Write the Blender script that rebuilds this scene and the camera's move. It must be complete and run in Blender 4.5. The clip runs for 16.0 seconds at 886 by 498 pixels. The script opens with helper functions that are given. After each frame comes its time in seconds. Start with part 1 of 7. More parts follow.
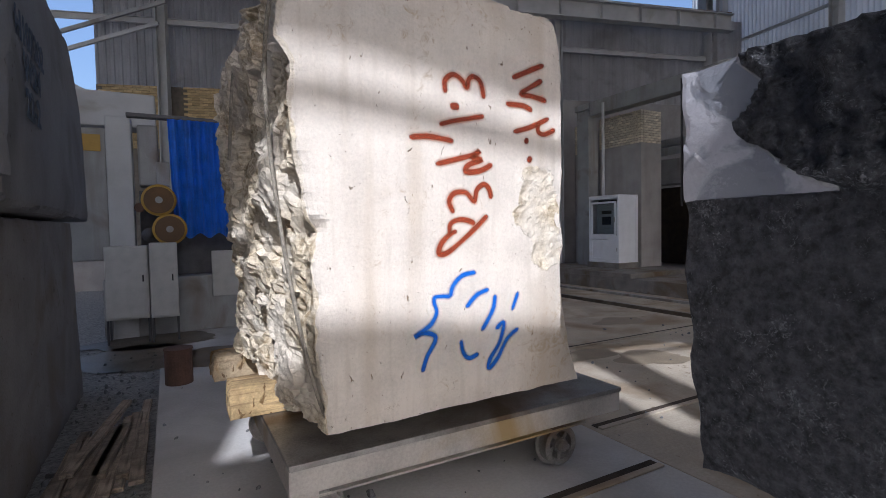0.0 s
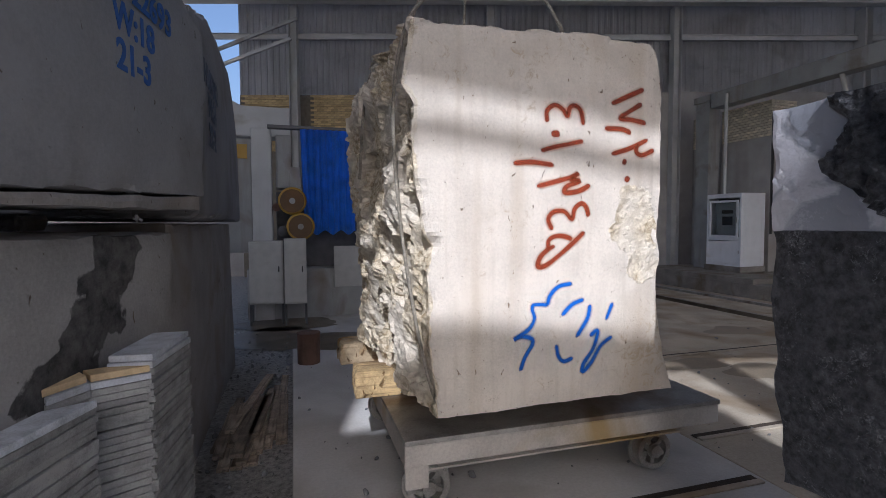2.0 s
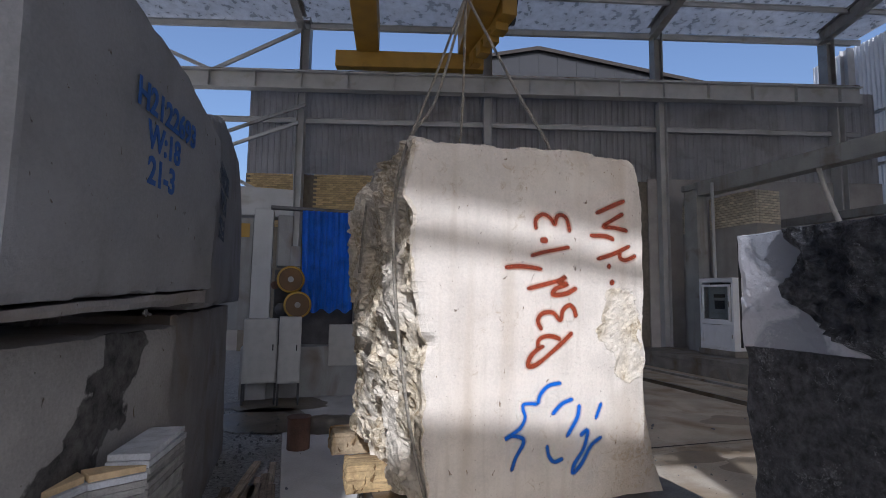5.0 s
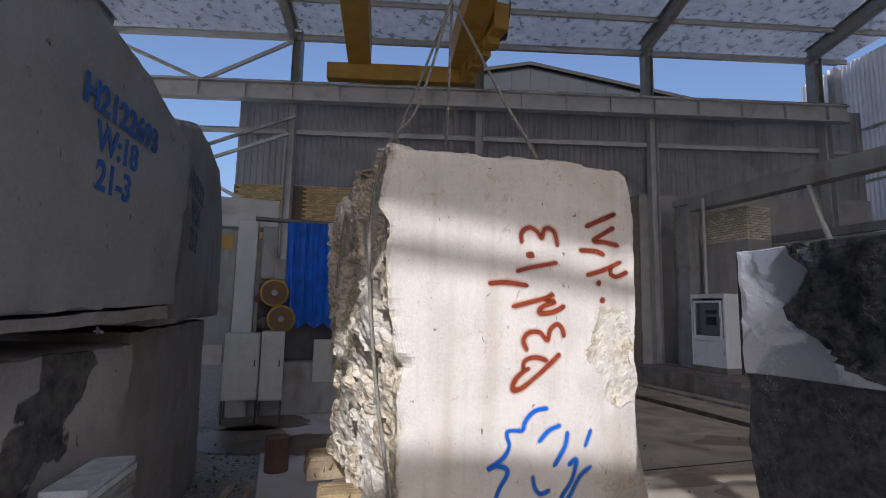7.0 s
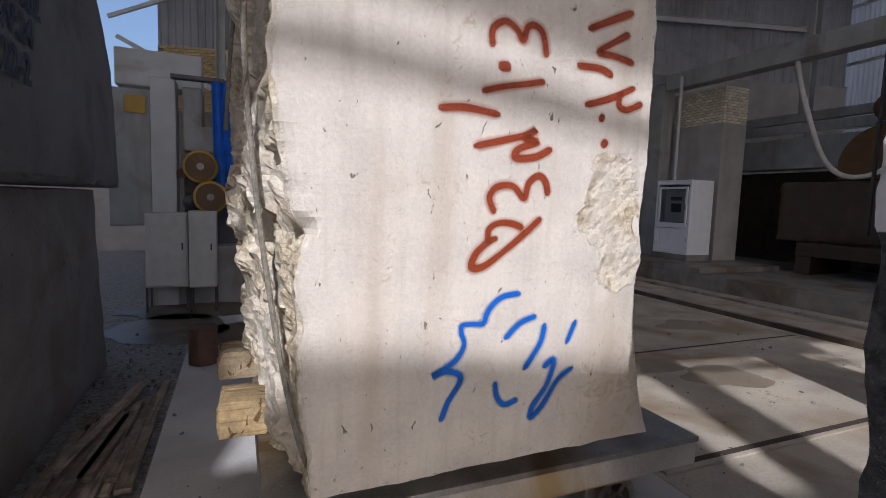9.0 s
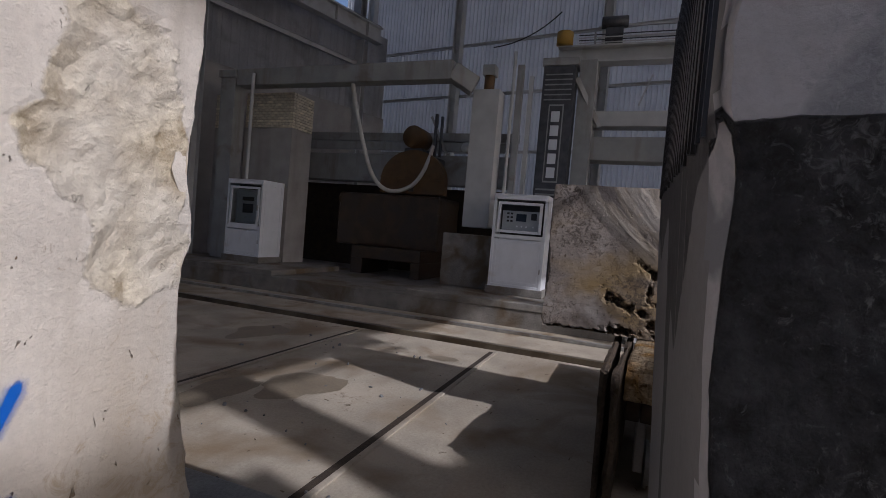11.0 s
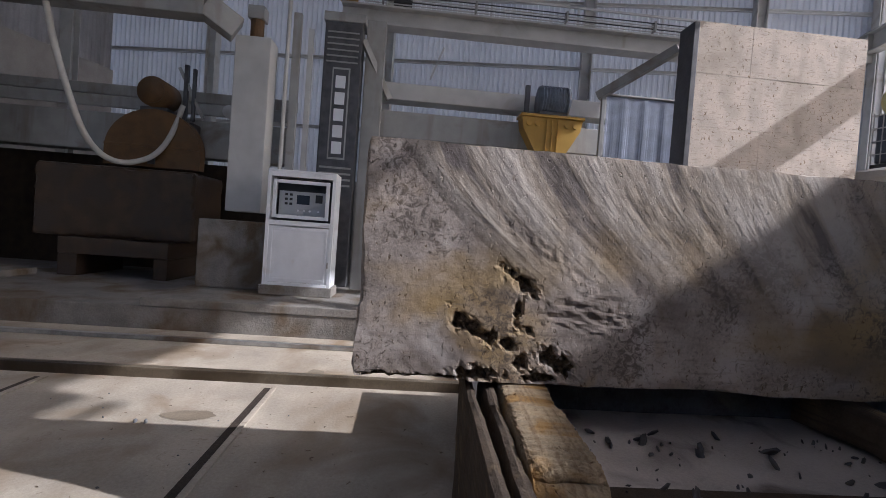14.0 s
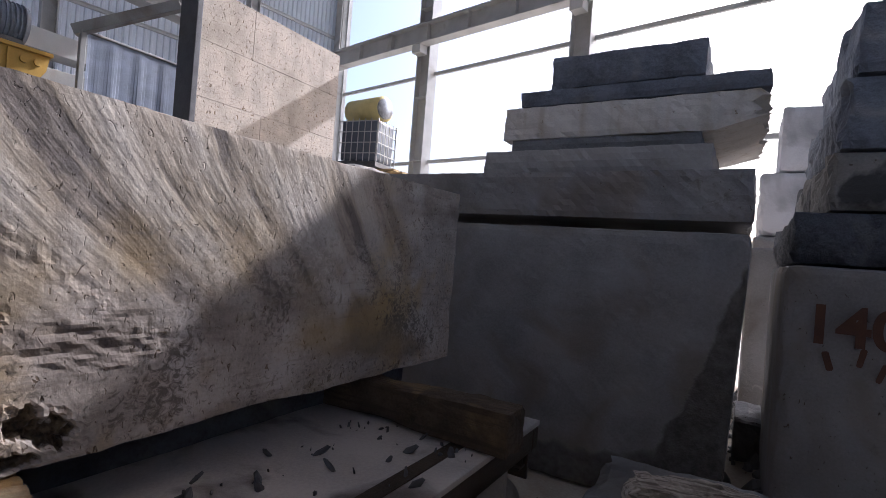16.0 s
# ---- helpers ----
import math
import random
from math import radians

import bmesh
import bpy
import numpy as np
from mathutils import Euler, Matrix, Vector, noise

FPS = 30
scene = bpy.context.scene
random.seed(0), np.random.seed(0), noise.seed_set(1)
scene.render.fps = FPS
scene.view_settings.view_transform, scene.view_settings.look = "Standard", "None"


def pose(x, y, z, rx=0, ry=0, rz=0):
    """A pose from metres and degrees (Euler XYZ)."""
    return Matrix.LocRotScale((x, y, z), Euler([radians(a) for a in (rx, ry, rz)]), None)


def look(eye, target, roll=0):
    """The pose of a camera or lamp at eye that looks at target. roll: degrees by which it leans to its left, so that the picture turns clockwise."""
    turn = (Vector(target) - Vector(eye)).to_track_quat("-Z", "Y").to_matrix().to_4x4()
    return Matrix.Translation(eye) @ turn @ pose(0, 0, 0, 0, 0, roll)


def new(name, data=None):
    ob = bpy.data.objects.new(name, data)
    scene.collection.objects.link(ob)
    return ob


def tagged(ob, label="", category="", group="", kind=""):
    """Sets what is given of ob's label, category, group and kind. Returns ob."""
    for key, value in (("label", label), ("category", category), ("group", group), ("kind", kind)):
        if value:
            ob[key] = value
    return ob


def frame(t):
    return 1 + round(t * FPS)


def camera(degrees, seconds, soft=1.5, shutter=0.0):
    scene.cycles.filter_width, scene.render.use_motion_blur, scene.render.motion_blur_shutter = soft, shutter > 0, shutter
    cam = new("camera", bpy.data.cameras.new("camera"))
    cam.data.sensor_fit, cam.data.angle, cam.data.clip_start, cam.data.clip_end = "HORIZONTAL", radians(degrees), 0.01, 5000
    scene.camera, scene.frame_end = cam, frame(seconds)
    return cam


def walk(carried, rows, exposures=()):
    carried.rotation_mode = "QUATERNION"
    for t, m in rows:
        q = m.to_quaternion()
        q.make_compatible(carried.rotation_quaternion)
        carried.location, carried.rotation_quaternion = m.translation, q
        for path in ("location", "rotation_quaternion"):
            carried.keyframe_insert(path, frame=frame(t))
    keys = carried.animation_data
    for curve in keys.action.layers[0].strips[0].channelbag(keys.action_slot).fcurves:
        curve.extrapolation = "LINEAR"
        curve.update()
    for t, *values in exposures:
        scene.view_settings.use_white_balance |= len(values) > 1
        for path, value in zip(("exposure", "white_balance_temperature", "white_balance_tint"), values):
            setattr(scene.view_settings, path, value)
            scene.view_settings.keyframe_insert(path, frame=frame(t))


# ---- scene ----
cam = camera(83.5, 16.0, 0.8)
PATH = [
    (0, (-0.58, 0.538, 1.586), (0.381, 2.29, 1.505), -1.1),
    (0.5, (-0.582, 0.445, 1.574), (0.18, 2.292, 1.496), -1.0),
    (1, (-0.64, 0.372, 1.588), (-0.017, 2.271, 1.508), -0.8),
    (1.5, (-0.697, 0.287, 1.643), (-0.111, 2.197, 1.554), -0.5),
    (2, (-0.704, 0.241, 1.699), (-0.128, 2.153, 1.597), -0.3),
    (2.5, (-0.712, 0.218, 1.724), (-0.138, 2.131, 1.616), -0.0),
    (3, (-0.722, 0.201, 1.728), (-0.148, 2.113, 1.615), 0.2),
    (3.5, (-0.721, 0.166, 1.739), (-0.146, 2.078, 1.623), 0.4),
    (4, (-0.728, 0.125, 1.783), (-0.147, 2.038, 1.729), 0.6),
    (4.5, (-0.732, 0.102, 1.821), (-0.146, 2.011, 1.924), 0.7),
    (5, (-0.744, 0.094, 1.843), (-0.156, 1.996, 2.034), 0.9),
    (5.2, (-0.748, 0.095, 1.848), (-0.159, 1.993, 2.065), 0.9),
    (7.3, (-0.583, 0.294, 1.867), (0.035, 2.18, 2.112), 1.2),
    (7.5, (-0.549, 0.337, 1.847), (0.074, 2.231, 2.008), 1.3),
    (8, (-0.469, 0.54, 1.774), (0.158, 2.438, 1.691), 1.7),
    (8.2, (-0.445, 0.665, 1.77), (0.191, 2.555, 1.625), 1.7),
    (10.3, (0.278, 1.522, 1.562), (1.795, 2.82, 1.448), 4.8),
    (10.5, (0.333, 1.607, 1.573), (2.009, 2.694, 1.479), 5.2),
    (10.6, (0.359, 1.641, 1.573), (2.098, 2.624, 1.48), 5.2),
    (11, (0.516, 1.743, 1.544), (2.386, 2.45, 1.477), 4.9),
    (11.5, (0.763, 1.876, 1.538), (2.72, 2.283, 1.49), 5.3),
    (12, (1.008, 1.972, 1.534), (3.003, 2.108, 1.493), 5.1),
    (12.5, (1.281, 2.047, 1.555), (3.28, 2.035, 1.516), 5.0),
    (13, (1.64, 2.039, 1.55), (3.638, 1.972, 1.501), 4.6),
    (13.5, (1.909, 2.055, 1.552), (3.906, 1.961, 1.503), 4.5),
    (14, (2.207, 2.162, 1.564), (4.201, 2.012, 1.509), 4.3),
    (14.5, (2.458, 2.203, 1.566), (4.44, 1.938, 1.511), 4.1),
    (15, (2.685, 2.133, 1.588), (4.618, 1.619, 1.542), 4.0),
    (15.4, (2.844, 2.053, 1.606), (4.611, 1.119, 1.555), 3.7),
    (15.5, (2.794, 2.065, 1.584), (4.508, 1.035, 1.564), 4.4),
    (15.7, (2.845, 2.061, 1.597), (4.356, 0.751, 1.591), 4.6),
    (16, (2.852, 2.044, 1.605), (3.889, 0.334, 1.612), 4.5),
]
walk(cam, [(t, look(eye, target, roll)) for t, eye, target, roll in PATH],
     [(0, 0.82, 5480, 14), (0.5, 0.77, 5480, 14), (2, 0.68, 5480, 14), (5, 0.6, 5450, 14), (8, 0.62, 5600, 15), (10.5, 0.12, 5700, 16), (11, -0.02, 5700, 17), (11.5, -0.32, 5450, 16), (12, 0.08, 5550, 17), (12.5, 0.42, 5600, 17), (13.5, 0.84, 5650, 16), (14.5, 1.02, 5650, 16), (15.5, 1.06, 5700, 18), (16, 1.3, 5600, 17)])

# ---- light ----
SUN = Vector((0.31, 1.0, -0.80)).normalized()
world = bpy.data.worlds.new("sky")
scene.world = world
world.use_nodes = True
wn = world.node_tree.nodes
sky = wn.new("ShaderNodeTexSky")
sky.sky_type = "NISHITA"
sky.sun_disc = False
sky.dust_density = 5.0
sky.sun_elevation = math.asin(-SUN.z)
sky.sun_rotation = math.atan2(-SUN.x, -SUN.y)
wn["Background"].inputs["Strength"].default_value = 0.11
world.node_tree.links.new(sky.outputs[0], wn["Background"].inputs[0])
sun_data = bpy.data.lights.new("sun", "SUN")
sun_data.energy = 2.7
sun_data.angle = radians(0.53)
sun_data.color = (1.0, 0.95, 0.88)
sun = new("sun", sun_data)
sun.rotation_euler = SUN.to_track_quat("-Z", "Y").to_euler()


# ---- materials ----
def material(name, base, rough=0.7, metal=0.0, vary=0.25, scale=6.0, grain=60.0, bump=0.25, stain=None, stain_at=(0.55, 0.7), stain_scale=1.3, spread=0.0):
    """A procedural surface: base colour, patches and grain at two scales, fine relief, stains."""
    m = bpy.data.materials.new(name)
    m.use_nodes = True
    n, l = m.node_tree.nodes, m.node_tree.links
    b = n["Principled BSDF"]
    b.inputs["Metallic"].default_value = metal
    co = n.new("ShaderNodeTexCoord")
    big = n.new("ShaderNodeTexNoise")
    big.inputs["Scale"].default_value, big.inputs["Detail"].default_value = scale, 5
    fine = n.new("ShaderNodeTexNoise")
    fine.inputs["Scale"].default_value, fine.inputs["Detail"].default_value = grain, 6
    fine.inputs["Roughness"].default_value = 0.7
    for k in (big, fine):
        l.new(co.outputs["Object"], k.inputs["Vector"])
    add = n.new("ShaderNodeMath")
    add.operation = "ADD"
    half = n.new("ShaderNodeMath")
    half.operation, half.inputs[1].default_value = "MULTIPLY", 0.7
    l.new(fine.outputs["Fac"], half.inputs[0])
    l.new(big.outputs["Fac"], add.inputs[0])
    l.new(half.outputs[0], add.inputs[1])
    ramp = n.new("ShaderNodeValToRGB")
    c = Vector(base)
    ramp.color_ramp.elements[0].position, ramp.color_ramp.elements[1].position = 0.60, 1.0
    ramp.color_ramp.elements[0].color = (*(c * (1 - vary)), 1)
    ramp.color_ramp.elements[1].color = (*[min(0.95, v * (1 + vary)) for v in c], 1)
    l.new(add.outputs[0], ramp.inputs[0])
    out = ramp.outputs[0]
    if stain:
        st = n.new("ShaderNodeTexNoise")
        st.inputs["Scale"].default_value, st.inputs["Detail"].default_value, st.inputs["Distortion"].default_value = stain_scale, 6, 0.6
        l.new(co.outputs["Object"], st.inputs["Vector"])
        sr = n.new("ShaderNodeMapRange")
        sr.inputs["From Min"].default_value, sr.inputs["From Max"].default_value = stain_at
        l.new(st.outputs["Fac"], sr.inputs["Value"])
        mx = n.new("ShaderNodeMixRGB")
        mx.inputs[2].default_value = (*stain, 1)
        l.new(sr.outputs[0], mx.inputs[0])
        l.new(out, mx.inputs[1])
        out = mx.outputs[0]
    if spread:
        oi = n.new("ShaderNodeObjectInfo")
        mr = n.new("ShaderNodeMapRange")
        mr.inputs["To Min"].default_value, mr.inputs["To Max"].default_value = 1 - spread, 1 + spread
        l.new(oi.outputs["Random"], mr.inputs["Value"])
        hs = n.new("ShaderNodeHueSaturation")
        l.new(mr.outputs[0], hs.inputs["Value"])
        l.new(out, hs.inputs["Color"])
        out = hs.outputs[0]
    l.new(out, b.inputs["Base Color"])
    rr = n.new("ShaderNodeMapRange")
    rr.inputs["To Min"].default_value, rr.inputs["To Max"].default_value = max(0.03, rough - 0.12), min(1, rough + 0.12)
    l.new(big.outputs["Fac"], rr.inputs["Value"])
    l.new(rr.outputs[0], b.inputs["Roughness"])
    if bump:
        bp = n.new("ShaderNodeBump")
        bp.inputs["Strength"].default_value, bp.inputs["Distance"].default_value = bump, 0.02
        l.new(add.outputs[0], bp.inputs["Height"])
        l.new(bp.outputs[0], b.inputs["Normal"])
    return m


TRAVERTINE = material("travertine", (0.66, 0.62, 0.57), 0.75, vary=0.12, scale=4, grain=70, bump=0.3, stain=(0.45, 0.36, 0.25), stain_at=(0.58, 0.85))
WEATHERED = material("weathered_stone", (0.345, 0.29, 0.245), 0.85, vary=0.32, scale=3.2, grain=50, bump=0.16, stain=(0.34, 0.235, 0.11), stain_at=(0.5, 0.66), stain_scale=1.7)
GREY_STONE = material("grey_stone", (0.17, 0.17, 0.172), 0.8, vary=0.22, scale=3, grain=60, bump=0.3, stain=(0.12, 0.11, 0.10), stain_at=(0.55, 0.75))
MARKED_STONE = material("marked_grey_stone", (0.235, 0.235, 0.245), 0.8, vary=0.15, scale=2.2, grain=55, bump=0.2, stain=(0.15, 0.145, 0.145), stain_at=(0.5, 0.75), stain_scale=1.4)
DARK_STONE = material("dark_stone", (0.085, 0.09, 0.105), 0.75, vary=0.5, scale=7, grain=40, bump=0.8, stain=(0.20, 0.19, 0.18), stain_at=(0.6, 0.8), stain_scale=4)
WHITE_STONE = material("white_stone", (0.55, 0.55, 0.57), 0.8, vary=0.12, scale=3, grain=60, bump=0.3, stain=(0.3, 0.3, 0.31), stain_at=(0.56, 0.7))
VEINED = material("veined_stone", (0.23, 0.215, 0.195), 0.8, vary=0.2, scale=3, grain=60, bump=0.3, stain=(0.055, 0.053, 0.052), stain_at=(0.53, 0.58), stain_scale=1.5)
TILE_STONE = material("tile_stone", (0.27, 0.268, 0.26), 0.85, vary=0.3, scale=12, grain=120, bump=0.6, spread=0.15)
TILE_WHITE = material("tile_white", (0.42, 0.44, 0.475), 0.8, vary=0.3, scale=12, grain=140, bump=0.4, spread=0.1)
TILE_TAN = material("tile_tan", (0.50, 0.38, 0.22), 0.8, vary=0.2, scale=12, grain=120, bump=0.3)
PALE_CONCRETE = material("dusty_concrete", (0.50, 0.485, 0.465), 0.85, vary=0.15, scale=1.4, grain=40, bump=0.2, stain=(0.36, 0.34, 0.31), stain_at=(0.50, 0.72), stain_scale=0.9)
CONCRETE = material("concrete", (0.385, 0.335, 0.265), 0.8, vary=0.22, scale=1.6, grain=40, bump=0.25, stain=(0.26, 0.195, 0.125), stain_at=(0.50, 0.68), stain_scale=1.1)
WET_CONCRETE = material("wet_concrete", (0.12, 0.095, 0.065), 0.35, vary=0.3, scale=2, grain=40, bump=0.2, stain=(0.05, 0.035, 0.02), stain_at=(0.45, 0.65))
PLINTH = material("plinth_concrete", (0.20, 0.185, 0.165), 0.6, vary=0.3, scale=3, grain=40, bump=0.4, stain=(0.13, 0.09, 0.05), stain_at=(0.5, 0.65))
PLASTER = material("plaster", (0.35, 0.33, 0.31), 0.85, vary=0.15, scale=2, grain=40, bump=0.15)
GRAVEL = material("gravel", (0.40, 0.39, 0.37), 0.95, vary=0.5, scale=30, grain=110, bump=1.2)
STEEL_GREY = material("grey_painted_steel", (0.30, 0.30, 0.29), 0.5, metal=0.0, vary=0.15, scale=2.5, grain=60, bump=0.08, stain=(0.17, 0.13, 0.10), stain_at=(0.58, 0.75))
STEEL_PALE = material("pale_painted_steel", (0.46, 0.46, 0.45), 0.5, vary=0.12, scale=2.5, grain=60, bump=0.08, stain=(0.30, 0.26, 0.2), stain_at=(0.6, 0.8))
STEEL_DARK = material("dark_steel", (0.08, 0.08, 0.085), 0.45, metal=0.4, vary=0.3, scale=5, grain=60, bump=0.15)
BARE_STEEL = material("worn_steel", (0.32, 0.31, 0.29), 0.45, metal=0.6, vary=0.3, scale=6, grain=70, bump=0.2, stain=(0.16, 0.11, 0.07), stain_at=(0.52, 0.7))
CART_PAINT = material("cart_paint", (0.46, 0.43, 0.39), 0.6, vary=0.2, scale=3, grain=60, bump=0.2, stain=(0.36, 0.26, 0.12), stain_at=(0.55, 0.7))
CLADDING = material("metal_cladding", (0.45, 0.437, 0.427), 0.5, vary=0.12, scale=1.2, grain=20, bump=0.05, stain=(0.3, 0.28, 0.26), stain_at=(0.55, 0.8))
CLADDING_WHITE = material("white_cladding", (0.62, 0.64, 0.67), 0.45, vary=0.08, scale=1.2, grain=20, bump=0.05)
FOIL = material("foil_insulation", (0.45, 0.47, 0.50), 0.3, metal=0.5, vary=0.25, scale=4, grain=30, bump=0.6)
CRANE_YELLOW = material("crane_yellow", (0.42, 0.25, 0.04), 0.5, vary=0.15, scale=2, grain=50, bump=0.05, stain=(0.2, 0.12, 0.03), stain_at=(0.6, 0.8))
SAW_ORANGE = material("saw_orange", (0.125, 0.066, 0.024), 0.65, vary=0.3, scale=4, grain=50, bump=0.2, stain=(0.12, 0.07, 0.03), stain_at=(0.5, 0.65))
BRICK_YELLOW = material("yellow_brick", (0.46, 0.34, 0.17), 0.85, vary=0.2, scale=14, grain=90, bump=0.4, spread=0.25)
BRICK_PALE = material("pale_brick", (0.62, 0.55, 0.42), 0.85, vary=0.2, scale=14, grain=90, bump=0.4, spread=0.2)
MORTAR = material("mortar", (0.16, 0.14, 0.11), 0.95, vary=0.2, scale=10, grain=80, bump=0.4)
BLUE_SHEET = material("blue_sheet", (0.05, 0.23, 0.85), 0.45, vary=0.2, scale=5, grain=40, bump=0.1, stain=(0.25, 0.35, 0.6), stain_at=(0.6, 0.8))
WHITE_PAINT = material("white_paint", (0.72, 0.73, 0.76), 0.4, vary=0.05, scale=4, grain=50, bump=0.03, stain=(0.5, 0.42, 0.32), stain_at=(0.66, 0.85))
PANEL_GREY = material("panel_grey", (0.38, 0.40, 0.42), 0.4, vary=0.05, bump=0.02)
CABINET_GREY = material("cabinet_grey", (0.45, 0.44, 0.41), 0.5, vary=0.1, bump=0.05, stain=(0.25, 0.22, 0.18), stain_at=(0.58, 0.75))
BLACK = material("black_plastic", (0.02, 0.02, 0.022), 0.4, vary=0.2, bump=0.05)
SCREEN = material("screen", (0.03, 0.04, 0.06), 0.15, vary=0.1, bump=0)
WOOD = material("worn_timber", (0.50, 0.36, 0.18), 0.85, vary=0.35, scale=6, grain=60, bump=0.8, stain=(0.17, 0.105, 0.05), stain_at=(0.48, 0.66), stain_scale=3)
OCHRE_WOOD = material("ochre_timber", (0.37, 0.285, 0.18), 0.85, vary=0.35, scale=6, grain=60, bump=0.8, stain=(0.36, 0.21, 0.07), stain_at=(0.50, 0.66), stain_scale=4.5)
WOOD_DARK = material("dark_timber", (0.095, 0.068, 0.045), 0.9, vary=0.4, scale=8, grain=60, bump=0.8, stain=(0.24, 0.16, 0.08), stain_at=(0.58, 0.7), stain_scale=3)
MOTOR_BLUE = material("blue_grey_motor", (0.15, 0.175, 0.22), 0.5, vary=0.2, scale=6, grain=60, bump=0.1, stain=(0.10, 0.08, 0.06), stain_at=(0.55, 0.7))
LOG_WOOD = material("bare_log", (0.40, 0.355, 0.30), 0.9, vary=0.4, scale=8, grain=60, bump=0.8, stain=(0.15, 0.12, 0.09), stain_at=(0.52, 0.68), stain_scale=5)
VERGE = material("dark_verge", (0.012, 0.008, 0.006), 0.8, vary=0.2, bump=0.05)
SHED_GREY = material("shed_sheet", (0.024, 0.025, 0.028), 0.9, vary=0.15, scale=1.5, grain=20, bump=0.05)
WOOD_GREY = material("weathered_board", (0.27, 0.22, 0.165), 0.9, vary=0.4, scale=8, grain=60, bump=0.6, stain=(0.13, 0.10, 0.075), stain_at=(0.5, 0.7), stain_scale=3, spread=0.3)
RUST = material("rusty_drum", (0.10, 0.055, 0.04), 0.8, vary=0.4, scale=6, grain=60, bump=0.3)
GREY_MARK = material("faded_marker", (0.07, 0.09, 0.13), 0.8, vary=0.3, scale=20, grain=90, bump=0.05)
BLUE_MARK = material("blue_marker", (0.02, 0.085, 0.30), 0.7, vary=0.2, scale=20, grain=90, bump=0.05)
ORANGE_MARK = material("orange_marker", (0.10, 0.042, 0.025), 0.7, vary=0.2, scale=20, grain=90, bump=0.05)
ROPE = material("wire_rope", (0.30, 0.27, 0.22), 0.6, metal=0.3, vary=0.3, scale=40, grain=200, bump=0.6)
HOSE = material("pale_hose", (0.5, 0.49, 0.46), 0.6, vary=0.1, bump=0.05)
CURTAIN = material("grey_curtain", (0.42, 0.47, 0.58), 0.6, vary=0.15, scale=5, grain=80, bump=0.2)
TANK_WHITE = material("tank_plastic", (0.10, 0.115, 0.145), 0.35, vary=0.1, bump=0.03)
BARREL = material("barrel_yellow", (0.62, 0.52, 0.22), 0.5, vary=0.1, bump=0.03)
EARTH = material("dusty_ground", (0.40, 0.36, 0.30), 0.95, vary=0.25, scale=0.6, grain=8, bump=0.3)


def crisp(m, scale, strength, distance=0.03, holes=0.0, hole_scale=30.0):
    """Adds broken, faceted relief to a stone, and dark pits where holes > 0."""
    n, l = m.node_tree.nodes, m.node_tree.links
    b = n["Principled BSDF"]
    co = n.new("ShaderNodeTexCoord")
    warp = n.new("ShaderNodeTexNoise")
    warp.inputs["Scale"].default_value, warp.inputs["Detail"].default_value, warp.inputs["Roughness"].default_value = scale, 8, 0.7
    l.new(co.outputs["Object"], warp.inputs["Vector"])
    bp = n.new("ShaderNodeBump")
    bp.inputs["Strength"].default_value, bp.inputs["Distance"].default_value = strength, distance
    l.new(warp.outputs["Fac"], bp.inputs["Height"])
    old = b.inputs["Normal"].links[0].from_socket
    l.new(old, bp.inputs["Normal"])
    last = bp
    if holes:
        vo = n.new("ShaderNodeTexNoise")
        vo.inputs["Scale"].default_value, vo.inputs["Detail"].default_value, vo.inputs["Distortion"].default_value = hole_scale, 3, 0.8
        mp = n.new("ShaderNodeMapping")
        mp.inputs["Scale"].default_value = (1, 1, 0.6)
        l.new(co.outputs["Object"], mp.inputs["Vector"])
        l.new(mp.outputs[0], vo.inputs["Vector"])
        mr = n.new("ShaderNodeMapRange")
        mr.inputs["From Min"].default_value, mr.inputs["From Max"].default_value = 0.72 - holes, 0.76 - holes
        l.new(vo.outputs["Fac"], mr.inputs["Value"])
        mx = n.new("ShaderNodeMixRGB")
        mx.blend_type = "MULTIPLY"
        mx.inputs[2].default_value = (0.42, 0.34, 0.26, 1)
        l.new(mr.outputs[0], mx.inputs[0])
        l.new(b.inputs["Base Color"].links[0].from_socket, mx.inputs[1])
        l.new(mx.outputs[0], b.inputs["Base Color"])
        hb = n.new("ShaderNodeBump")
        hb.invert = True
        hb.inputs["Strength"].default_value, hb.inputs["Distance"].default_value = 0.9, 0.015
        l.new(mr.outputs[0], hb.inputs["Height"])
        l.new(last.outputs[0], hb.inputs["Normal"])
        last = hb
    l.new(last.outputs[0], b.inputs["Normal"])


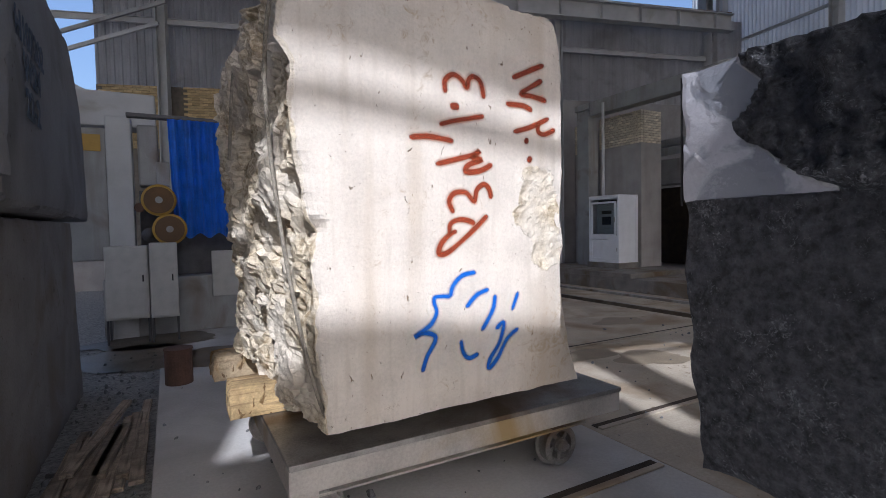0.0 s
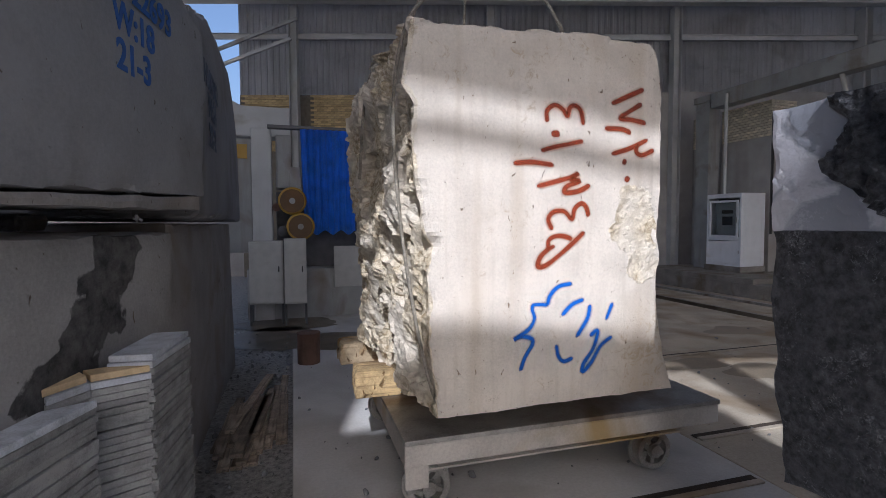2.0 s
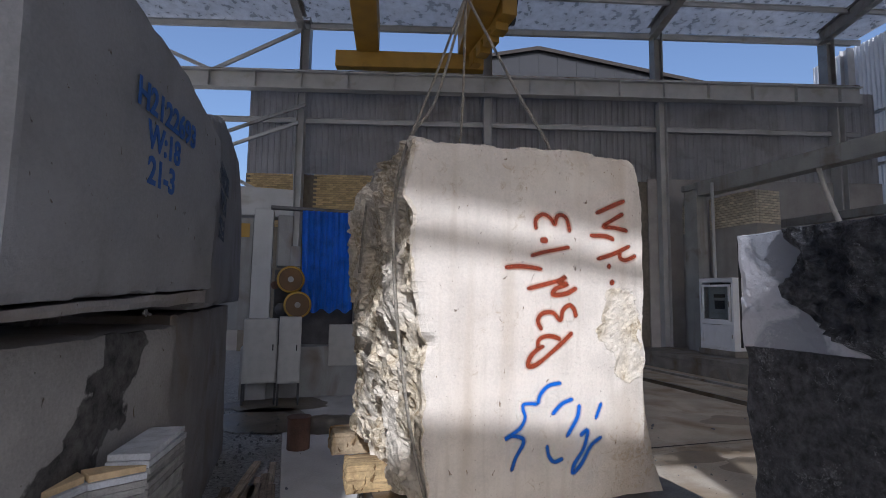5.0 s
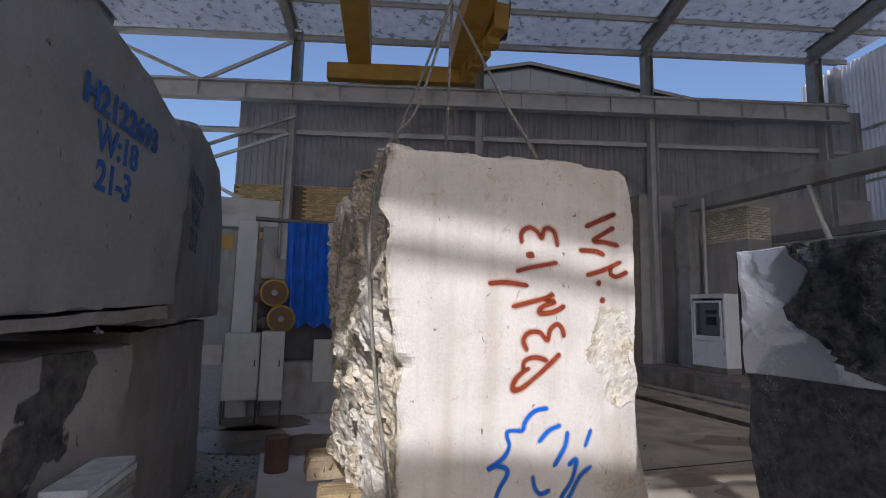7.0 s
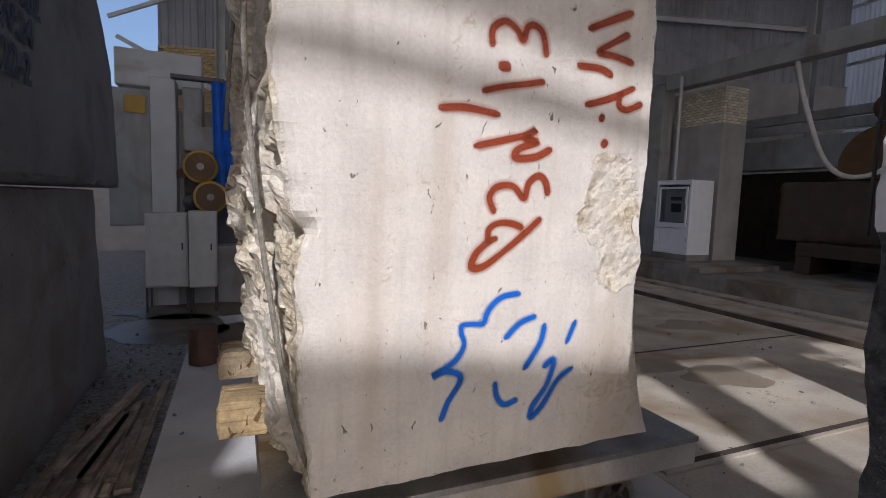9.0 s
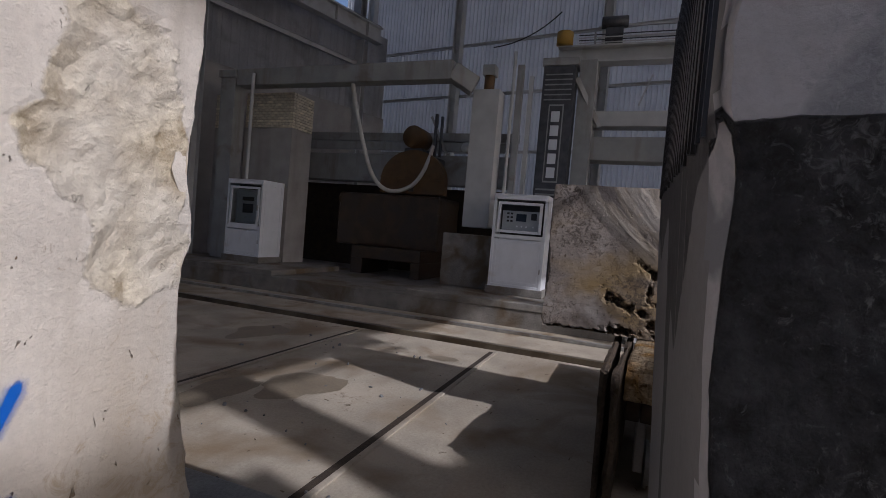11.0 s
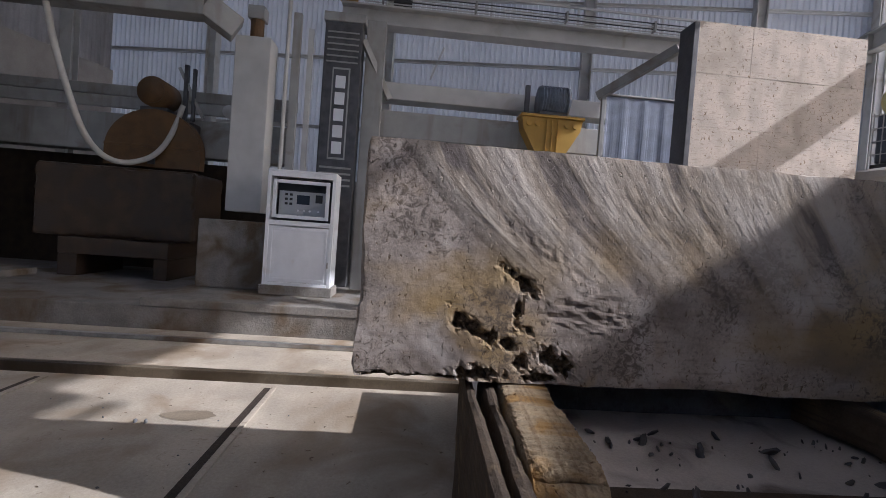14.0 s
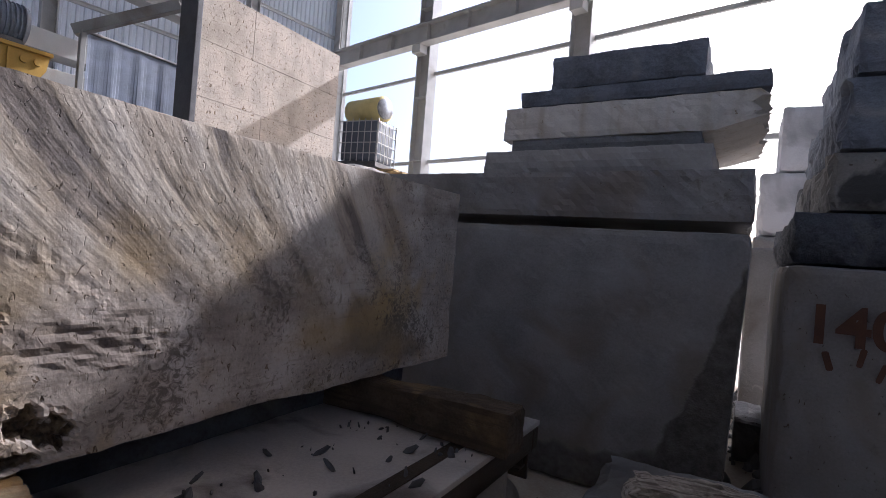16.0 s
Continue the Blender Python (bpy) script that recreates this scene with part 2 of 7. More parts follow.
def specks(m, colour, scale, amount):
    """Small pale broken spots, thicker in some places than in others."""
    n, l = m.node_tree.nodes, m.node_tree.links
    b = n["Principled BSDF"]
    co = n.new("ShaderNodeTexCoord")
    spot = n.new("ShaderNodeTexNoise")
    spot.inputs["Scale"].default_value, spot.inputs["Detail"].default_value, spot.inputs["Roughness"].default_value, spot.inputs["Distortion"].default_value = scale, 5, 0.7, 1.2
    area = n.new("ShaderNodeTexNoise")
    area.inputs["Scale"].default_value, area.inputs["Detail"].default_value = scale * 0.09, 4
    add = n.new("ShaderNodeMath")
    add.operation, add.inputs[1].default_value = "MULTIPLY_ADD", 0.7
    l.new(co.outputs["Object"], spot.inputs["Vector"])
    l.new(co.outputs["Object"], area.inputs["Vector"])
    l.new(area.outputs["Fac"], add.inputs[0])
    l.new(spot.outputs["Fac"], add.inputs[2])
    mr = n.new("ShaderNodeMapRange")
    mr.inputs["From Min"].default_value, mr.inputs["From Max"].default_value, mr.inputs["To Max"].default_value = 1.08 - amount, 1.22 - amount, 0.8
    l.new(add.outputs[0], mr.inputs["Value"])
    mx = n.new("ShaderNodeMixRGB")
    mx.inputs[2].default_value = (*colour, 1)
    l.new(mr.outputs[0], mx.inputs[0])
    l.new(b.inputs["Base Color"].links[0].from_socket, mx.inputs[1])
    l.new(mx.outputs[0], b.inputs["Base Color"])


def streaks(m, colour, axis_scale, lo, hi, amount):
    """Long mineral streaks along one axis."""
    n, l = m.node_tree.nodes, m.node_tree.links
    b = n["Principled BSDF"]
    co = n.new("ShaderNodeTexCoord")
    mp = n.new("ShaderNodeMapping")
    mp.inputs["Scale"].default_value = axis_scale
    l.new(co.outputs["Object"], mp.inputs["Vector"])
    nz = n.new("ShaderNodeTexNoise")
    nz.inputs["Scale"].default_value, nz.inputs["Detail"].default_value = 1.0, 6
    l.new(mp.outputs[0], nz.inputs["Vector"])
    mr = n.new("ShaderNodeMapRange")
    mr.inputs["From Min"].default_value, mr.inputs["From Max"].default_value, mr.inputs["To Max"].default_value = lo, hi, amount
    l.new(nz.outputs["Fac"], mr.inputs["Value"])
    mx = n.new("ShaderNodeMixRGB")
    mx.inputs[2].default_value = (*colour, 1)
    l.new(mr.outputs[0], mx.inputs[0])
    l.new(b.inputs["Base Color"].links[0].from_socket, mx.inputs[1])
    l.new(mx.outputs[0], b.inputs["Base Color"])


def saw_arcs(m, top, left):
    """Curved disc-saw marks on a sawn face (y along it, z up): each mark bends away as it runs down; ridges and colour bands."""
    n, l = m.node_tree.nodes, m.node_tree.links
    b = n["Principled BSDF"]

    def calc(op, a, c, k=None):
        q = n.new("ShaderNodeMath")
        q.operation = op
        for i, v in enumerate((a, c, k)):
            if v is None:
                continue
            if isinstance(v, (int, float)):
                q.inputs[i].default_value = v
            else:
                l.new(v, q.inputs[i])
        return q.outputs[0]
    co = n.new("ShaderNodeTexCoord")
    xyz = n.new("ShaderNodeSeparateXYZ")
    l.new(co.outputs["Object"], xyz.inputs[0])
    wob = n.new("ShaderNodeTexNoise")
    wob.inputs["Scale"].default_value, wob.inputs["Detail"].default_value = 2.0, 5
    l.new(co.outputs["Object"], wob.inputs["Vector"])
    d = calc("SUBTRACT", top, xyz.outputs["Z"])
    curve = calc("MINIMUM", calc("MAXIMUM", calc("MULTIPLY_ADD", xyz.outputs["Y"], 0.38, -0.15), 0.3), 1.1)
    w = calc("MULTIPLY_ADD", calc("MULTIPLY", d, d), curve, calc("MULTIPLY_ADD", d, 0.45, xyz.outputs["Y"]))
    w = calc("MULTIPLY_ADD", wob.outputs["Fac"], 0.07, w)
    bands = n.new("ShaderNodeTexNoise")
    bands.noise_dimensions = "2D"
    bands.inputs["Scale"].default_value, bands.inputs["Detail"].default_value, bands.inputs["Roughness"].default_value = 1.0, 5, 0.55
    cmb = n.new("ShaderNodeCombineXYZ")
    l.new(calc("MULTIPLY", w, 4.4), cmb.inputs[0])
    l.new(calc("MULTIPLY", d, 1.2), cmb.inputs[1])
    l.new(cmb.outputs[0], bands.inputs["Vector"])
    fade = n.new("ShaderNodeMapRange")
    fade.inputs["From Min"].default_value, fade.inputs["From Max"].default_value = 0.95, 0.45
    l.new(calc("MULTIPLY_ADD", wob.outputs["Fac"], 0.3, d), fade.inputs["Value"])
    side = n.new("ShaderNodeMapRange")
    side.inputs["From Min"].default_value, side.inputs["From Max"].default_value = left, left - 0.15
    l.new(w, side.inputs["Value"])
    far = n.new("ShaderNodeMapRange")
    far.inputs["From Min"].default_value, far.inputs["From Max"].default_value = 0.6, 1.3
    l.new(w, far.inputs["Value"])
    mask = calc("MULTIPLY", calc("MULTIPLY", fade.outputs[0], side.outputs[0]), far.outputs[0])
    ramp = n.new("ShaderNodeValToRGB")
    e = ramp.color_ramp.elements
    e[0].position, e[0].color = 0.38, (0.12, 0.10, 0.09, 1)
    e[1].position, e[1].color = 0.62, (0.47, 0.415, 0.355, 1)
    k = e.new(0.47)
    k.color = (0.36, 0.30, 0.235, 1)
    l.new(bands.outputs["Fac"], ramp.inputs[0])
    mx = n.new("ShaderNodeMixRGB")
    l.new(calc("MULTIPLY", mask, 0.85), mx.inputs[0])
    l.new(b.inputs["Base Color"].links[0].from_socket, mx.inputs[1])
    l.new(ramp.outputs[0], mx.inputs[2])
    l.new(mx.outputs[0], b.inputs["Base Color"])
    bp = n.new("ShaderNodeBump")
    bp.inputs["Strength"].default_value, bp.inputs["Distance"].default_value = 0.75, 0.03
    l.new(calc("MULTIPLY", bands.outputs["Fac"], mask), bp.inputs["Height"])
    l.new(b.inputs["Normal"].links[0].from_socket, bp.inputs["Normal"])
    l.new(bp.outputs[0], b.inputs["Normal"])


def worn_mix(m, dark, light, bump=0.8, scale=14, ragged=0.7, tint=None):
    """Where the mesh is marked as worn the surface turns to another, broken look, with a ragged border."""
    n, l = m.node_tree.nodes, m.node_tree.links
    b = n["Principled BSDF"]
    co = n.new("ShaderNodeTexCoord")
    at = n.new("ShaderNodeAttribute")
    at.attribute_name = "worn"
    nz = n.new("ShaderNodeTexNoise")
    nz.inputs["Scale"].default_value, nz.inputs["Detail"].default_value, nz.inputs["Roughness"].default_value = scale, 8, 0.65
    l.new(co.outputs["Object"], nz.inputs["Vector"])
    sub = n.new("ShaderNodeMath")
    sub.operation, sub.inputs[1].default_value, sub.inputs[2].default_value = "MULTIPLY_ADD", ragged, -ragged / 2
    l.new(nz.outputs["Fac"], sub.inputs[0])
    add = n.new("ShaderNodeMath")
    l.new(at.outputs["Fac"], add.inputs[0])
    l.new(sub.outputs[0], add.inputs[1])
    mr = n.new("ShaderNodeMapRange")
    mr.inputs["From Min"].default_value, mr.inputs["From Max"].default_value = 0.44, 0.56
    l.new(add.outputs[0], mr.inputs["Value"])
    ramp = n.new("ShaderNodeValToRGB")
    ramp.color_ramp.elements[0].position, ramp.color_ramp.elements[1].position = 0.36, 0.66
    ramp.color_ramp.elements[0].color, ramp.color_ramp.elements[1].color = (*dark, 1), (*light, 1)
    l.new(nz.outputs["Fac"], ramp.inputs[0])
    tone = ramp.outputs[0]
    if tint:
        area = n.new("ShaderNodeTexNoise")
        area.inputs["Scale"].default_value, area.inputs["Detail"].default_value = 3.2, 7
        l.new(co.outputs["Object"], area.inputs["Vector"])
        ar = n.new("ShaderNodeMapRange")
        ar.inputs["From Min"].default_value, ar.inputs["From Max"].default_value, ar.inputs["To Max"].default_value = 0.44, 0.60, 0.75
        l.new(area.outputs["Fac"], ar.inputs["Value"])
        tm = n.new("ShaderNodeMixRGB")
        tm.inputs[2].default_value = (*tint, 1)
        l.new(ar.outputs[0], tm.inputs[0])
        l.new(tone, tm.inputs[1])
        tone = tm.outputs[0]
    mx = n.new("ShaderNodeMixRGB")
    l.new(mr.outputs[0], mx.inputs[0])
    l.new(b.inputs["Base Color"].links[0].from_socket, mx.inputs[1])
    l.new(tone, mx.inputs[2])
    l.new(mx.outputs[0], b.inputs["Base Color"])
    hh = n.new("ShaderNodeMath")
    hh.operation = "MULTIPLY"
    l.new(nz.outputs["Fac"], hh.inputs[0])
    l.new(mr.outputs[0], hh.inputs[1])
    bp = n.new("ShaderNodeBump")
    bp.inputs["Strength"].default_value, bp.inputs["Distance"].default_value = bump, 0.04
    l.new(hh.outputs[0], bp.inputs["Height"])
    l.new(b.inputs["Normal"].links[0].from_socket, bp.inputs["Normal"])
    l.new(bp.outputs[0], b.inputs["Normal"])
    return m


def mist(name, colour, density, lo=0.50, hi=1.12):
    """Thin overspray: fine paint specks that thin out towards the edge of the stroke."""
    m = bpy.data.materials.new(name)
    m.use_nodes = True
    n, l = m.node_tree.nodes, m.node_tree.links
    b = n["Principled BSDF"]
    b.inputs["Base Color"].default_value, b.inputs["Roughness"].default_value = (*colour, 1), 0.7
    co = n.new("ShaderNodeTexCoord")
    nz = n.new("ShaderNodeTexNoise")
    nz.inputs["Scale"].default_value, nz.inputs["Detail"].default_value = 700, 3
    l.new(co.outputs["Object"], nz.inputs["Vector"])
    at = n.new("ShaderNodeAttribute")
    at.attribute_name = "fade"
    add = n.new("ShaderNodeMath")
    add.operation, add.inputs[1].default_value = "MULTIPLY_ADD", 0.62
    l.new(at.outputs["Fac"], add.inputs[0])
    l.new(nz.outputs["Fac"], add.inputs[2])
    mr = n.new("ShaderNodeMapRange")
    mr.inputs["From Min"].default_value, mr.inputs["From Max"].default_value, mr.inputs["To Max"].default_value = lo, hi, density
    l.new(add.outputs[0], mr.inputs["Value"])
    l.new(mr.outputs[0], b.inputs["Alpha"])
    return m


RED_MIST = mist("red_mist", (0.36, 0.06, 0.012), 0.55)
BLUE_MIST = mist("blue_mist", (0.01, 0.15, 0.62), 0.6)
RED_SPRAY = mist("red_spray", (0.25, 0.032, 0.008), 1.0, 0.40, 0.72)
BLUE_SPRAY = mist("blue_spray", (0.008, 0.14, 0.60), 0.97, 0.40, 0.8)
BLOCK_TRAV = material("block_travertine", (0.63, 0.57, 0.492), 0.75, vary=0.12, scale=4, grain=70, bump=0.25, stain=(0.46, 0.39, 0.30), stain_at=(0.55, 0.85))
crisp(BLOCK_TRAV, 38, 0.6, 0.010, 0.014, 42)
specks(BLOCK_TRAV, (0.43, 0.335, 0.22), 14, 0.10)
specks(BLOCK_TRAV, (0.36, 0.29, 0.21), 55, 0.04)
streaks(BLOCK_TRAV, (0.46, 0.37, 0.26), (7, 7, 0.45), 0.52, 0.78, 0.55)
streaks(BLOCK_TRAV, (0.46, 0.40, 0.32), (26, 26, 2.2), 0.54, 0.76, 0.35)
worn_mix(BLOCK_TRAV, (0.36, 0.275, 0.165), (0.84, 0.745, 0.57), 0.5, 24, 0.7, (0.68, 0.62, 0.53))
SPLIT_STONE = worn_mix(material("split_white_stone", (0.44, 0.44, 0.47), 0.8, vary=0.12, scale=3, grain=60, bump=0.3, stain=(0.24, 0.25, 0.28), stain_at=(0.52, 0.56), stain_scale=3.0), (0.018, 0.020, 0.026), (0.125, 0.13, 0.15), 1.3, 30, 0.3)
specks(SPLIT_STONE, (0.34, 0.35, 0.38), 70, 0.13)
GROOVED = worn_mix(material("grooved_grey_stone", (0.21, 0.21, 0.22), 0.8, vary=0.12, scale=3, grain=60, bump=0.25), (0.06, 0.06, 0.065), (0.085, 0.085, 0.09), 0.1, 30, 0.12)
crisp(TRAVERTINE, 25, 0.35, 0.01, 0.03, 38)
streaks(TRAVERTINE, (0.42, 0.34, 0.23), (9, 9, 0.7), 0.52, 0.72, 0.55)
crisp(WEATHERED, 30, 0.4, 0.008, 0.075, 52)
streaks(WEATHERED, (0.13, 0.10, 0.08), (1.0, 1.6, 3.4), 0.50, 0.66, 0.8)
streaks(WEATHERED, (0.50, 0.455, 0.42), (1.0, 3.2, 2.6), 0.55, 0.70, 0.65)
streaks(WEATHERED, (0.16, 0.125, 0.10), (1.0, 5.0, 40.0), 0.55, 0.72, 0.5)
specks(WEATHERED, (0.085, 0.065, 0.05), 26, 0.20)
streaks(WEATHERED, (0.36, 0.25, 0.11), (1.0, 1.2, 2.6), 0.54, 0.72, 0.6)
saw_arcs(WEATHERED, 1.17, 3.3)
worn_mix(WEATHERED, (0.03, 0.021, 0.014), (0.24, 0.17, 0.10), 0.9, 34, 0.7)
SLAB = material("pitted_travertine", (0.47, 0.405, 0.34), 0.75, vary=0.16, scale=3, grain=60, bump=0.3, stain=(0.33, 0.28, 0.22), stain_at=(0.5, 0.75))
crisp(SLAB, 22, 0.4, 0.012, 0.085, 32)
streaks(SLAB, (0.24, 0.19, 0.15), (8, 8, 40), 0.56, 0.68, 0.6)
streaks(SLAB, (0.3, 0.25, 0.2), (4, 4, 0.6), 0.54, 0.75, 0.5)
VEIN_MARKED = worn_mix(material("black_veined_stone", (0.29, 0.28, 0.27), 0.8, vary=0.22, scale=3, grain=60, bump=0.3, stain=(0.15, 0.135, 0.115), stain_at=(0.5, 0.7)), (0.02, 0.02, 0.022), (0.13, 0.125, 0.12), 0.4, 12, 0.9)
GREY_SAWN = material("sawn_grey_stone", (0.25, 0.237, 0.23), 0.85, vary=0.2, scale=3, grain=60, bump=0.2, stain=(0.20, 0.165, 0.135), stain_at=(0.5, 0.72), stain_scale=1.6)
STAINED_STONE = worn_mix(material("stained_sawn_stone", (0.25, 0.237, 0.23), 0.85, vary=0.2, scale=3, grain=60, bump=0.2, stain=(0.20, 0.165, 0.135), stain_at=(0.5, 0.72), stain_scale=1.6), (0.07, 0.062, 0.057), (0.15, 0.135, 0.12), 0.4, 14, 0.35)
BLUE_STONE = material("blue_grey_stone", (0.15, 0.165, 0.20), 0.75, vary=0.35, scale=5, grain=50, bump=0.5, stain=(0.26, 0.27, 0.29), stain_at=(0.54, 0.7), stain_scale=3)
WET_STONE = material("wet_grey_stone", (0.075, 0.075, 0.08), 0.6, vary=0.15, scale=3, grain=60, bump=0.25)
WET_BROWN = material("wet_brown_stone", (0.055, 0.034, 0.018), 0.5, vary=0.4, scale=3, grain=50, bump=0.5, stain=(0.05, 0.035, 0.025), stain_at=(0.48, 0.65), stain_scale=1.6)
WET_DECK = material("wet_cart_deck", (0.42, 0.385, 0.36), 0.42, vary=0.2, scale=3, grain=60, bump=0.2, stain=(0.11, 0.09, 0.08), stain_at=(0.53, 0.66), stain_scale=2.2)
crisp(DARK_STONE, 12, 1.0, 0.06)
crisp(GREY_STONE, 16, 0.5, 0.02, 0.02, 40)
specks(GREY_STONE, (0.27, 0.265, 0.26), 9, 0.08)
crisp(MARKED_STONE, 14, 0.3, 0.01, 0.02, 30)
specks(MARKED_STONE, (0.27, 0.265, 0.26), 9, 0.06)
crisp(GREY_SAWN, 16, 0.3, 0.01, 0.03, 40)
specks(GREY_SAWN, (0.14, 0.12, 0.10), 8, 0.10)
crisp(VEIN_MARKED, 18, 0.4, 0.015, 0.02, 24)
crisp(BLUE_STONE, 18, 0.5, 0.015)
crisp(VEINED, 16, 0.4, 0.02, 0.02, 22)
crisp(WHITE_STONE, 16, 0.4, 0.015)
crisp(CONCRETE, 18, 0.4, 0.01, 0.02, 14)
crisp(PLINTH, 12, 0.8, 0.03)
crisp(WOOD_DARK, 14, 0.9, 0.03)
streaks(LOG_WOOD, (0.10, 0.08, 0.06), (3, 50, 50), 0.50, 0.62, 0.8)
crisp(OCHRE_WOOD, 26, 0.9, 0.02, 0.06, 22)
streaks(OCHRE_WOOD, (0.20, 0.13, 0.07), (2, 40, 40), 0.52, 0.64, 0.6)
crisp(WOOD, 26, 0.9, 0.02, 0.06, 22)
streaks(WOOD, (0.24, 0.16, 0.08), (2, 40, 40), 0.5, 0.62, 0.8)
streaks(WOOD_GREY, (0.10, 0.08, 0.06), (40, 2, 40), 0.48, 0.62, 0.7)
streaks(WOOD_DARK, (0.07, 0.05, 0.035), (2, 40, 40), 0.48, 0.6, 0.8)
crisp(TILE_STONE, 50, 0.7, 0.01)
crisp(GRAVEL, 60, 1.0, 0.03)
streaks(CONCRETE, (0.24, 0.175, 0.11), (0.5, 1.6, 1), 0.54, 0.72, 0.5)
specks(CONCRETE, (0.17, 0.125, 0.08), 9, 0.06)
# dirt of the rail slots; also painted shade on the deck and behind the saw
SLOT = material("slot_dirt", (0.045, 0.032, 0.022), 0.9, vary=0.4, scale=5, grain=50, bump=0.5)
DAMP = material("damp_concrete", (0.215, 0.175, 0.125), 0.6, vary=0.2, scale=3, grain=40, bump=0.2)
streaks(CLADDING, (0.25, 0.22, 0.19), (3, 3, 0.25), 0.52, 0.75, 0.5)
streaks(PLASTER, (0.2, 0.17, 0.14), (1.5, 1.5, 0.3), 0.5, 0.75, 0.5)
streaks(STEEL_GREY, (0.17, 0.13, 0.09), (4, 4, 0.5), 0.54, 0.72, 0.5)

GLASS = bpy.data.materials.new("clear_glass")
GLASS.use_nodes = True
gb = GLASS.node_tree.nodes["Principled BSDF"]
gb.inputs["Base Color"].default_value, gb.inputs["Roughness"].default_value = (0.85, 0.9, 0.9, 1), 0.03
gb.inputs["Transmission Weight"].default_value, gb.inputs["IOR"].default_value = 1.0, 1.45


# ---- builders ----
def box_into(bm, x0, x1, y0, y1, z0, z1, bevel=0.0):
    v = [bm.verts.new((x, y, z)) for x in (x0, x1) for y in (y0, y1) for z in (z0, z1)]
    fs = [bm.faces.new([v[i] for i in q]) for q in ((0, 1, 3, 2), (4, 6, 7, 5), (0, 4, 5, 1), (2, 3, 7, 6), (0, 2, 6, 4), (1, 5, 7, 3))]
    if bevel:
        es = list({e for f in fs for e in f.edges})
        bmesh.ops.bevel(bm, geom=es, offset=bevel, segments=2, affect="EDGES", profile=0.6)
    return bm


def cyl_into(bm, p, q, r, r2=None, seg=20):
    p, q = Vector(p), Vector(q)
    d = q - p
    m = Matrix.Translation((p + q) / 2) @ d.to_track_quat("Z", "Y").to_matrix().to_4x4()
    bmesh.ops.create_cone(bm, cap_ends=True, segments=seg, radius1=r, radius2=r if r2 is None else r2, depth=d.length, matrix=m)
    return bm


def cube(x0, x1, y0, y1, z0, z1, bevel=0.006):
    return box_into(bmesh.new(), x0, x1, y0, y1, z0, z1, bevel)


def cyl(p, q, r, r2=None, seg=20):
    return cyl_into(bmesh.new(), p, q, r, r2, seg)


def beam_bm(p, q, w, h, flange=0.02, web=0.012, kind="I"):
    """A steel section from p to q, its middle on the line: I, box or angle."""
    p, q = Vector(p), Vector(q)
    n = (q - p).length
    bm = bmesh.new()
    if kind == "I":
        t, k = flange, web / 2
        prof = [(-w / 2, h / 2), (w / 2, h / 2), (w / 2, h / 2 - t), (k, h / 2 - t), (k, -h / 2 + t), (w / 2, -h / 2 + t),
                (w / 2, -h / 2), (-w / 2, -h / 2), (-w / 2, -h / 2 + t), (-k, -h / 2 + t), (-k, h / 2 - t), (-w / 2, h / 2 - t)]
        ends = [[bm.verts.new((x, y, z)) for x, z in prof] for y in (0, n)]
        for ring in ends:
            bm.faces.new(ring)
        for i in range(12):
            bm.faces.new([ends[0][i], ends[0][(i + 1) % 12], ends[1][(i + 1) % 12], ends[1][i]])
    elif kind == "L":
        box_into(bm, -w / 2, w / 2, 0, n, -h / 2, -h / 2 + 0.012)
        box_into(bm, -w / 2, -w / 2 + 0.012, 0, n, -h / 2 + 0.012, h / 2)
    else:
        box_into(bm, -w / 2, w / 2, 0, n, -h / 2, h / 2, min(w, h) * 0.06)
    d = (q - p).normalized()
    up = Vector((0, 0, 1)) if abs(d.z) < 0.9 else Vector((1, 0, 0))
    side = d.cross(up).normalized()
    top = side.cross(d)
    m = Matrix((side, d, top)).transposed().to_4x4()
    bmesh.ops.transform(bm, matrix=Matrix.Translation(p) @ m, verts=bm.verts)
    return bm


def finish(name, bm, mat, smooth=False):
    me = bpy.data.meshes.new(name)
    bmesh.ops.recalc_face_normals(bm, faces=bm.faces)
    bm.to_mesh(me)
    bm.free()
    for k in mat if isinstance(mat, (list, tuple)) else [mat]:
        me.materials.append(k)
    if smooth:
        for p in me.polygons:
            p.use_smooth = True
    return new(name, me)


def part(name, bm, mat, parent, label="", smooth=False):
    """One mesh object under a thing or part; the coordinates are the parent's own."""
    ob = finish(name, bm, mat, smooth)
    ob.parent = parent
    if label:
        ob["label"] = label
    return ob


def thing(name, label, category, at=(0, 0, 0), turn=0, group="", kind=""):
    e = new(name)
    e.empty_display_size = 0.2
    e.matrix_basis = pose(*at, 0, 0, turn)
    return tagged(e, label, category, group, kind)


def structure(name, bm, mat, label="", category="", smooth=False):
    return tagged(finish(name, bm, mat, smooth), label or name.replace("_", " "), category or name.split("_")[0], kind="structure")


def facet(p, s):
    """Broken planes: every cell of the stone is tilted its own way."""
    q = p * s
    c = noise.voronoi(q)[1][0]
    return (q - c).dot(noise.noise_vector(c * 13.7)) * 1.3 + noise.noise(c * 7.1) * 0.7


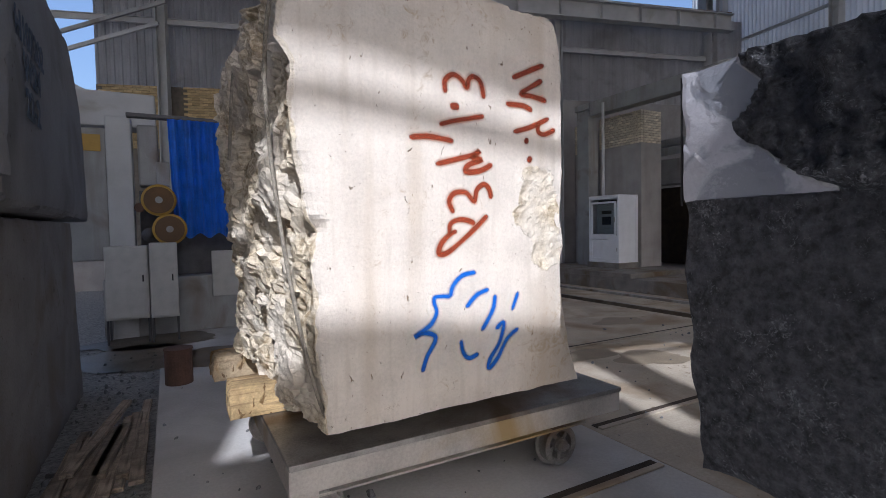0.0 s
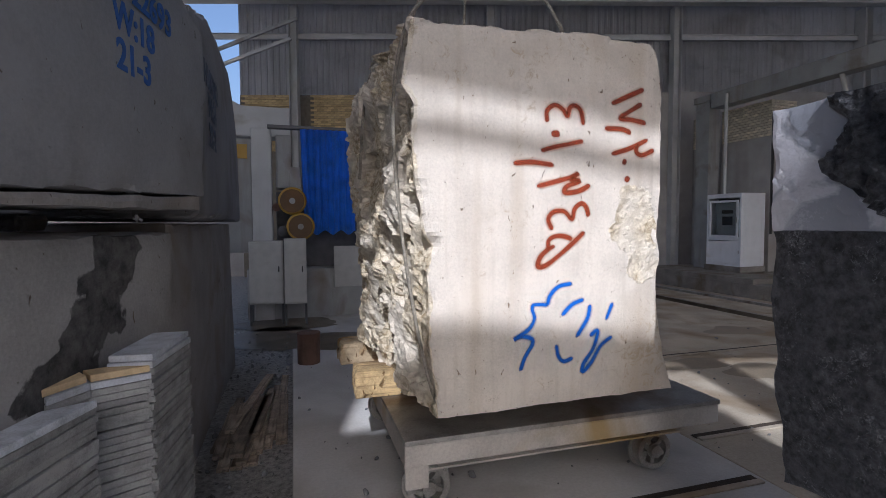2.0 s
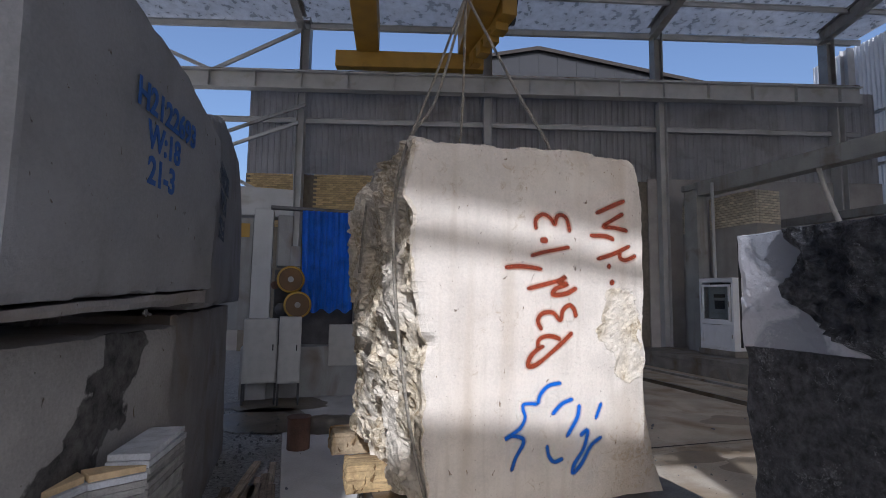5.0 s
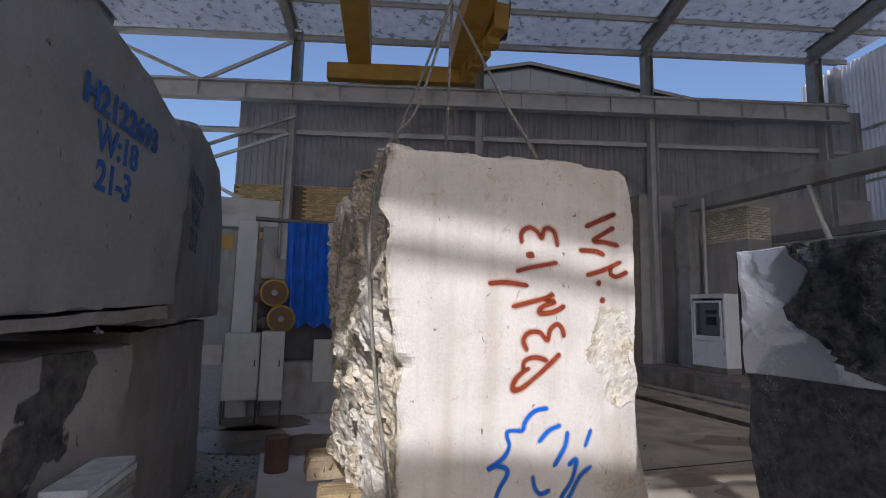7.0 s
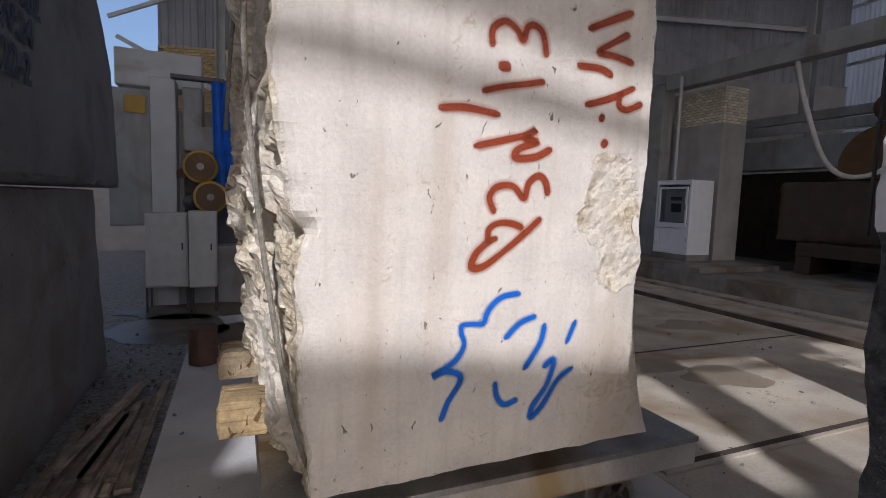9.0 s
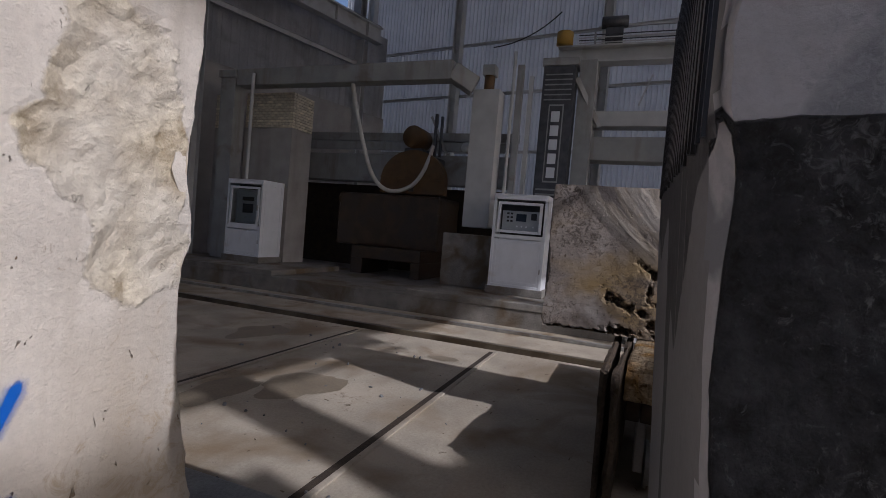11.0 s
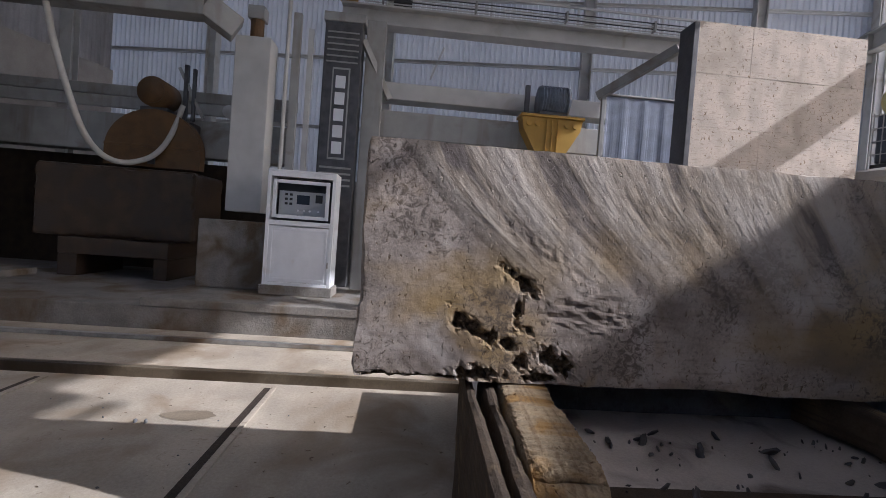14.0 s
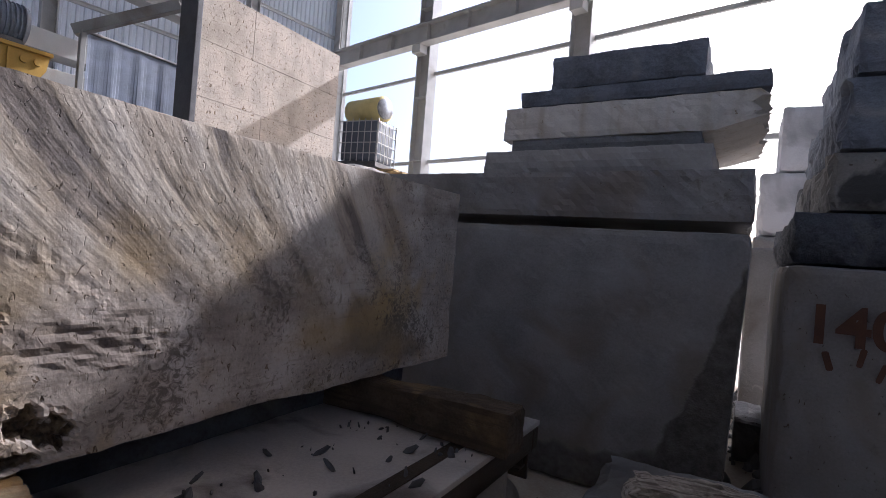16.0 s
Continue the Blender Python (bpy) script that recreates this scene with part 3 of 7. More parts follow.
def block_bm(sx, sy, sz, step=0.06, rough=None, edge=0.03, seed=0, dent=(), wobble=0.012, show=0.0, bite=None, reach=0.18, mask=None):
    """A quarried block from (0,0,0) to (sx,sy,sz). rough: faces ('x-','x+','y-','y+','z+') that were split, not sawn, and so are uneven."""
    rough = rough or {}
    bm = bmesh.new()
    nx, ny, nz = (max(2, round(s / step)) for s in (sx, sy, sz))
    grid = {}

    def vert(i, j, k):
        key = (i, j, k)
        if key not in grid:
            grid[key] = bm.verts.new((sx * i / nx, sy * j / ny, sz * k / nz))
        return grid[key]
    fm = {}
    for i in range(nx):
        for j in range(ny):
            for k, f in ((0, "z-"), (nz, "z+")):
                fm[bm.faces.new([vert(i, j, k), vert(i + 1, j, k), vert(i + 1, j + 1, k), vert(i, j + 1, k)])] = f
    for i in range(nx):
        for k in range(nz):
            for j, f in ((0, "y-"), (ny, "y+")):
                fm[bm.faces.new([vert(i, j, k), vert(i + 1, j, k), vert(i + 1, j, k + 1), vert(i, j, k + 1)])] = f
    for j in range(ny):
        for k in range(nz):
            for i, f in ((0, "x-"), (nx, "x+")):
                fm[bm.faces.new([vert(i, j, k), vert(i, j + 1, k), vert(i, j + 1, k + 1), vert(i, j, k + 1)])] = f
    deep = {}
    worn = bm.verts.layers.float.new("worn")
    off = Vector((seed * 7.3, seed * 3.1, seed * 5.7))
    for v in bm.verts:
        c = v.co.copy()
        p = c + off
        d = {"x-": c.x, "x+": sx - c.x, "y-": c.y, "y+": sy - c.y, "z-": c.z, "z+": sz - c.z}
        mid = Vector((sx / 2, sy / 2, sz / 2))
        move = Vector()
        for f, a in rough.items():
            w = math.exp(-d[f] / reach)
            n = noise.noise(p * 1.4) * 0.6 + abs(noise.noise(p * 2.3)) * 0.5 + facet(p, 2.6) * 0.55 + facet(p, 6.5) * 0.3 + facet(p, 15.0) * 0.13 + noise.noise(p * 30.0) * 0.06
            axis = "xyz".index(f[0])
            move[axis] += (1 if f[1] == "-" else -1) * w * a * (n + 0.25)
        s = sorted(d.values())
        e = math.exp(-(s[0] + s[1]) / 0.05) * edge * (0.4 + 1.6 * abs(noise.noise(p * 3.0)) + 0.8 * abs(noise.noise(p * 9.0)))
        move += (mid - c).normalized() * e * 2
        move += Vector((noise.noise(p * 0.7), noise.noise(p * 0.7 + Vector((9, 0, 0))), 0)) * wobble
        for dx, dy, dz, r, depth in dent:
            q = (c - Vector((dx, dy, dz))).length
            if q < r:
                move += (mid - c).normalized() * depth * (1 - q / r) ** 0.6 * (0.7 + 0.6 * noise.noise(p * 6))
        if bite:
            move += bite(c, p)
        v.co = c + move
        deep[v] = move
        if mask:
            v[worn] = mask(c, p)
    for face, f in fm.items():
        if f in rough or (show and max(abs(deep[v]["xyz".index(f[0])]) for v in face.verts) > show):
            face.material_index = 1
    return bm


def stone(name, at, size, mats, label, category="stone block", turn=0, group="", **kw):
    ob = finish(name, block_bm(*size, **kw), mats)
    ob.matrix_basis = pose(*at, 0, 0, turn)
    return tagged(ob, label, category, group)


def corrugated(p, q, z0, z1, pitch=0.2, amp=0.035, cut=None):
    """Ribbed sheet standing on the line p-q (x, y), from z0 to z1."""
    p, q = Vector((*p, 0)), Vector((*q, 0))
    d = q - p
    n = d.length
    u = d / n
    w = Vector((-u.y, u.x, 0))
    bm = bmesh.new()
    xs, k = [], 0.0
    while k < n:
        xs += [(k, 0), (k + pitch * 0.30, 0), (k + pitch * 0.42, amp), (k + pitch * 0.88, amp)]
        k += pitch
    xs = [(min(a, n), b) for a, b in xs] + [(n, 0)]
    lo = [bm.verts.new(p + u * a + w * b + Vector((0, 0, z0))) for a, b in xs]
    hi = [bm.verts.new(p + u * a + w * b + Vector((0, 0, z1))) for a, b in xs]
    for i in range(len(xs) - 1):
        bm.faces.new([lo[i], lo[i + 1], hi[i + 1], hi[i]])
    g = bmesh.ops.solidify(bm, geom=bm.faces[:], thickness=0.012)
    return bm


def ribbon(bm, pts, w, to, core=0.8):
    """A painted stroke through pts (u, v); to(u, v, lift) gives its place; core: the full part of its width."""
    fade = bm.verts.layers.float.get("fade") or bm.verts.layers.float.new("fade")
    fine = []
    for i in range(len(pts) - 1):
        a, b = Vector(pts[max(0, i - 1)]), Vector(pts[i])
        c, d = Vector(pts[i + 1]), Vector(pts[min(len(pts) - 1, i + 2)])
        for s in range(6):
            t = s / 6
            fine.append(0.5 * (2 * b + (c - a) * t + (2 * a - 5 * b + 4 * c - d) * t * t + (3 * b - a - 3 * c + d) * t ** 3))
    fine.append(Vector(pts[-1]))
    left, right, lt, rt = [], [], [], []
    for i, p in enumerate(fine):
        t = (fine[min(i + 1, len(fine) - 1)] - fine[max(i - 1, 0)]).normalized()
        end = i in (0, len(fine) - 1)
        if end:
            p = p + t * (-w if i == 0 else w) * (1 - core) * 0.4
        k = 0.55 if end else 1.0
        k *= 1 + 0.25 * noise.noise(Vector((p.x * 9, p.y * 9, w * 30)))
        n = Vector((-t.y, t.x)) * w / 2 * k
        for lst, c, f in ((left, p + n, 0), (right, p - n, 0), (lt, p + n * core, 0 if end else 1), (rt, p - n * core, 0 if end else 1)):
            v = bm.verts.new(to(c.x, c.y, 0.0012))
            v[fade] = f
            lst.append(v)
    for i in range(len(fine) - 1):
        for a, b in ((left, lt), (lt, rt), (rt, right)):
            bm.faces.new([a[i], a[i + 1], b[i + 1], b[i]])


def tube(name, pts, r, mat, parent=None):
    cu = bpy.data.curves.new(name, "CURVE")
    cu.dimensions, cu.bevel_depth, cu.bevel_resolution, cu.resolution_u = "3D", r, 3, 8
    sp = cu.splines.new("NURBS")
    sp.points.add(len(pts) - 1)
    for p, c in zip(sp.points, pts):
        p.co = (*c, 1)
    sp.use_endpoint_u, sp.order_u = True, min(4, len(pts))
    cu.materials.append(mat)
    ob = new(name, cu)
    ob.parent = parent
    return ob


# ---- the hall ----
def line(p0, ang):
    a = radians(ang)
    u = Vector((math.cos(a), math.sin(a)))
    return lambda s, out=0.0: (p0[0] + u.x * s - u.y * out, p0[1] + u.y * s + u.x * out)


back = line((5.0, 15.5), -15.5)
east = line((17.0, 0.0), 81.0)
south = line((15.32, -10.6), 171.0)


def wall_bm(f, s0, s1, z0, z1, t=0.2, out=0.0):
    """A plain wall on a wall line, t thick, away from the hall."""
    bm = bmesh.new()
    pts = [f(s0, out), f(s1, out), f(s1, out + t), f(s0, out + t)]
    lo = [bm.verts.new((*p, z0)) for p in pts]
    hi = [bm.verts.new((*p, z1)) for p in pts]
    bm.faces.new(lo)
    bm.faces.new(hi)
    for i in range(4):
        bm.faces.new([lo[i], lo[(i + 1) % 4], hi[(i + 1) % 4], hi[i]])
    return bm


def z3(p, z):
    return (p[0], p[1], z)


structure("ground", cube(-150, 150, -150, 150, -0.6, -0.3, 0), EARTH, "pale dusty yard ground", "ground")
structure("floor_concrete", cube(2.252, 7.1, -9.5, 17, -0.3, 0.0, 0.01), CONCRETE, "stained concrete workshop floor with cart rails", "floor")
structure("floor_dusty", cube(-0.74, 2.25, -9.5, 17, -0.3, 0.0, 0.01), PALE_CONCRETE, "pale dusty concrete floor round the loaded cart", "floor")
structure("floor_gravel", cube(-14, -0.742, -9.5, 18, -0.3, -0.012, 0), GRAVEL, "grey stone chippings beside the concrete floor", "floor")
structure("floor_pit", cube(7.102, 9.8, -9.5, 14.5, -0.3, -0.14, 0), CONCRETE, "lower concrete strip of the transfer track", "floor")
structure("floor_platform", cube(9.802, 19.5, -10.5, 14.3, -0.3, 0.20, 0.02), PLINTH, "raised wet concrete machine platform", "floor")
structure("platform_step", cube(9.78, 12.4, 2.6, 6.0, 0.203, 0.33, 0.015), PLINTH, "concrete step under the control cabinet", "step")
structure("platform_step_far", cube(9.78, 12.6, 9.4, 13.5, 0.203, 0.33, 0.015), PLINTH, "concrete step under the far control cabinet", "step")

# cart rails, sunk along x, and the transfer rail along y
for y, n in ((3.35, "a"), (5.4, "b"), (2.72, "c"), (3.95, "d")):
    x0 = 2.3 if n in "ab" else 0.1
    x1 = 6.95 if n in "ab" else 2.2
    structure("cart_rail_" + n, cube(x0, x1, y - 0.075, y - 0.027, 0.002, 0.018, 0.008), CONCRETE, "dusty steel cart rail set in the floor", "rail")
    structure("rail_slot_" + n, cube(x0, x1, y - 0.025, y + 0.04, 0.001, 0.006, 0), SLOT, "dark dirt-filled slot beside the cart rail", "rail")
rnd = random.Random(5)
# damp patches; the first three also paint the shadow before the switch cabinets
for cx, cy, rx, ry in ((-1.0, 8.0, 0.7, 0.75), (0.1, 7.6, 0.75, 0.6), (-0.8, 9.0, 1.0, 0.5), (4.4, 4.5, 0.42, 0.3), (3.9, 5.0, 0.5, 0.22), (5.9, 6.3, 0.5, 0.3), (8.0, 3.1, 0.14, 0.1), (6.2, 3.75, 0.12, 0.2)):
    bm = bmesh.new()
    z = -0.1355 if cx > 7.1 else 0.006 if cx < 0.5 else 0.0045
    mid = bm.verts.new((cx, cy, z))
    ring = []
    for k in range(40):
        t = k * math.pi / 20
        g = 1 + 0.35 * noise.noise(Vector((math.cos(t) * 1.3 + cx, math.sin(t) * 1.3, cy))) + 0.12 * noise.noise(Vector((math.cos(t) * 5, math.sin(t) * 5, cx)))
        ring.append(bm.verts.new((cx + rx * g * math.cos(t), cy + ry * g * math.sin(t), z)))
    for k in range(40):
        bm.faces.new([mid, ring[k], ring[(k + 1) % 40]])
    structure("water_stain", bm, WET_CONCRETE if cx < 0.5 else DAMP, "brown floor patch of damp, with painted shade near the switch cabinets", "stain")
structure("transfer_rail", cube(7.36, 7.46, -9, 14, -0.138, 0.015, 0.008), WET_CONCRETE, "dark brown concrete kerb along the pit edge", "rail")
structure("transfer_rail_far", cube(9.1, 9.2, -9, 14, -0.138, -0.08, 0.01), BARE_STEEL, "steel transfer rail before the platform", "rail")

# back wall: brick below, ribbed sheet above, an open strip under the roof
structure("wall_back_core", wall_bm(back, -7.55, 6.0, -0.3, 5.85, 0.2, 0.06), MORTAR, "mortar core of the brick back wall", "wall")
structure("wall_back_low", wall_bm(back, -21.0, -7.56, -0.3, 2.6, 0.2, 0.3), PLASTER, "low grey rendered wall", "wall")
structure("wall_back_right", wall_bm(back, 6.0, 14.2, -0.3, 5.95, 0.2, 0.0), PLASTER, "plain grey rendered wall", "wall")
structure("wall_back_sheet_a", corrugated(back(-7.55, 0.1), back(6.2, 0.1), 5.87, 9.2), CLADDING, "grey ribbed metal cladding of the back wall", "wall")
structure("wall_back_sheet_b", corrugated(back(6.2, 0.1), back(14.2, 0.1), 5.96, 9.2, 0.3, 0.02), CLADDING, "grey ribbed metal cladding of the back wall", "wall")
for i, (s, w) in enumerate(((-5.75, 0.36), (0.5, 0.3), (6.45, 0.34), (12.6, 0.4))):
    ob = thing("steel_column", "grey painted steel column of the back wall", "column", z3(back(s), 0), -15.5, "hall columns", "structure")
    part("shaft", beam_bm((0, -0.14, -0.3), (0, -0.14, 8.55), w, 0.26), STEEL_PALE, ob)
    part("upper_shaft", beam_bm((0, 0.12, 9.3), (0, 0.12, 11.3), 0.4, 0.3), STEEL_GREY, ob)
girt = thing("wall_girt", "horizontal steel girt across the back wall", "girt", (0, 0, 0), kind="structure")
part("channel", beam_bm(z3(back(-9.5, -0.05), 7.66), z3(back(13.5, -0.05), 7.66), 0.1, 0.18), STEEL_PALE, girt)


def runway(name, f, s0, s1, zb, zt, out):
    ob = thing(name, "grey steel crane runway girder with stiffeners and rail", "runway girder", kind="structure")
    part("girder", beam_bm(z3(f(s0, out), (zb + zt) / 2), z3(f(s1, out), (zb + zt) / 2), 0.32, zt - zb, 0.035, 0.02), STEEL_PALE, ob)
    part("crane_rail", beam_bm(z3(f(s0, out), zt + 0.05), z3(f(s1, out), zt + 0.05), 0.08, 0.09, kind="box"), BARE_STEEL, ob)
    n = int(abs(s1 - s0) / 1.45)
    a0 = math.atan2(f(1)[1] - f(0)[1], f(1)[0] - f(0)[0])
    for k in range(n):
        s = s0 + (s1 - s0) * (k + 0.5) / n
        bm = cube(-0.008, 0.008, -0.15, 0.15, zb + 0.036, zt - 0.036, 0)
        bmesh.ops.transform(bm, matrix=Matrix.Translation((*f(s, out), 0)) @ Matrix.Rotation(a0, 4, "Z"), verts=bm.verts)
        part("stiffener", bm, STEEL_PALE, ob)
    return ob


runway("crane_runway_back", back, -14, 13.2, 8.55, 9.15, -0.45)
runway("crane_runway_south", south, -0.5, 30, 7.45, 8.0, -0.35)

# east wall: white ribbed sheet on columns and girts
structure("wall_east_low", wall_bm(east, 14.5, -11.0, -0.3, 3.0, 0.2, -0.25), PLASTER, "grey rendered lower east wall", "wall")
structure("wall_east_sheet", corrugated(east(14.5, -0.12), east(-10.9, -0.12), 3.0, 11.4, 0.16, 0.045), CLADDING_WHITE, "white ribbed metal cladding of the east wall", "wall")
for s in (12.8, 8.6, 3.1, -2.7, -7.4, -10.6):
    ob = thing("steel_column", "pale steel column of the east wall", "column", z3(east(s), 0), 81, "hall columns", "structure")
    part("shaft", beam_bm((0, 0.15, -0.3), (0, 0.15, 11.3), 0.3, 0.3), STEEL_PALE, ob)
for z in (4.6, 6.72, 8.6):
    ob = thing("wall_girt", "thin horizontal steel girt across the east wall", "girt", kind="structure")
    part("channel", beam_bm(z3(east(14.2, 0.0), z), z3(east(-10.6, 0.0), z), 0.08, 0.1), STEEL_PALE, ob)

# south side: open bays to the east, clad to the west with an open strip above
# the column at 19.85 is unseen, added to split the sun beside the travertine
for s in (0.0, 4.2, 9.1, 15.6, 19.85, 25.0):
    ob = thing("steel_column", "white painted steel column of the open south side", "column", z3(south(s), 0), 171, "hall columns", "structure")
    part("shaft", beam_bm((0, 0, -0.3), (0, 0, 11.2), 0.36, 0.5, 0.03, 0.02), STEEL_PALE, ob)
    part("bracket", cube(-0.16, 0.16, -0.5, -0.2, 7.2, 7.44, 0.01), STEEL_PALE, ob)
    for z in (2.0, 4.15, 6.0, 8.6):
        part("stiffener", cube(-0.17, 0.17, -0.22, 0.22, z, z + 0.016, 0), STEEL_PALE, ob)
for z in (4.15, 6.72, 2.0):
    ob = thing("wall_girt", "slim steel girt across the open south side", "girt", kind="structure")
    part("channel", beam_bm(z3(south(0, 0.1), z), z3(south(13.9, 0.1), z), 0.07, 0.1, kind="box"), STEEL_PALE, ob)
structure("wall_south_sheet_a", corrugated(south(13.1, 0.2), south(16.2, 0.2), 8.0, 8.95, 0.2), CLADDING, "grey ribbed metal cladding of the south side", "wall")
structure("wall_south_sheet_b", corrugated(south(16.2, 0.2), south(20.25, 0.2), 8.0, 9.63, 0.2), CLADDING, "grey ribbed metal cladding of the south side", "wall")
structure("wall_south_sheet_c", corrugated(south(20.25, 0.2), south(30, 0.2), -0.3, 11.6, 0.2), CLADDING, "grey ribbed metal cladding of the south side", "wall")
structure("wall_south_eave_a", corrugated(south(-0.3, 0.25), south(13.1, 0.25), 11.1, 11.6, 0.2), CLADDING, "ribbed eave panel over the open bays", "wall")
structure("wall_south_eave_b", corrugated(south(13.1, 0.25), south(30, 0.25), 10.79, 11.6, 0.2), CLADDING, "ribbed eave panel over the open strip", "wall")
ob = thing("wall_girt", "steel girt in the open strip of the south side", "girt", kind="structure")
part("channel", beam_bm(z3(south(13.1, 0.2), 10.55), z3(south(20.25, 0.2), 10.55), 0.07, 0.085, kind="box"), STEEL_PALE, ob)
# west side: an added, unseen screen, its height set to balance the skylight
structure("wall_west_sheet", corrugated((-14.2, 20.0), (-14.2, -6.0), -0.3, 4.6, 0.2), CLADDING, "added ribbed sheet on the unseen west side that limits skylight", "wall")

# roof with rafters and purlins
rb = bmesh.new()
bs, be, ss, se = back(-21, 0.6), back(14.2, 0.6), south(30, 0.6), south(-0.8, 0.6)
v = [rb.verts.new(p) for p in ((*bs, 11.5), (*be, 11.5), (19.0, 1.2, 13.2), (-15.5, 6.8, 13.2), (*ss, 11.6), (*se, 11.6))]
rb.faces.new([v[0], v[1], v[2], v[3]])
rb.faces.new([v[3], v[2], v[5], v[4]])
bmesh.ops.solidify(rb, geom=rb.faces[:], thickness=0.08)
tagged(finish("ceiling", rb, FOIL), "sagging silver foil roof lining", "ceiling", kind="structure")
for k in range(5):
    a, b = Vector(z3(back(-12 + 6.1 * k, 0.1), 11.2)), Vector(z3(south(28.5 - 6.3 * k, 0.1), 11.35))
    c = (a + b) / 2 + Vector((0, 0, 1.6))
    ob = thing("roof_rafter", "deep tapered steel roof rafter", "rafter", kind="structure", group="roof rafters")
    part("rafter_half", beam_bm(a, c, 0.25, 0.5), STEEL_GREY, ob)
    part("rafter_half", beam_bm(c, b, 0.25, 0.5), STEEL_GREY, ob)
for k in range(7):
    t = k / 7 + 0.01
    a = Vector((*bs, 11.42)).lerp(Vector((-15.5, 6.8, 13.1)), t)
    b = Vector((*be, 11.42)).lerp(Vector((19.0, 1.2, 13.1)), t)
    ob = thing("roof_purlin", "slim steel roof purlin", "purlin", kind="structure", group="roof purlins")
    part("channel", beam_bm(a + Vector((0, 0, -0.12)), b + Vector((0, 0, -0.12)), 0.08, 0.18), STEEL_PALE, ob)
brace = thing("wind_brace", "crossed steel wind bracing in the open strip", "brace", kind="structure")
part("diagonal", beam_bm(z3(back(-5.9, 0.1), 10.95), z3(back(-8.9, 0.1), 9.4), 0.1, 0.12, kind="box"), STEEL_PALE, brace)
part("diagonal", beam_bm(z3(back(-8.9, 0.1), 9.4), z3(back(-12.5, 0.1), 10.95), 0.1, 0.12, kind="box"), STEEL_PALE, brace)
part("eave_strut", beam_bm(z3(back(-14, 0.1), 11.05), z3(back(13.5, 0.1), 11.05), 0.14, 0.16, kind="box"), STEEL_PALE, brace)

# neighbouring shed seen over the back wall
shed_ob = thing("neighbour_shed", "grey gabled metal shed with brown verges beyond the back wall", "shed", kind="structure")
shed = bmesh.new()
prof = [(-5.5, -0.3), (-5.5, 10.9), (3.14, 12.5), (11.5, 10.94), (11.5, -0.3)]
f0 = [shed.verts.new((*back(s, 4.0), z)) for s, z in prof]
f1 = [shed.verts.new((*back(s, 14.0), z)) for s, z in prof]
shed.faces.new(f0)
shed.faces.new(f1)
for i in range(5):
    shed.faces.new([f0[i], f0[(i + 1) % 5], f1[(i + 1) % 5], f1[i]])
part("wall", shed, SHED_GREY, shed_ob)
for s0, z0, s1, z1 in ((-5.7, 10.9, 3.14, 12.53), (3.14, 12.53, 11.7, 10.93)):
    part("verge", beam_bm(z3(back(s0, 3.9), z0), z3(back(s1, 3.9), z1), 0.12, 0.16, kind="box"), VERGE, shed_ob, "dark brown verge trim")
for k in range(20):
    s = -5.0 + 0.82 * k
    top = 12.4 - abs(s - 3.14) * 0.186
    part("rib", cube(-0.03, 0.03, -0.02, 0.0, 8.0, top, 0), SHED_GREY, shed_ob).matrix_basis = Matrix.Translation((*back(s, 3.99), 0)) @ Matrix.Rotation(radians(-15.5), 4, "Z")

# ---- overhead crane ----
crane = thing("overhead_crane", "yellow double girder overhead travelling crane", "crane")
part("end_carriage", beam_bm(z3(back(-4.6, -0.45), 9.62), z3(back(0.3, -0.45), 9.62), 0.35, 0.55, kind="box"), CRANE_YELLOW, crane)
for s in (-3.55, -0.2):
    a = Vector(z3(back(s, -0.5), 10.35))
    part("girder", beam_bm(a, a + Vector((-4.4, -22.0, 0)), 0.75, 1.0, kind="box"), CRANE_YELLOW, crane)
part("end_carriage", beam_bm((-4.6, -5.6, 9.9), (1.6, -6.6, 9.9), 0.35, 0.5, kind="box"), CRANE_YELLOW, crane)
part("trolley", cube(-1.6, 2.7, 6.2, 8.0, 10.86, 11.1, 0.03), CRANE_YELLOW, crane)
part("hoist_box", cube(4.62, 5.08, 12.2, 14.9, 9.75, 10.55, 0.03), CRANE_YELLOW, crane)
for k in range(4):
    part("step_plate", cube(4.6, 5.0 - 0.03 * k, 12.6 + 0.6 * k, 13.0 + 0.6 * k, 9.5 - 0.06 * k, 9.74, 0.02), CRANE_YELLOW, crane)
part("travel_motor", cyl((5.12, 13.2, 10.2), (5.45, 13.2, 10.2), 0.14, seg=20), STEEL_DARK, crane, "dark travel motor", True)
tube("cable", [(5.2, 12.4, 10.9), (5.35, 12.6, 10.2), (5.2, 12.9, 9.6), (5.0, 13.2, 9.9)], 0.02, BLACK, crane)
part("hoist_drum", cyl((-0.3, 7.0, 10.2), (1.9, 6.6, 10.2), 0.3), STEEL_DARK, crane)
hook = thing("crane_hook_block", "grey steel crane hook block with sheaves", "hook block", (0.41, 3.35, 4.5))
part("cheek_plate", cube(-0.18, -0.12, -0.22, 0.22, -0.1, 0.5, 0.02), STEEL_GREY, hook)
part("cheek_plate", cube(0.12, 0.18, -0.22, 0.22, -0.1, 0.5, 0.02), STEEL_GREY, hook)
part("sheave", cyl((-0.11, 0, 0.25), (0.11, 0, 0.25), 0.2), STEEL_DARK, hook)
hb = bmesh.new()
bmesh.ops.create_cone(hb, cap_ends=True, segments=16, radius1=0.05, radius2=0.05, depth=0.2, matrix=Matrix.Translation((0, 0, -0.18)))
part("shank", hb, STEEL_DARK, hook)
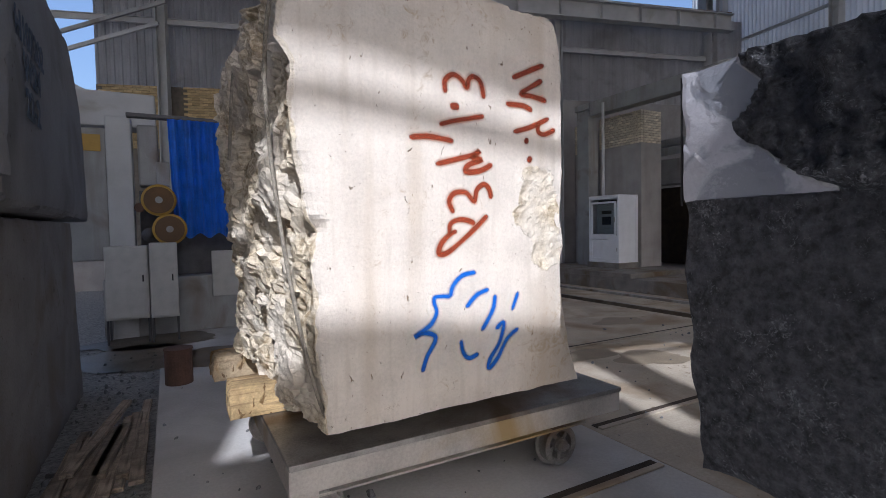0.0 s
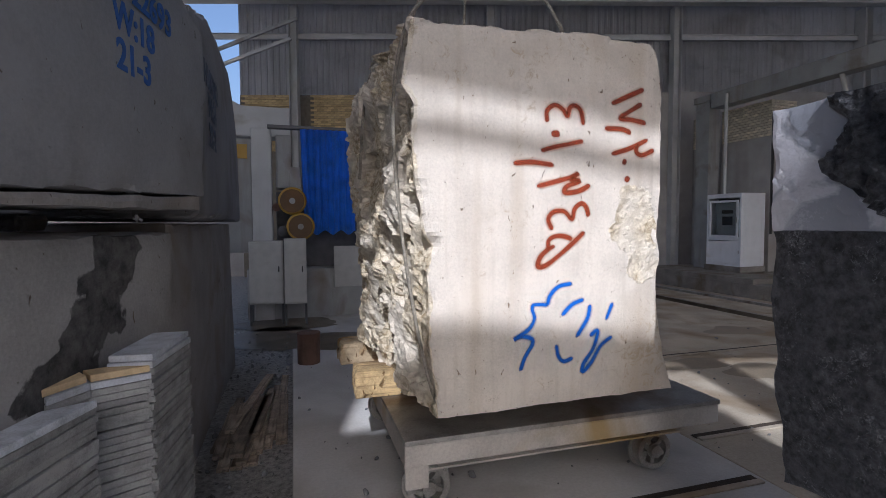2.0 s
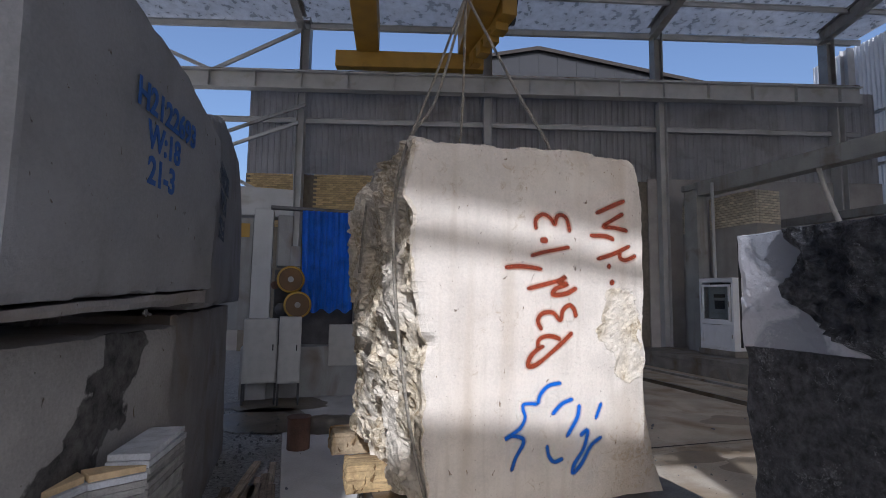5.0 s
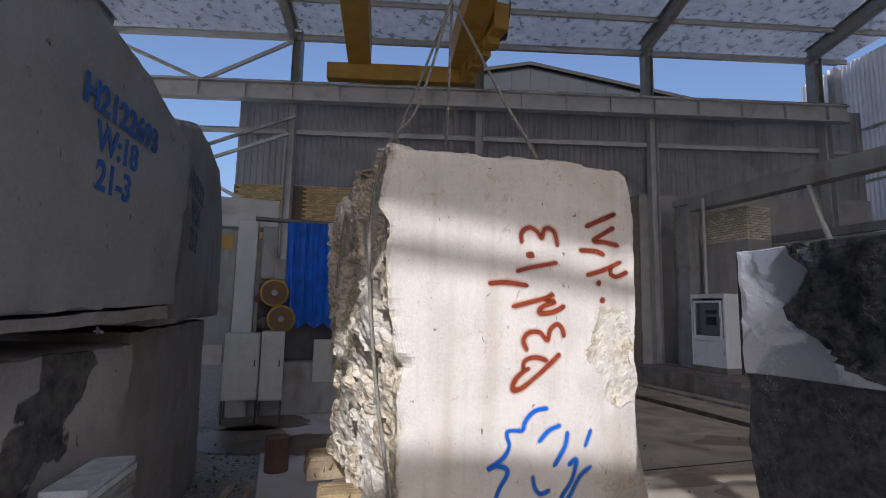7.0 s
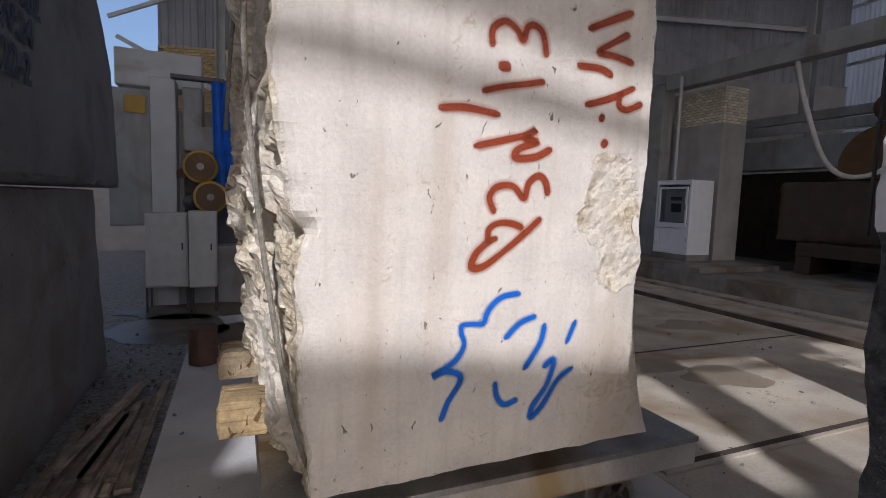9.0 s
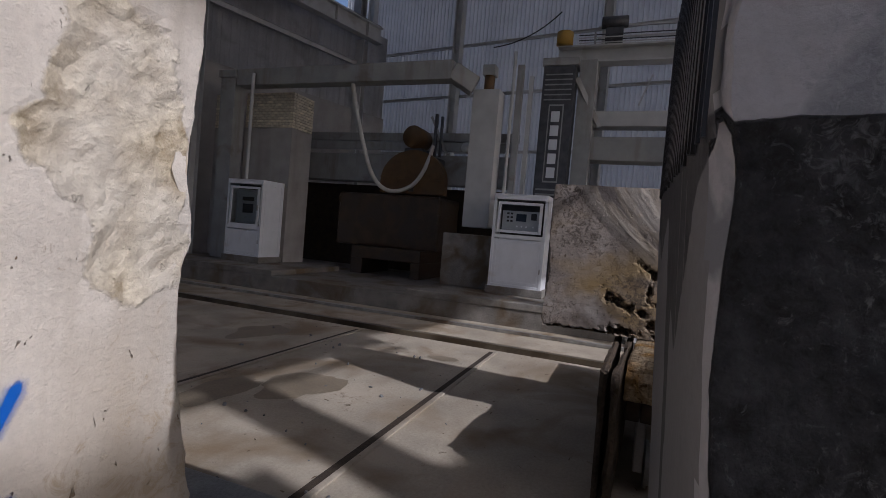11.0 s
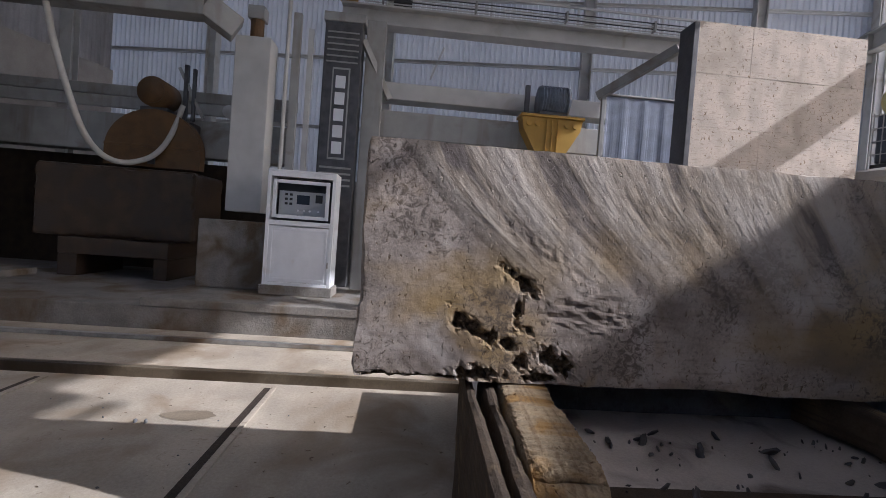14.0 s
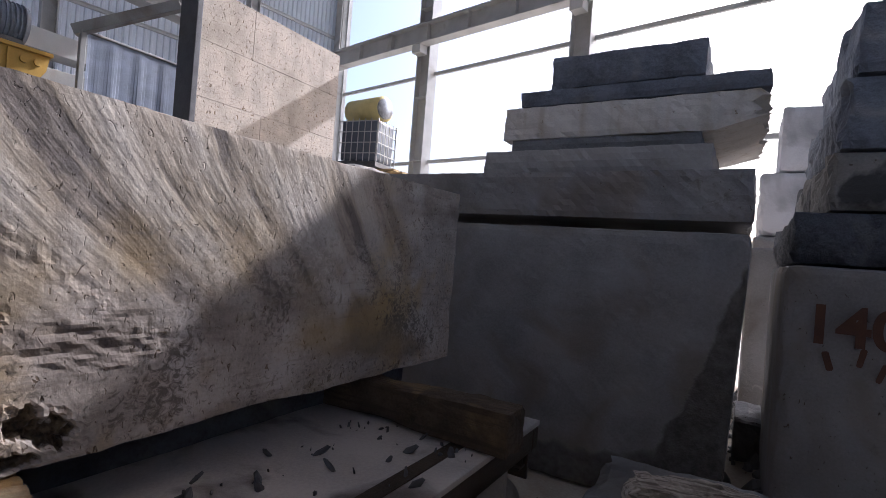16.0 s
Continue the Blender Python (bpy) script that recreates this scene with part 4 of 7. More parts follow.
tube("hook", [(0, 0, -0.2), (0, 0.12, -0.3), (0, 0.06, -0.42), (0, -0.1, -0.4), (0, -0.12, -0.28)], 0.035, STEEL_DARK, hook)
for dx in (-0.06, 0.06):
    part("hoist_rope", cyl((dx, 0, 0.3), (dx + 0.3, 3.2, 6.0), 0.012, seg=8), ROPE, hook)


# ---- travertine block on its rail cart ----
def wheel_bm(x, y, z, r, t):
    """A cast wheel with an open web of five spokes, its axle along y."""
    bm = bmesh.new()
    for r0, r1 in ((r * 0.72, r), (r * 0.22, r * 0.38)):
        rings = [[bm.verts.new((x + q * math.cos(a), yy, z + q * math.sin(a))) for a in (k * math.pi / 18 for k in range(36))] for q, yy in ((r0, y), (r1, y), (r1, y + t), (r0, y + t))]
        for i in range(4):
            a, b = rings[i], rings[(i + 1) % 4]
            for k in range(36):
                bm.faces.new([a[k], a[(k + 1) % 36], b[(k + 1) % 36], b[k]])
    for k in range(5):
        n = len(bm.verts)
        box_into(bm, r * 0.34, r * 0.76, 0.012, t - 0.012, -0.014, 0.014)
        bm.verts.ensure_lookup_table()
        bmesh.ops.transform(bm, matrix=Matrix.Translation((x, y, z)) @ Matrix.Rotation(k * 2 * math.pi / 5 + 0.4, 4, "Y"), verts=bm.verts[n:])
    return bm


def cart(label, at, sx, sy, top, mats=(BARE_STEEL, CART_PAINT)):
    """A flat steel rail cart from (0,0) to (sx,sy), its deck at the height top."""
    c = thing("rail_cart", label, "rail cart", at)
    part("deck_plate", cube(0, sx, 0, sy, top - 0.03, top, 0.006), mats[0], c)
    part("front_beam", cube(0.0, sx, 0.012, 0.10, top - 0.16, top - 0.032, 0.012), mats[1], c)
    part("rear_beam", cube(0.0, sx, sy - 0.1, sy - 0.012, top - 0.16, top - 0.032, 0.012), mats[1], c)
    part("side_beam", cube(0.0, 0.1, 0.102, sy - 0.102, top - 0.16, top - 0.032, 0.012), mats[1], c)
    part("side_beam", cube(sx - 0.1, sx, 0.102, sy - 0.102, top - 0.16, top - 0.032, 0.012), mats[1], c)
    part("lower_channel", beam_bm((0.03, 0.17, top - 0.205), (sx - 0.2, 0.17, top - 0.205), 0.09, 0.085, 0.012, 0.012), mats[1], c)
    part("end_plate", cube(0.02, 0.16, 0.09, 0.115, top - 0.33, top - 0.163, 0.006), mats[1], c)
    for x in (0.17, sx - 0.42):
        for y in (0.13, sy - 0.25):
            w = part("wheel", wheel_bm(x, y, 0.15, 0.13, 0.07), BARE_STEEL, c)
            part("flange", cyl((x, y + 0.071, 0.15), (x, y + 0.09, 0.15), 0.15, seg=32), BARE_STEEL, w)
            part("hub", cyl((x, y - 0.025, 0.15), (x, y + 0.069, 0.15), 0.042, seg=16), BARE_STEEL, w)
            part("axle_box", cube(x - 0.08, x + 0.08, y + 0.1, y + 0.16, 0.11, top - 0.163, 0.01), CART_PAINT, w)
    return c


cart("low grey steel rail cart under the white travertine block", (-0.14, 2.86, 0), 2.18, 1.75, 0.5)


def timber(label, at, sx, sy, sz, turn=0, mat=None, seed=0):
    ob = finish("timber_bearer", block_bm(sx, sy, sz, 0.022, {"x-": 0.03, "x+": 0.03, "z+": 0.014, "y-": 0.012, "y+": 0.012}, edge=0.012, seed=seed, reach=0.04), [mat or WOOD, mat or WOOD])
    ob.matrix_basis = pose(*at, 0, 0, turn)
    return tagged(ob, label, "timber", "timber bearers")


timber("pale split timber bearer under the travertine block", (-0.34, 3.60, 0.503), 1.95, 0.27, 0.19, 0, WOOD, 3)
timber("stained ochre timber bearer at the back of the cart", (-0.36, 4.46, 0.503), 2.0, 0.26, 0.19, 0, OCHRE_WOOD, 5)


def spall(c, p):
    """Below 1 inside the flaked patch: a wide upper part and a shallow tail."""
    n = noise.noise(p * 4.5) * 0.4 + noise.noise(p * 11) * 0.3 + noise.noise(p * 27) * 0.2
    upper = math.hypot((c.x - 1.24 - 0.25 * max(0.0, 1.0 - c.z)) / (0.17 if c.z < 1.0 else 0.15), (c.z - 0.98) / 0.21)
    return min(upper, math.hypot((c.x - 1.30) / 0.16, (c.z - 0.75) / 0.12) + 0.15) + n * 0.6


def along(rows, z):
    """A value between the rows (height, value)."""
    for (z0, a), (z1, b) in zip(rows, rows[1:]):
        if z0 <= z <= z1:
            return a + (b - a) * (z - z0) / (z1 - z0)
    return rows[-1][1] if z > rows[0][0] else rows[0][1]


# the outline of the front face: where its right and left edges stand at a height
RIGHT_EDGE = ((0.0, 1.49), (0.3, 1.415), (0.47, 1.367), (0.66, 1.35), (0.79, 1.41), (0.93, 1.36), (1.05, 1.385), (1.2, 1.41), (1.7, 1.43), (1.87, 1.40), (1.97, 1.365), (2.03, 1.25))
LEFT_EDGE = ((0.0, 0.018), (0.4, -0.004), (0.62, 0.004), (0.8, 0.002), (0.89, 0.03), (0.95, -0.005), (1.2, -0.036), (1.45, -0.046), (1.6, -0.024), (1.69, -0.085), (1.83, -0.05), (2.03, -0.01))


def bitten(c, p):
    """The broken places of the travertine block: its split west side, a spalled patch, worn edges."""
    out = Vector()
    front = math.exp(-c.y / 0.12)
    d = spall(c, p)
    if d < 1:
        out.y += front * (0.015 * min(1, (1 - d) * 3) + 0.006 * noise.noise(p * 18) + 0.005 * noise.noise(p * 40))
    # worn right edge
    right = math.exp(-max(0.0, 1.49 - c.x) / 0.06) * math.exp(-c.y / 0.5)
    out.x -= right * (1.49 - along(RIGHT_EDGE, c.z) + 0.010 * noise.noise(Vector((c.z * 15, 3, 1))) + 0.008 * noise.noise(Vector((c.z * 37, c.y * 9, 1))))
    # split west side: lumps behind a narrow broken strip along the front edge
    back_in = min(1.0, c.y / 0.30)
    w = math.exp(-c.x / 0.05)
    lump = noise.noise(p * 1.1) * 0.10 + noise.noise(p * 2.7) * 0.06 + facet(p, 3.2) * 0.065
    rock = facet(p, 5.2) * 0.048 + facet(p, 11.0) * 0.026 + noise.noise(p * 17) * 0.012 + noise.noise(p * 31) * 0.008
    step = 0.06 * math.exp(-((c.y - 0.13 - 0.06 * noise.noise(Vector((c.z * 2.2, 1, 1)))) / 0.09) ** 2) * (0.1 + 1.6 * abs(noise.noise(Vector((c.z * 3, 4, 4)))))
    out.x += w * (along(LEFT_EDGE, c.z) * (1 - back_in) + back_in * (lump - 0.01) + (0.05 + 0.95 * min(1.0, c.y / 0.07)) * rock + step + 0.007 * noise.noise(Vector((c.z * 21, 2, 2))))
    corner = math.exp(-c.x / 0.03) * math.exp(-c.y / 0.05)
    out.y += corner * (0.012 + 0.03 * abs(noise.noise(Vector((c.z * 5.5, 8, 2)))) + 0.014 * abs(noise.noise(Vector((c.z * 17, 8, 2)))))
    notch = math.hypot(c.x / 0.085, (c.z - 0.905 - 0.2 * c.x) / 0.05)
    if notch < 1 and c.y < 0.3:
        out += Vector((0.025, 0.045, 0)) * (1 - notch) ** 0.7 * (1 - c.y / 0.3)
    # worn, stepped top edge
    if c.z > 1.8:
        top = math.exp(-(2.03 - c.z) / 0.04) * front
        out.y += top * (0.02 + 0.03 * abs(noise.noise(Vector((c.x * 4, 6, 6)))))
        out.z -= top * (0.015 * max(0.0, 1 - c.x / 0.9) + 0.015 * abs(noise.noise(Vector((c.x * 7, 1, 6)))))
    return out


def broken(c, p):
    """Where the travertine is split or spalled instead of sawn."""
    d = spall(c, p)
    patch = max(0.0, min(1.0, 0.5 + (1 - d) * 2.0)) if c.y < 0.1 else 0.0
    left = max(0.0, min(1.0, 0.5 + (0.012 + 0.018 * noise.noise(Vector((c.z * 9, 8, 2))) - c.x) * 30))
    rear = 1.0 if c.y > 1.8 else 0.0
    # crusts of broken calcite in upright bands, and small scars
    crust = 0.0
    if c.y < 0.02:
        for u, wide, z0, z1 in ((0.16, 0.045, 0.30, 1.2), (0.10, 0.03, 0.5, 0.75), (0.34, 0.03, 0.25, 0.8), (0.62, 0.02, 0.05, 0.5), (1.22, 0.10, 0.3, 0.72)):
            if z0 < c.z < z1:
                crust = max(crust, 0.40 - 0.25 * min(1.0, abs(c.x - u + 0.02 * noise.noise(Vector((c.z * 4, u, 1)))) / wide))
    rear = max(rear, crust)
    edge = 0.5 + (c.z - 1.93 + 0.05 * noise.noise(Vector((c.x * 5, 2, 9))) + 0.03 * noise.noise(Vector((c.x * 17, 2, 9)))) * 3
    return max(patch, left, rear, max(0.0, min(0.36, edge)) if c.y < 0.3 else 0.6 if c.z > 2.0 else 0.0)


bx = block_bm(1.49, 1.85, 2.03, 0.019, {"z+": 0.05, "y+": 0.15}, edge=0.006, seed=2, wobble=0.0, show=0.0, bite=bitten, reach=0.045, mask=broken)
for v in bx.verts:
    k = v.co.z / 2.02
    v.co.x += -0.10 * k - 0.14 * (v.co.y / 1.85)
    v.co.z -= 0.02 * (1 - k) * (1 - v.co.x / 1.49)
    v.co.y += -0.06 * k
for f in bx.faces:
    f.material_index = 0
blk = finish("travertine_block", bx, [BLOCK_TRAV])
blk.matrix_basis = pose(-0.03, 2.66, 0.70)
tagged(blk, "tall white travertine block with sprayed red and blue numbers", "stone block")


def on_block(u, v, h):
    """A place on the block's sawn front: u across, v up, h out of it."""
    return Vector((-0.03 + u - 0.10 * v / 2.02, 2.6585 - h - 0.06 * v / 2.02, 0.70 + v))


paint = thing("sprayed_numbers", "red and blue sprayed numbers on the travertine face", "painted marking")


def stroke(kind, *pts):
    mat, haze, w = kind
    dot = len(pts) == 2 and (Vector(pts[0]) - Vector(pts[1])).length < 0.05
    bm = bmesh.new()
    ribbon(bm, pts, w * (1.4 if dot else 0.95), on_block, 0.45)
    s = part("stroke", bm, mat, paint)
    bm = bmesh.new()
    ribbon(bm, pts, w * (2.2 if dot else 1.95), lambda a, b, h: on_block(a, b, h + 0.0008), 0.34)
    part("overspray", bm, haze, s)


RED = (RED_SPRAY, RED_MIST, 0.025)
BLUE = (BLUE_SPRAY, BLUE_MIST, 0.021)
stroke(RED, (1.093, 1.65), (1.196, 1.696), (1.294, 1.739))
stroke(RED, (1.28, 1.658), (1.204, 1.615), (1.14, 1.574), (1.215, 1.57), (1.306, 1.556))
stroke(RED, (1.048, 1.515), (1.151, 1.516), (1.207, 1.498))
stroke(RED, (1.089, 1.378), (1.203, 1.413), (1.319, 1.465))
stroke(RED, (1.252, 1.438), (1.247, 1.393), (1.288, 1.379), (1.359, 1.409))
stroke(RED, (1.162, 1.341), (1.172, 1.334))
stroke(RED, (1.19, 1.251), (1.178, 1.234))
stroke(RED, (0.693, 1.535), (0.693, 1.588), (0.739, 1.621), (0.786, 1.602), (0.813, 1.569), (0.828, 1.611), (0.857, 1.625), (0.894, 1.602), (0.91, 1.53))
stroke(RED, (0.723, 1.471), (0.758, 1.473))
stroke(RED, (0.657, 1.381), (0.735, 1.404), (0.83, 1.424), (0.902, 1.44))
stroke(RED, (0.496, 1.31), (0.591, 1.32), (0.721, 1.308))
stroke(RED, (0.626, 1.194), (0.751, 1.225), (0.826, 1.245), (0.874, 1.268), (0.826, 1.234), (0.881, 1.226), (0.802, 1.196), (0.79, 1.164), (0.872, 1.172), (0.94, 1.205))
stroke(RED, (0.706, 0.967), (0.685, 1.018), (0.717, 1.058), (0.782, 1.062), (0.828, 1.02), (0.846, 1.075), (0.889, 1.105), (0.92, 1.082), (0.93, 1.039))
stroke(RED, (0.715, 0.874), (0.68, 0.858), (0.633, 0.818), (0.616, 0.768), (0.665, 0.772), (0.754, 0.831), (0.845, 0.901), (0.9, 0.948))
stroke(RED, (0.68, 0.863), (0.685, 0.906), (0.724, 0.928), (0.775, 0.928), (0.823, 0.912))
stroke(BLUE, (0.817, 0.666), (0.741, 0.654), (0.687, 0.609), (0.667, 0.556))
stroke(BLUE, (0.667, 0.556), (0.587, 0.559), (0.576, 0.533), (0.587, 0.483), (0.55, 0.426), (0.464, 0.377), (0.507, 0.391), (0.564, 0.376), (0.57, 0.343), (0.524, 0.275), (0.495, 0.206))
stroke(BLUE, (0.89, 0.574), (0.818, 0.549), (0.757, 0.494))
stroke(BLUE, (0.931, 0.539), (0.913, 0.466), (0.842, 0.365))
stroke(BLUE, (1.077, 0.544), (1.036, 0.454))
stroke(BLUE, (0.716, 0.326), (0.726, 0.267), (0.759, 0.233), (0.812, 0.248))
stroke(BLUE, (0.931, 0.365), (0.979, 0.391), (0.948, 0.292), (0.885, 0.211), (0.876, 0.163), (0.933, 0.212), (0.996, 0.303), (1.068, 0.35))

def rope_bm(pts, r, strands=5, lay=0.11):
    """Twisted strands along a smooth line through pts."""
    line3 = []
    for i in range(len(pts) - 1):
        a, b, c, d = (Vector(pts[min(max(k, 0), len(pts) - 1)]) for k in (i - 1, i, i + 1, i + 2))
        n = max(4, int((c - b).length / 0.018))
        for k in range(n):
            t = k / n
            line3.append(0.5 * (2 * b + (c - a) * t + (2 * a - 5 * b + 4 * c - d) * t * t + (3 * b - a - 3 * c + d) * t ** 3))
    line3.append(Vector(pts[-1]))
    bm = bmesh.new()
    run, side, rings = 0.0, Vector((1, 0, 0)), [[] for k in range(strands)]
    for i, q in enumerate(line3):
        t = (line3[min(i + 1, len(line3) - 1)] - line3[max(i - 1, 0)]).normalized()
        side = (side - t * side.dot(t)).normalized()
        up = t.cross(side)
        for k in range(strands):
            a = 2 * math.pi * (k / strands + run / lay)
            mid = q + (side * math.cos(a) + up * math.sin(a)) * r * 0.58
            rings[k].append([bm.verts.new(mid + (side * math.cos(e) + up * math.sin(e)) * r * 0.44) for e in (0.0, 1.257, 2.513, 3.77, 5.027)])
        if i + 1 < len(line3):
            run += (line3[i + 1] - q).length
    for strand in rings:
        for p0, p1 in zip(strand, strand[1:]):
            for k in range(5):
                bm.faces.new([p0[k], p0[(k + 1) % 5], p1[(k + 1) % 5], p1[k]])
    return bm


for pts in ([(0.41, 3.35, 4.05), (0.1, 3.0, 3.1), (-0.14, 2.74, 2.70), (-0.20, 2.79, 2.3), (-0.17, 2.80, 1.75), (-0.10, 2.76, 1.2), (-0.03, 2.72, 0.85), (0.03, 2.74, 0.70)],
            [(0.41, 3.35, 4.05), (0.05, 3.5, 3.0), (-0.2, 3.6, 2.66), (-0.27, 3.62, 2.0)],
            [(0.41, 3.35, 4.05), (0.517, 3.14, 3.61), (0.623, 2.93, 3.17), (0.73, 2.72, 2.76), (0.78, 2.9, 2.75)],
            [(0.41, 3.35, 4.05), (0.47, 3.6, 3.1), (0.5, 3.9, 2.76)]):
    tagged(finish("wire_sling", rope_bm(pts, 0.0105), ROPE, True), "slack grey wire rope sling over the travertine block", "wire rope", "slings")

# ---- dark block beside the way ----
def upper_edge(z):
    """How far the sawn white part of the dark block reaches along its west side at a height above its foot."""
    return along(((0.965, 1.88), (1.03, 2.0), (1.10, 2.09), (1.15, 2.17), (1.22, 2.18), (1.25, 2.13), (1.32, 2.12), (1.42, 2.19)), z) + 0.025 * noise.noise(Vector((z * 14, 4, 4)))


def dark_relief(c, p):
    out = Vector()
    if c.x < 0.25 and c.z > 0.965 and c.y < upper_edge(c.z):
        out.x -= math.exp(-c.x / 0.1) * (0.015 + 0.06 * abs(noise.noise(p * 3)) + 0.05 * abs(noise.noise(p * 8)) + 0.04 * noise.noise(p * 17) + 0.025 * noise.noise(p * 33))
    if c.z < 0.5:
        out.x += 0.10 * (0.5 - c.z) * math.exp(-c.x / 0.3)
        out.z += 0.10 * math.exp(-c.z / 0.1) * abs(noise.noise(p * 2.5))
    return out


# the hanging border of the wet stain on the grooved side: along it, above its foot
FOOT_OF_STAIN = ((0.0, 0.99), (0.11, 0.91), (0.15, 0.85), (0.19, 0.80), (0.25, 0.73), (0.28, 0.705), (0.31, 0.73), (0.36, 0.755), (0.375, 0.6), (0.40, 0.3), (0.44, 0.3), (0.455, 0.62), (0.475, 0.76), (0.49, 0.89), (0.53, 0.91), (0.59, 0.88), (0.66, 0.85), (0.72, 0.82), (0.80, 0.865), (0.90, 0.90), (1.0, 0.97))


def dark_parts(c, p):
    """Dark split stone on the west side, wet stains on the grooved north side."""
    if c.y > 2.39 and c.x > 0.01:
        low = FOOT_OF_STAIN[-1][1]
        for (x0, z0), (x1, z1) in zip(FOOT_OF_STAIN, FOOT_OF_STAIN[1:]):
            if x0 <= c.x < x1:
                low = z0 + (z1 - z0) * (c.x - x0) / (x1 - x0)
        low += 0.012 * noise.noise(Vector((c.x * 22, 5, 5)))
        return max(0.0, min(1.0, 0.5 + min((c.z - low) * 25, (0.983 - c.z) * 40)))
    if c.x < 0.16:
        return max(0.0, min(1.0, 0.5 + max((0.965 - c.z) * 60, (upper_edge(c.z) - c.y) * 20)))
    return 0.6 if c.z < 1.38 else 0.0


dk = block_bm(1.0, 2.4, 1.42, 0.02, {"x-": 0.02}, edge=0.012, seed=9, wobble=0.0, bite=dark_relief, mask=dark_parts)
for f in dk.faces:
    f.material_index = 1 if f.calc_center_median().y > 2.39 else 0
for v in dk.verts:
    v.co.y -= 0.05 * max(0.0, 1.0 - v.co.z) * (v.co.y / 2.4)
# saw grooves down the north side
GROOVES = 20
dark_ob = finish("grooved_stone_block", dk, [SPLIT_STONE, GROOVED])
dark_ob.matrix_basis = Matrix.Translation((1.0, 1.692, 0.70)) @ Matrix.Rotation(radians(-0.3), 4, "Z") @ Matrix.Translation((0, -2.4, 0))
tagged(dark_ob, "dark rough stone block with sawn white top and grooved side", "stone block")
for k in range(GROOVES):
    x = 0.03 + 0.0455 * k
    bm = cube(x, x + 0.009, 2.397, 2.4012, 0.953 + 0.0012 * k + 0.004 * math.sin(k * 2.7), 1.405, 0)
    part("saw_groove", bm, BLACK, dark_ob, "dark saw groove")
for x, z0, z1, lean in ((0.155, 0.35, 0.93, 0.012), (0.27, 0.3, 0.95, -0.03), (0.56, 0.55, 0.82, 0.02), (0.66, 0.35, 0.95, 0.01), (0.47, 0.1, 0.8, -0.02)):
    bm = bmesh.new()
    ribbon(bm, [(x + lean * t + 0.006 * math.sin(t * 9), z0 + (z1 - z0) * t) for t in (0, 0.25, 0.5, 0.75, 1)], 0.004, lambda u, v, k: Vector((u, 2.4 - 0.05 * max(0.0, 1.0 - v) + k, v)))
    part("crack", bm, BLACK, dark_ob, "thin dark crack")
for x, y, s in ((1.35, -0.45, 61), (1.35, 0.85, 62)):
    stone("stone_footing", (x, y, 0.0), (0.6, 0.5, 0.70), [GREY_STONE, GREY_STONE], "grey stone footing under the dark block", "stone", seed=s)

# ---- long sawn block on the second cart ----
HOLLOWS = ((2.64, 0.515, 0.10, 0.036, 0.63), (2.645, 0.37, 0.024, 0.08, 0.2), (2.87, 0.28, 0.11, 0.042, 0.5), (2.77, 0.235, 0.035, 0.05, 0.0), (2.69, 0.20, 0.045, 0.025, 0.3), (2.58, 0.27, 0.035, 0.02, 0.2),
           (2.44, 0.125, 0.11, 0.055, 0.55), (2.82, 0.04, 0.12, 0.04, 0.0), (2.62, 0.10, 0.03, 0.05, 0.2), (2.50, 0.03, 0.09, 0.03, 0.0), (3.15, 0.005, 0.28, 0.018, 0.0))


def hollow(c, p):
    """Below 1 inside the broken cavities low on the sawn face."""
    n = noise.noise(p * 9) * 0.5 + noise.noise(p * 21) * 0.6 + noise.noise(p * 47) * 0.45
    best = 9.0
    for y, z, ry, rz, lean in HOLLOWS:
        u, v = c.y - y, c.z - z
        u, v = u * math.cos(lean) + v * math.sin(lean), v * math.cos(lean) - u * math.sin(lean)
        best = min(best, math.hypot(u / ry, v / rz))
    return best + n


def worn_face(c, p):
    """Broken cavities and a flaked, rippled patch on the sawn face of the long block."""
    out = Vector()
    if c.x < 0.3:
        w = math.exp(-c.x / 0.15)
        d = hollow(c, p)
        if d < 1.5:
            crumb = abs(noise.noise(p * 17)) + 0.8 * abs(noise.noise(p * 38)) + facet(p, 24) * 0.5
            out.x += w * min(1.0, (1.5 - d) * 2) * (0.017 * crumb - 0.003)
        if d < 0.95:
            out.x += w * min(0.055, 0.12 * (0.95 - d))
        out.x += w * (0.0015 * noise.noise(p * 6) + 0.002 * noise.noise(p * 20))
        k = 1 - min(1.0, math.hypot((c.y - 2.3) / 0.30, (c.z - 0.36 + 0.12 * (2.3 - c.y)) / 0.12))
        r = 1 - min(1.0, abs(c.z - 0.58 - 0.7 * (c.y - 2.4)) / 0.10) if 1.9 < c.y < 2.75 else 0.0
        if k > 0 or r > 0:
            out.x -= w * (min(1.0, k * 2) * 0.011 * (noise.noise(Vector((p.y * 9, p.z * 30, 0))) + 0.6 * noise.noise(Vector((p.y * 24, p.z * 50, 3)))) + r * 0.006 * noise.noise(p * 34))
    return out


def worn_spots(c, p):
    return max(0.0, min(1.0, 0.5 + (0.82 - hollow(c, p)) * 1.1)) if c.x < 0.02 else 0.0


